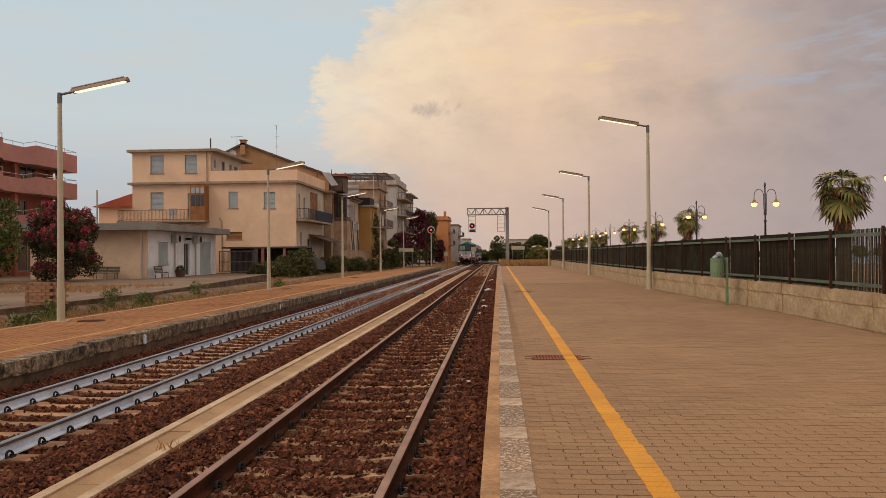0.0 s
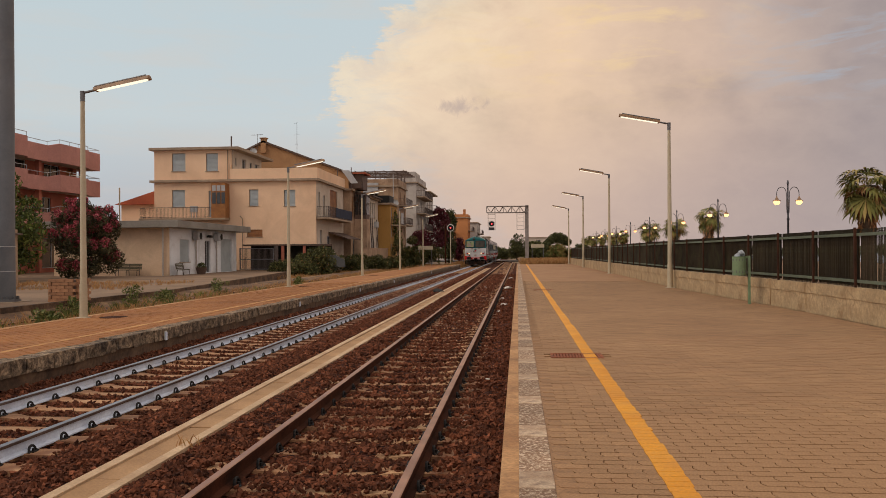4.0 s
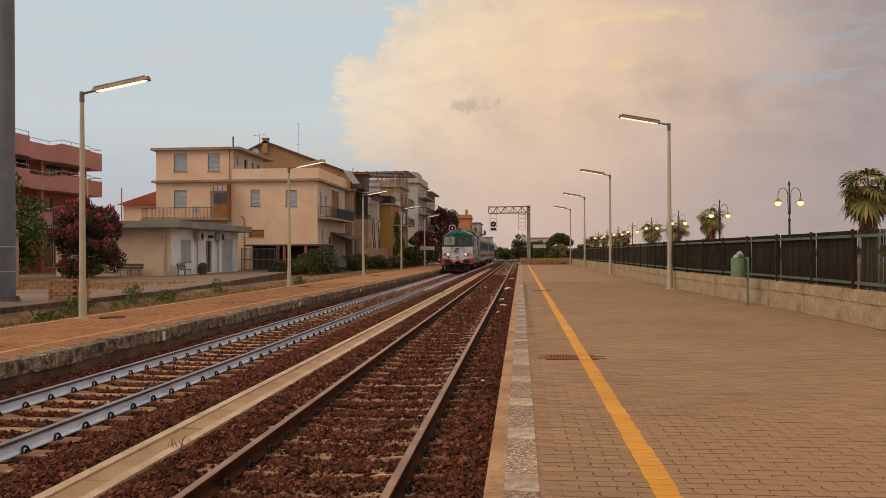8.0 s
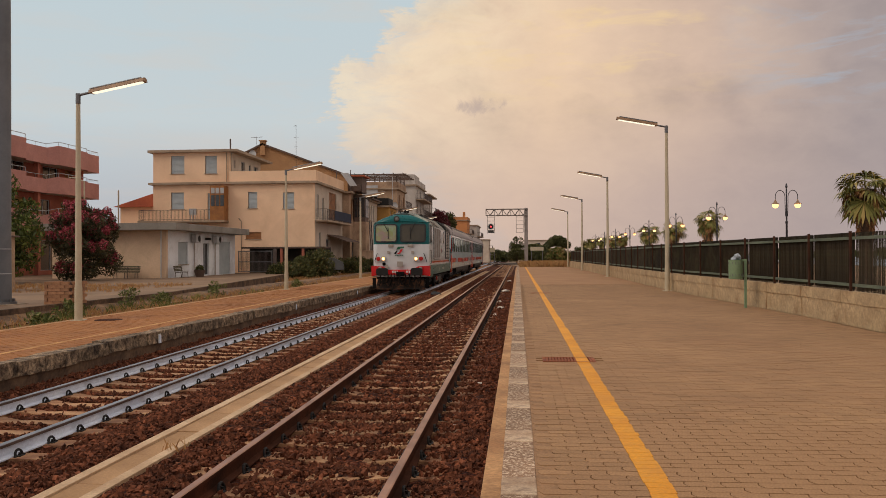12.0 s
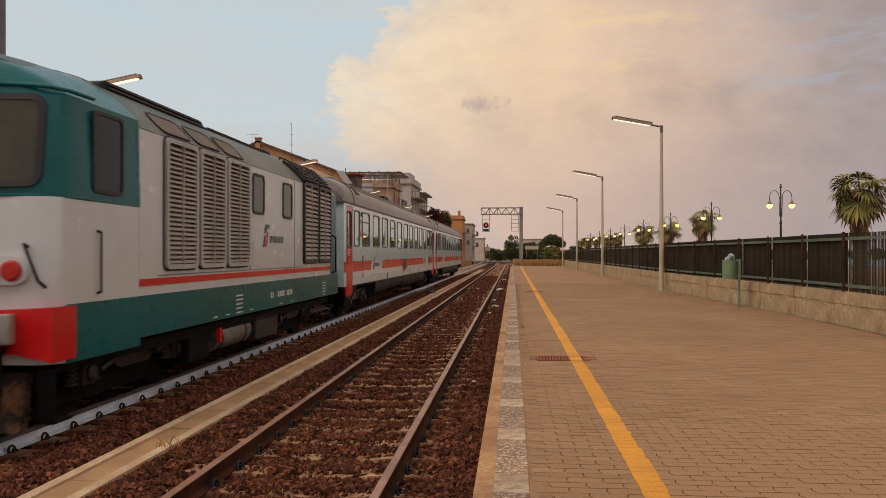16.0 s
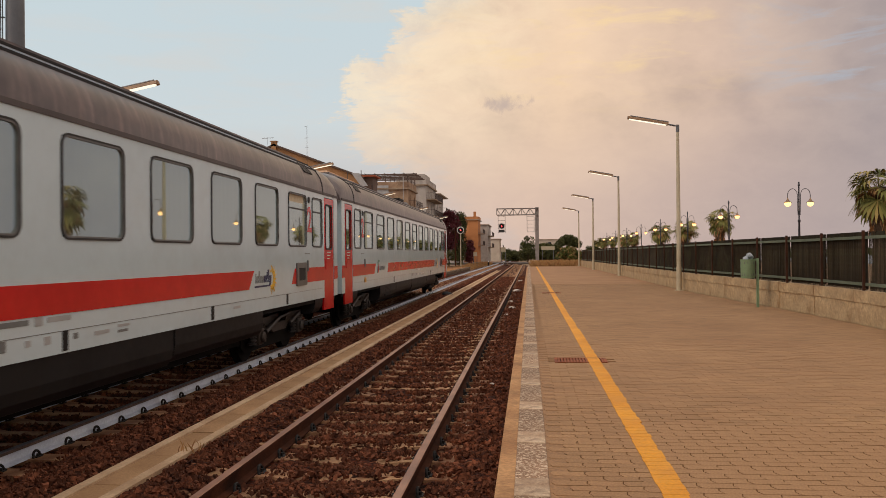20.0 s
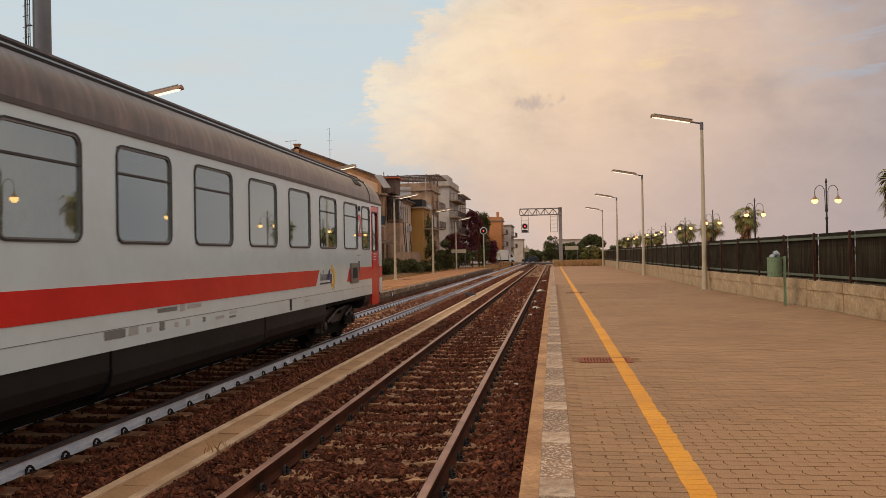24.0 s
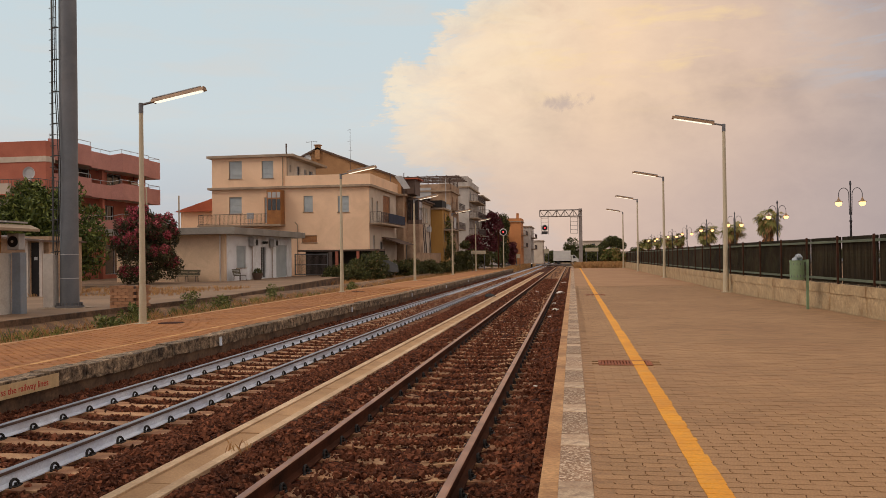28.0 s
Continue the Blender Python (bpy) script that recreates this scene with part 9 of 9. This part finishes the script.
def mast():
    t = thing("radio_mast", "tall grey tubular steel mast with a ladder and cables", "mast", (-17.75, 27.0, -0.2))
    bm = bmn()
    lathe(bm, [(0.48, 0), (0.48, 0.10)], (0, 0, 0), 24)
    part("base_flange", bm, M_GREYSTEEL, t)
    M_MAST = mat("grey_mast_paint", srgb(112, 115, 120), srgb(94, 97, 102), 0.5, 0.1, scale=0.8, fine=16, grain=0.08, bump=0.04, stain=srgb(134, 130, 130), stain_amt=0.3, stain_scale=0.5)
    bm = bmn()
    lathe(bm, [(0.325, 0.1), (0.31, 2.2), (0.31, 8), (0.25, 26)], (0, 0, 0), 28)
    part("tube", bm, M_MAST, t, smooth=True)
    for z in (1.05, 1.9):
        bm = bmn()
        lathe(bm, [(0.322, z), (0.326, z + 0.01), (0.326, z + 0.02), (0.322, z + 0.03)], (0, 0, 0), 28)
        part("band", bm, M_AWN, t)
    bm = bmn()
    for i in range(20):
        a = 2 * math.pi * i / 20
        box(bm, 0.40 * math.cos(a) - 0.02, 0.40 * math.cos(a) + 0.02, 0.40 * math.sin(a) - 0.02, 0.40 * math.sin(a) + 0.02, 0.1, 0.2)
    part("anchor_bolt", bm, M_GREYSTEEL, t)
    bm = bmn()
    rod(bm, (-0.55, -0.12, 1.8), (-0.55, -0.12, 25), 0.03, seg=6)
    rod(bm, (-0.42, -0.28, 1.8), (-0.42, -0.28, 25), 0.022, seg=6)
    for i in range(60):
        z = 2.0 + 0.38 * i
        rod(bm, (-0.66, -0.1, z), (-0.32, -0.26, z), 0.014, seg=5)
        if i % 3 == 0:
            box(bm, -0.42, -0.22, -0.3, -0.22, z, z + 0.035)
    part("ladder", bm, M_FRAMEG, t, "narrow dark climbing ladder")
    bm = bmn()
    for o in (0.0, 0.07):
        pipe(bm, [(-0.32 + o, -0.32, 1.9), (-0.2 + o, -0.36, 3.2), (-0.13 + o, -0.38, 4.6), (-0.2 + o, -0.36, 6.4), (-0.3 + o, -0.34, 8), (-0.36 + o, -0.32, 25)], 0.017, 6)
    part("cable", bm, M_RUBBER, t)
    bm = bmn()
    box(bm, -0.75, -0.36, -0.42, -0.1, 0.05, 1.95, 0.015)
    part("equipment_cabinet", bm, M_GREYREN, t, "grey equipment cabinet")
    bm = bmn()
    box(bm, -0.85, 0.6, -0.6, 0.6, -0.25, 0.02)
    part("plinth", bm, M_CONC, t)


mast()


def planter():
    t = thing("brick_planter", "square brick planter box in the yard", "planter", (-15.67, 27.45, -0.2))
    M_BR = mat("pale_brick", srgb(176, 132, 98), srgb(148, 104, 76), 0.9, scale=3, fine=25, grain=0.2, bump=0.3, rand=0.22)
    bm = bmn()
    box(bm, -0.43, 0.43, -0.43, 0.43, 0.0, 0.76)
    part("core", bm, M_BROWN, t)
    bm = bmn()
    box(bm, -0.145, 0.145, -0.05, 0.05, -0.052, 0.052, 0.008)
    br = mesh_of(bm, M_BR)
    for k in range(7):
        off = 0.07 if k % 2 else -0.07
        for i in range(3):
            shared("brick", br, t, (-0.3 + 0.3 * i + off, -0.44, 0.06 + 0.112 * k))
            shared("brick", br, t, (0.44, -0.3 + 0.3 * i - off, 0.06 + 0.112 * k), math.pi / 2)
            shared("brick", br, t, (-0.44, -0.3 + 0.3 * i - off, 0.06 + 0.112 * k), math.pi / 2)


planter()


def kiosk():
    t = thing("station_hut", "small white station hut with a tiled eave and an air-conditioning unit", "building", (-17.4, 24.0, -0.2))
    M_K = mat("flaking_white_render", srgb(216, 210, 202), srgb(190, 182, 172), 0.9, scale=0.6, fine=14, grain=0.12, bump=0.15, stain=srgb(120, 104, 90), stain_amt=0.5)
    bm = bmn()
    box(bm, -6, -0.42, -2.6, 0.0, 0, 1.95)
    part("wall", bm, M_K, t)
    bm = bmn()
    box(bm, -6, -0.55, -2.5, -0.3, 1.95, 2.7)
    part("recess", bm, M_WOOD, t, "brown boarded upper wall")
    bm = bmn()
    prism(bm, [(-6.5, 3.15), (0.1, 2.85), (0.42, 2.72), (0.42, 2.64), (-6.5, 2.85)], "y", -3.1, 0.25)
    part("roof", bm, M_SLABC, t, "pale eave board")
    for i in range(3):
        bm = bmn()
        prism(bm, [(-6.5, 3.2 + 0.0 * i), (0.1, 2.9), (0.12, 2.95), (-6.5, 3.25)], "y", -3.1 + 1.1 * i, -2.1 + 1.1 * i)
        part("roof_sheet", bm, M_AWN, t)
    bm = bmn()
    box(bm, -0.33, -0.02, -0.1, 0.2, 0, 1.97, 0.01)
    part("pillar", bm, mat("pale_blue_grey_paint", srgb(138, 148, 160), srgb(120, 128, 138), 0.6, scale=1, fine=14, grain=0.1, bump=0.05, stain=srgb(150, 138, 122), stain_amt=0.4), t, "pale blue-grey pillar")
    bm = bmn()
    box(bm, -0.48, -0.06, -0.12, 0.2, 2.06, 2.58, 0.03)
    ac = part("air_conditioner", bm, M_AWN, t, "white air-conditioning unit")
    bm = bmn()
    lathe(bm, [(0.18, 0), (0.18, -0.02), (0.04, -0.03)], (-0.27, -0.12, 2.32), 16, "y")
    part("fan_grille", bm, M_BLACK, ac)
    bm = bmn()
    lathe(bm, [(0.045, 0), (0.045, -0.02)], (-0.27, -0.145, 2.32), 10, "y")
    part("fan_hub", bm, M_WHITETEXT, ac)
    s = thing("yard_shed", "dark doorway shed with pale posts", "shed", (-25.3, 36.0, -0.2))
    bm = bmn()
    box(bm, -3, 0.35, 0.3, 3, 0, 2.9)
    part("wall", bm, M_TAN, s)
    bm = bmn()
    box(bm, -0.52, 0.02, 0.22, 0.29, 0, 2.6)
    part("door", bm, M_BLACK, s, "dark metal door")
    bm = bmn()
    box(bm, -0.35, -0.18, 0.2, 0.215, 1.75, 1.9)
    part("notice", bm, M_AWN, s)
    for x in (-0.62, 0.12):
        bm = bmn()
        box(bm, x - 0.07, x + 0.07, 0.0, 0.14, 0, 2.75)
        part("post", bm, M_GREYREN, s)
    bm = bmn()
    prism(bm, [(-3.2, 3.05), (0.5, 2.7), (0.5, 2.62), (-3.2, 2.95)], "y", -0.4, 3.2)
    part("roof", bm, M_BROWN, s)


kiosk()


def lit_sign():
    t = thing("shop_sign", "small glowing white shop sign", "sign", (-36.9, 66, 3.2))
    bm = bmn()
    box(bm, -0.5, 0.5, -0.1, 0.1, -0.9, 0.9, 0.03)
    part("panel", bm, glow("white_sign_light", (0.75, 0.85, 1.0, 1), 1.1), t, "glowing panel")
    bm = bmn()
    box(bm, -0.2, 0.2, -0.12, -0.1, -0.3, 0.3)
    part("sign_mark", bm, M_BLUECLOTH, t)
    bm = bmn()
    rod(bm, (0, 0.0, -3.4), (0, 0, -0.9), 0.06, seg=8)
    part("post", bm, M_IRON, t)


lit_sign()


# ---- road vehicles at the crossing ----
def tyre(parent, x, y, z, r, w):
    bm = bmn()
    lathe(bm, [(r * 0.6, -w / 2), (r * 0.96, -w / 2), (r, -w / 2 + 0.03), (r, w / 2 - 0.03), (r * 0.96, w / 2), (r * 0.6, w / 2)], (0, 0, 0), 18, "y")
    o = part("wheel", bm, M_RUBBER, parent, smooth=True)
    o.location = (x, y, z)
    bm = bmn()
    lathe(bm, [(r * 0.6, -w / 2 + 0.02), (r * 0.6, w / 2 - 0.02)], (0, 0, 0), 14, "y")
    part("rim", bm, M_FRAMEG, o)
    return o


def box_truck():
    t = thing("box_truck", "small white box truck crossing the line", "truck", (-45, 188, -0.45))
    M_TW = mat("white_truck_paint", srgb(210, 206, 200), srgb(196, 190, 184), 0.4, scale=0.6, fine=8, grain=0.05, bump=0.02)
    bm = bmn()
    box(bm, -5.6, -1.75, -1.05, 1.05, 0.75, 3.05, 0.04)
    part("cargo_box", bm, M_TW, t)
    bm = bmn()
    prism(bm, [(-1.6, 0.5), (-1.6, 2.05), (-0.95, 2.1), (-0.35, 1.35), (0.0, 1.2), (0.0, 0.5)], "y", -0.95, 0.95)
    part("cab", bm, M_TW, t)
    for s in (-1, 1):
        bm = bmn()
        prism(bm, [(-1.3, 1.3), (-1.3, 1.95), (-0.98, 1.97), (-0.55, 1.35)], "y", s * 0.955 - 0.01, s * 0.955 + 0.01)
        part("cab_window", bm, M_DARKGL, t)
    bm = bmn()
    box(bm, -5.4, -0.2, -0.4, 0.4, 0.45, 0.75)
    part("chassis", bm, M_UNDER, t)
    w = [tyre(t, x, y, 0.36, 0.36, 0.25) for x in (-0.85, -4.5) for y in (-0.85, 0.85)]
    return t, w


def hatchback():
    t = thing("car", "dark blue-grey hatchback crossing the line", "car", (12, 193, -0.45))
    M_CAR = mat("dark_car_paint", srgb(48, 54, 62), srgb(40, 44, 52), 0.25, 0.3, scale=1, fine=10, grain=0.05, bump=0)
    bm = bmn()
    prism(bm, [(0.0, 0.3), (0.0, 0.75), (0.9, 0.95), (1.6, 1.45), (3.2, 1.48), (3.95, 1.0), (4.05, 0.35), (3.6, 0.25), (0.4, 0.25)], "y", -0.85, 0.85)
    part("body", bm, M_CAR, t)
    for s in (-1, 1):
        bm = bmn()
        prism(bm, [(1.1, 0.98), (1.68, 1.38), (3.1, 1.4), (3.6, 1.0)], "y", s * 0.855 - 0.01, s * 0.855 + 0.01)
        part("side_window", bm, M_DARKGL, t)
        bm = bmn()
        box(bm, -0.03, 0.06, s * 0.6 - 0.15, s * 0.6 + 0.15, 0.55, 0.7)
        part("headlight", bm, glow("car_headlight", (1, 0.95, 0.85, 1), 2.0), t, "lit headlight")
    w = [tyre(t, x, y, 0.31, 0.31, 0.2) for x in (0.75, 3.2) for y in (-0.78, 0.78)]
    return t, w


truck, truck_wheels = box_truck()
car, car_wheels = hatchback()


def small_cloud():
    """A drifting scrap of grey cloud, far away: thin puffs with ragged edges."""
    m = bpy.data.materials.new("thin_cloud")
    m.use_nodes = True
    nt = m.node_tree
    nt.nodes.remove(nt.nodes["Principled BSDF"])
    tr = nt.nodes.new("ShaderNodeBsdfTransparent")
    em = nt.nodes.new("ShaderNodeEmission")
    em.inputs[0].default_value = srgb(176, 160, 158)
    mx = nt.nodes.new("ShaderNodeMixShader")
    tc = nt.nodes.new("ShaderNodeTexCoord").outputs["Object"]
    ln = nt.nodes.new("ShaderNodeVectorMath")
    ln.operation = "LENGTH"
    mp = nt.nodes.new("ShaderNodeMapping")
    mp.inputs["Scale"].default_value = (1 / 34, 1, 1 / 13)
    link(nt, tc, mp.inputs[0])
    link(nt, mp.outputs[0], ln.inputs[0])
    n = noise_at(nt, tc, 0.06, 5, 0.65, 0.5)
    k = calc(nt, "ADD", calc(nt, "SUBTRACT", 1.0, ln.outputs["Value"]), calc(nt, "MULTIPLY", calc(nt, "SUBTRACT", n, 0.5), 2.2))
    k = ramp(nt, k, [(0.25, (0, 0, 0, 1)), (1.0, (0.6, 0.6, 0.6, 1))], "EASE")
    link(nt, k, mx.inputs[0])
    link(nt, tr.outputs[0], mx.inputs[1])
    link(nt, em.outputs[0], mx.inputs[2])
    link(nt, mx.outputs[0], nt.nodes["Material Output"].inputs[0])
    bm = bmn()
    vs = [bm.verts.new((a, 0, b)) for a, b in round_rect(76, 34, 12)]
    bm.faces.new(vs)
    o = part("cloud", bm, m)
    o.visible_shadow = False
    return tagged(o, "small drifting scrap of grey cloud", "cloud")


cloud_scrap = small_cloud()


# ---- paving and stones: the many small pieces ----
def build_pavers():
    """Interlocking concrete pavers: zigzag-ended blocks in staggered rows across the platform."""
    rnd = random.Random(31)
    W, H = 0.225, 0.1125
    def outline(cx, cy):
        g = 0.0052 if cy < 8 else (0.0036 if cy < 14 else 0.002)
        x0, x1, y0, y1 = cx - W / 2 + g * 0.75, cx + W / 2 - g * 0.75, cy - H / 2 + g, cy + H / 2 - g
        j = 0.016
        return [(x0 + j, y0), (x1 + j, y0), (x1 - j * 0.4, cy), (x1 + j * 0.2, y1), (x0 + j * 0.2, y1), (x0 - j * 0.4, cy)]
    bm = bmn()
    prism(bm, [(x, y) for x, y in outline(0, 0)], "z", -0.04, 0.0)
    unit = mesh_of(bm, M_PAVER)
    verts, faces = [], []
    count = 0
    y = 2.6 - 0.1125 * 60
    row = 0
    while y < 40:
        x = 0.24 + (W / 2 if row % 2 else 0.0)
        while x < wall_x(y) - 0.05:
            in_drain = (0.32 < x < 1.04 and 11.08 < y < 11.62) or (0.46 < x < 1.18 and 30.63 < y < 31.17)
            yellow = 0.74 < x < 0.97
            if not in_drain:
                dz = rnd.uniform(-0.002, 0.001) - 0.002
                if 4.2 < y < 7.2 and 0.9 < x < 3.3 and count < 300:
                    shared("paver", unit, platform_right, (x, y, dz))
                    count += 1
                else:
                    o = outline(x, y)
                    i = len(verts)
                    verts += [(a, b, dz) for a, b in o] + [(a, b, -0.044) for a, b in o]
                    faces.append(tuple(range(i, i + 6)))
                    if -1 < y < 14:
                        faces += [(i + k, i + (k + 1) % 6, i + 6 + (k + 1) % 6, i + 6 + k) for k in range(6)]
            x += W
        y += H
        row += 1
    ob = part("pavers", raw_mesh("pavers", verts, [f for f in faces], M_PAVER), M_PAVER, platform_right, "interlocking brown-grey concrete pavers")
    tagged(ob, kind="stuff")
    bm = bmn()
    prism(bm, [(0.112, 40.0), (5.97, 40.0), (5.97, 96), (0.112, 96)], "z", -0.04, -0.003)
    prism(bm, [(0.112, -14), (6.5, -14), (6.5, -4.21), (0.112, -4.21)], "z", -0.04, -0.003)
    part("paving", bm, M_PAVERFAR, platform_right, "brown-grey paving")
    # yellow line laid as paint on the blocks, with worn edges
    bm = bmn()
    y = 2.6 - 0.1125 * 140
    while y < 95:
        st = 0.1125 if y < 14 else 1.0
        a, b = rnd.uniform(-0.004, 0.004), rnd.uniform(-0.009, 0.009)
        if not 11.07 < y + st / 2 < 11.63:
            box(bm, 0.778 + a, 0.938 + b, y + 0.002, y + st - 0.003, -0.004, 0.0022)
        else:
            box(bm, 0.778, 0.938, y + 0.002, y + st - 0.003, -0.004, 0.0055)
        y += st
    part("yellow_line", bm, M_YELLOW, platform_right, "yellow safety line")
    bm = bmn()
    box(bm, 0.112, 0.245, -14, 96, -0.04, -0.006)
    part("edge_strip", bm, mat("edge_mortar", srgb(160, 121, 85), srgb(140, 104, 72), 0.95, scale=5, fine=45, grain=0.3, bump=0.4, stain=srgb(112, 82, 58), stain_amt=0.3, stain_scale=7.0), platform_right, "rough mortar strip beside the kerb")


def paver_far():
    """The same paving where single blocks are too far to make out."""
    m = mat("distant_paving", srgb(167, 125, 87), srgb(148, 108, 74), 0.92, scale=0.45, fine=12, grain=0.16, bump=0.25, stain=srgb(136, 100, 68), stain_amt=0.35, stain_scale=0.35)
    return m


M_PAVERFAR = paver_far()
build_pavers()


def build_stones():
    """Loose ballast stones, thinning out with distance: faceted lumps in one mesh a bed."""
    rs = np.random.RandomState(7)
    M_ST = mat("ballast_stone", srgb(136, 82, 58), srgb(66, 39, 29), 0.95, scale=6, fine=40, grain=0.3, bump=0.3, rand=0.5, island=True, spec=0.15)
    base = np.array([(1, 0, 0), (-1, 0, 0), (0, 1, 0), (0, -1, 0), (0, 0, 1), (0, 0, -1)], float)
    tris = np.array([(0, 2, 4), (2, 1, 4), (1, 3, 4), (3, 0, 4), (2, 0, 5), (1, 2, 5), (3, 1, 5), (0, 3, 5)])
    # a chipped block: octahedron with cut tips
    cube = np.array([(x, y, z) for x in (-1, 1) for y in (-1, 1) for z in (-1, 1)], float) * 0.7
    cf = np.array([(0, 1, 3, 2), (4, 6, 7, 5), (0, 4, 5, 1), (2, 3, 7, 6), (0, 2, 6, 4), (1, 5, 7, 3)])
    for name, x0, x1, zf, zones in (("ballast_stones_near", -3.2, -0.26, lambda y: ZN - 0.195, ((2.2, 7, 1250), (7, 11, 900), (11, 18, 520), (18, 32, 220), (32, 70, 90))), ("ballast_stones_far", -7.6, -3.75, lambda y: ZF - 0.195, ((3, 9, 640), (9, 15, 520), (15, 25, 300), (25, 42, 110), (42, 80, 50)))):
        P = []
        for a, b, dens in zones:
            n = int((x1 - x0) * (b - a) * dens)
            p = np.empty((n, 4))
            p[:, 0], p[:, 1] = rs.uniform(x0, x1, n), rs.uniform(a, b, n)
            p[:, 2] = 0
            p[:, 3] = rs.uniform(0.010, 0.027, n) * (1.0 + 0.018 * p[:, 1])
            P.append(p)
        P = np.concatenate(P)
        xc = XN if "near" in name else XF
        # keep the rails clear, and the sleepers of the main track mostly bare
        d = np.abs(np.abs(P[:, 0] - xc) - 0.7535)
        keep = d > 0.12
        first = 2.4 if "near" in name else 0.92
        ph = np.abs(((P[:, 1] - first + 0.3) % 0.6) - 0.3)
        on = (ph < 0.12) & (np.abs(P[:, 0] - xc) < 1.13)
        keep &= ~(on & (rs.rand(len(P)) < (0.5 if "near" in name else 0.985)))
        P, on = P[keep], on[keep]
        n = len(P)
        z = zf(0) + rs.uniform(-0.012, 0.03, n) + np.where(on, 0.045, 0.0)
        # heaped a little at the shoulders
        z += np.array([bed_rise(name, x) for x in P[:, 0]])
        rot = rs.randn(n, 3, 3)
        q, _ = np.linalg.qr(rot)
        shape = cube[None] * rs.uniform(0.45, 1.3, (n, 8, 1)) * rs.uniform(0.45, 1.45, (n, 1, 3))
        v = np.einsum("nij,nkj->nki", q, shape) * P[:, 3][:, None, None]
        v += np.stack([P[:, 0], P[:, 1], z], 1)[:, None]
        f = (cf[None] + 8 * np.arange(n)[:, None, None]).reshape(-1, 4)
        me = bpy.data.meshes.new(name)
        me.vertices.add(n * 8)
        me.vertices.foreach_set("co", v.astype(np.float32).ravel())
        me.loops.add(f.size)
        me.loops.foreach_set("vertex_index", f.astype(np.int32).ravel())
        me.polygons.add(len(f))
        me.polygons.foreach_set("loop_start", np.arange(0, f.size, 4, dtype=np.int32))
        me.polygons.foreach_set("use_smooth", np.zeros(len(f), dtype=bool))
        me.update(calc_edges=True)
        me.materials.append(M_ST)
        tagged(new(name, me), "loose reddish-brown ballast stones", "ballast", kind="stuff")


build_stones()


# ---- what moves ----
def motions():
    front = [(0, 151.0), (3, 123.3), (6, 95.6), (8, 77.5), (10, 59.4), (12, 41.2), (12.5, 36.75), (14.5, 19.25), (15, 15.15), (15.5, 11.18), (16, 7.22), (16.5, 3.27), (17, -0.52), (17.5, -4.25), (18, -7.83), (18.5, -11.28), (19, -14.68), (20, -21.43), (21, -27.78), (23.5, -42.68), (24.5, -47.95), (25, -50.42), (25.5, -52.73), (26, -54.93), (26.5, -56.93), (28, -62.3)]
    for ob, off in ((loco, 0.0), (coach_one, 14.58), (coach_two, 40.98)):
        walk(ob, [(t, pose(XF, y + off, ZF)) for t, y in front])
    ts, ys = [t for t, _ in front], [y for _, y in front]
    times = [k * 2 / 30 for k in range(421)]
    # how far the train has rolled, and with it the turn of each wheelset
    way = [float(np.interp(t, ts, ys)) for t in times]
    for ob, r, y in WHEELS:
        walk(ob, [(t, Matrix.Translation((0, y, r)) @ Matrix.Rotation((s - way[0]) / -r * -1.0, 4, "X")) for t, s in zip(times, way)])
    truck_x = [(0, -45), (20.0, -45), (21.5, -20.0), (22.5, -12.6), (23.5, -9.46), (24.5, -6.9), (25.5, -4.3), (26.5, -1.7), (27.5, 0.4), (28, 1.4)]
    walk(truck, [(t, pose(x, 188, -0.45)) for t, x in truck_x])
    car_x = [(0, 42), (20.5, 42), (22.0, 2.0), (23.5, -6.16), (24.5, -8.4), (25.5, -10.9), (26.5, -13.4), (27.5, -16.3), (28, -17.8)]
    walk(car, [(t, pose(x, 193, -0.45)) for t, x in car_x])
    walk(cloud_scrap, [(0, pose(-64, 800, 144)), (28, pose(-6, 800, 150))])


motions()
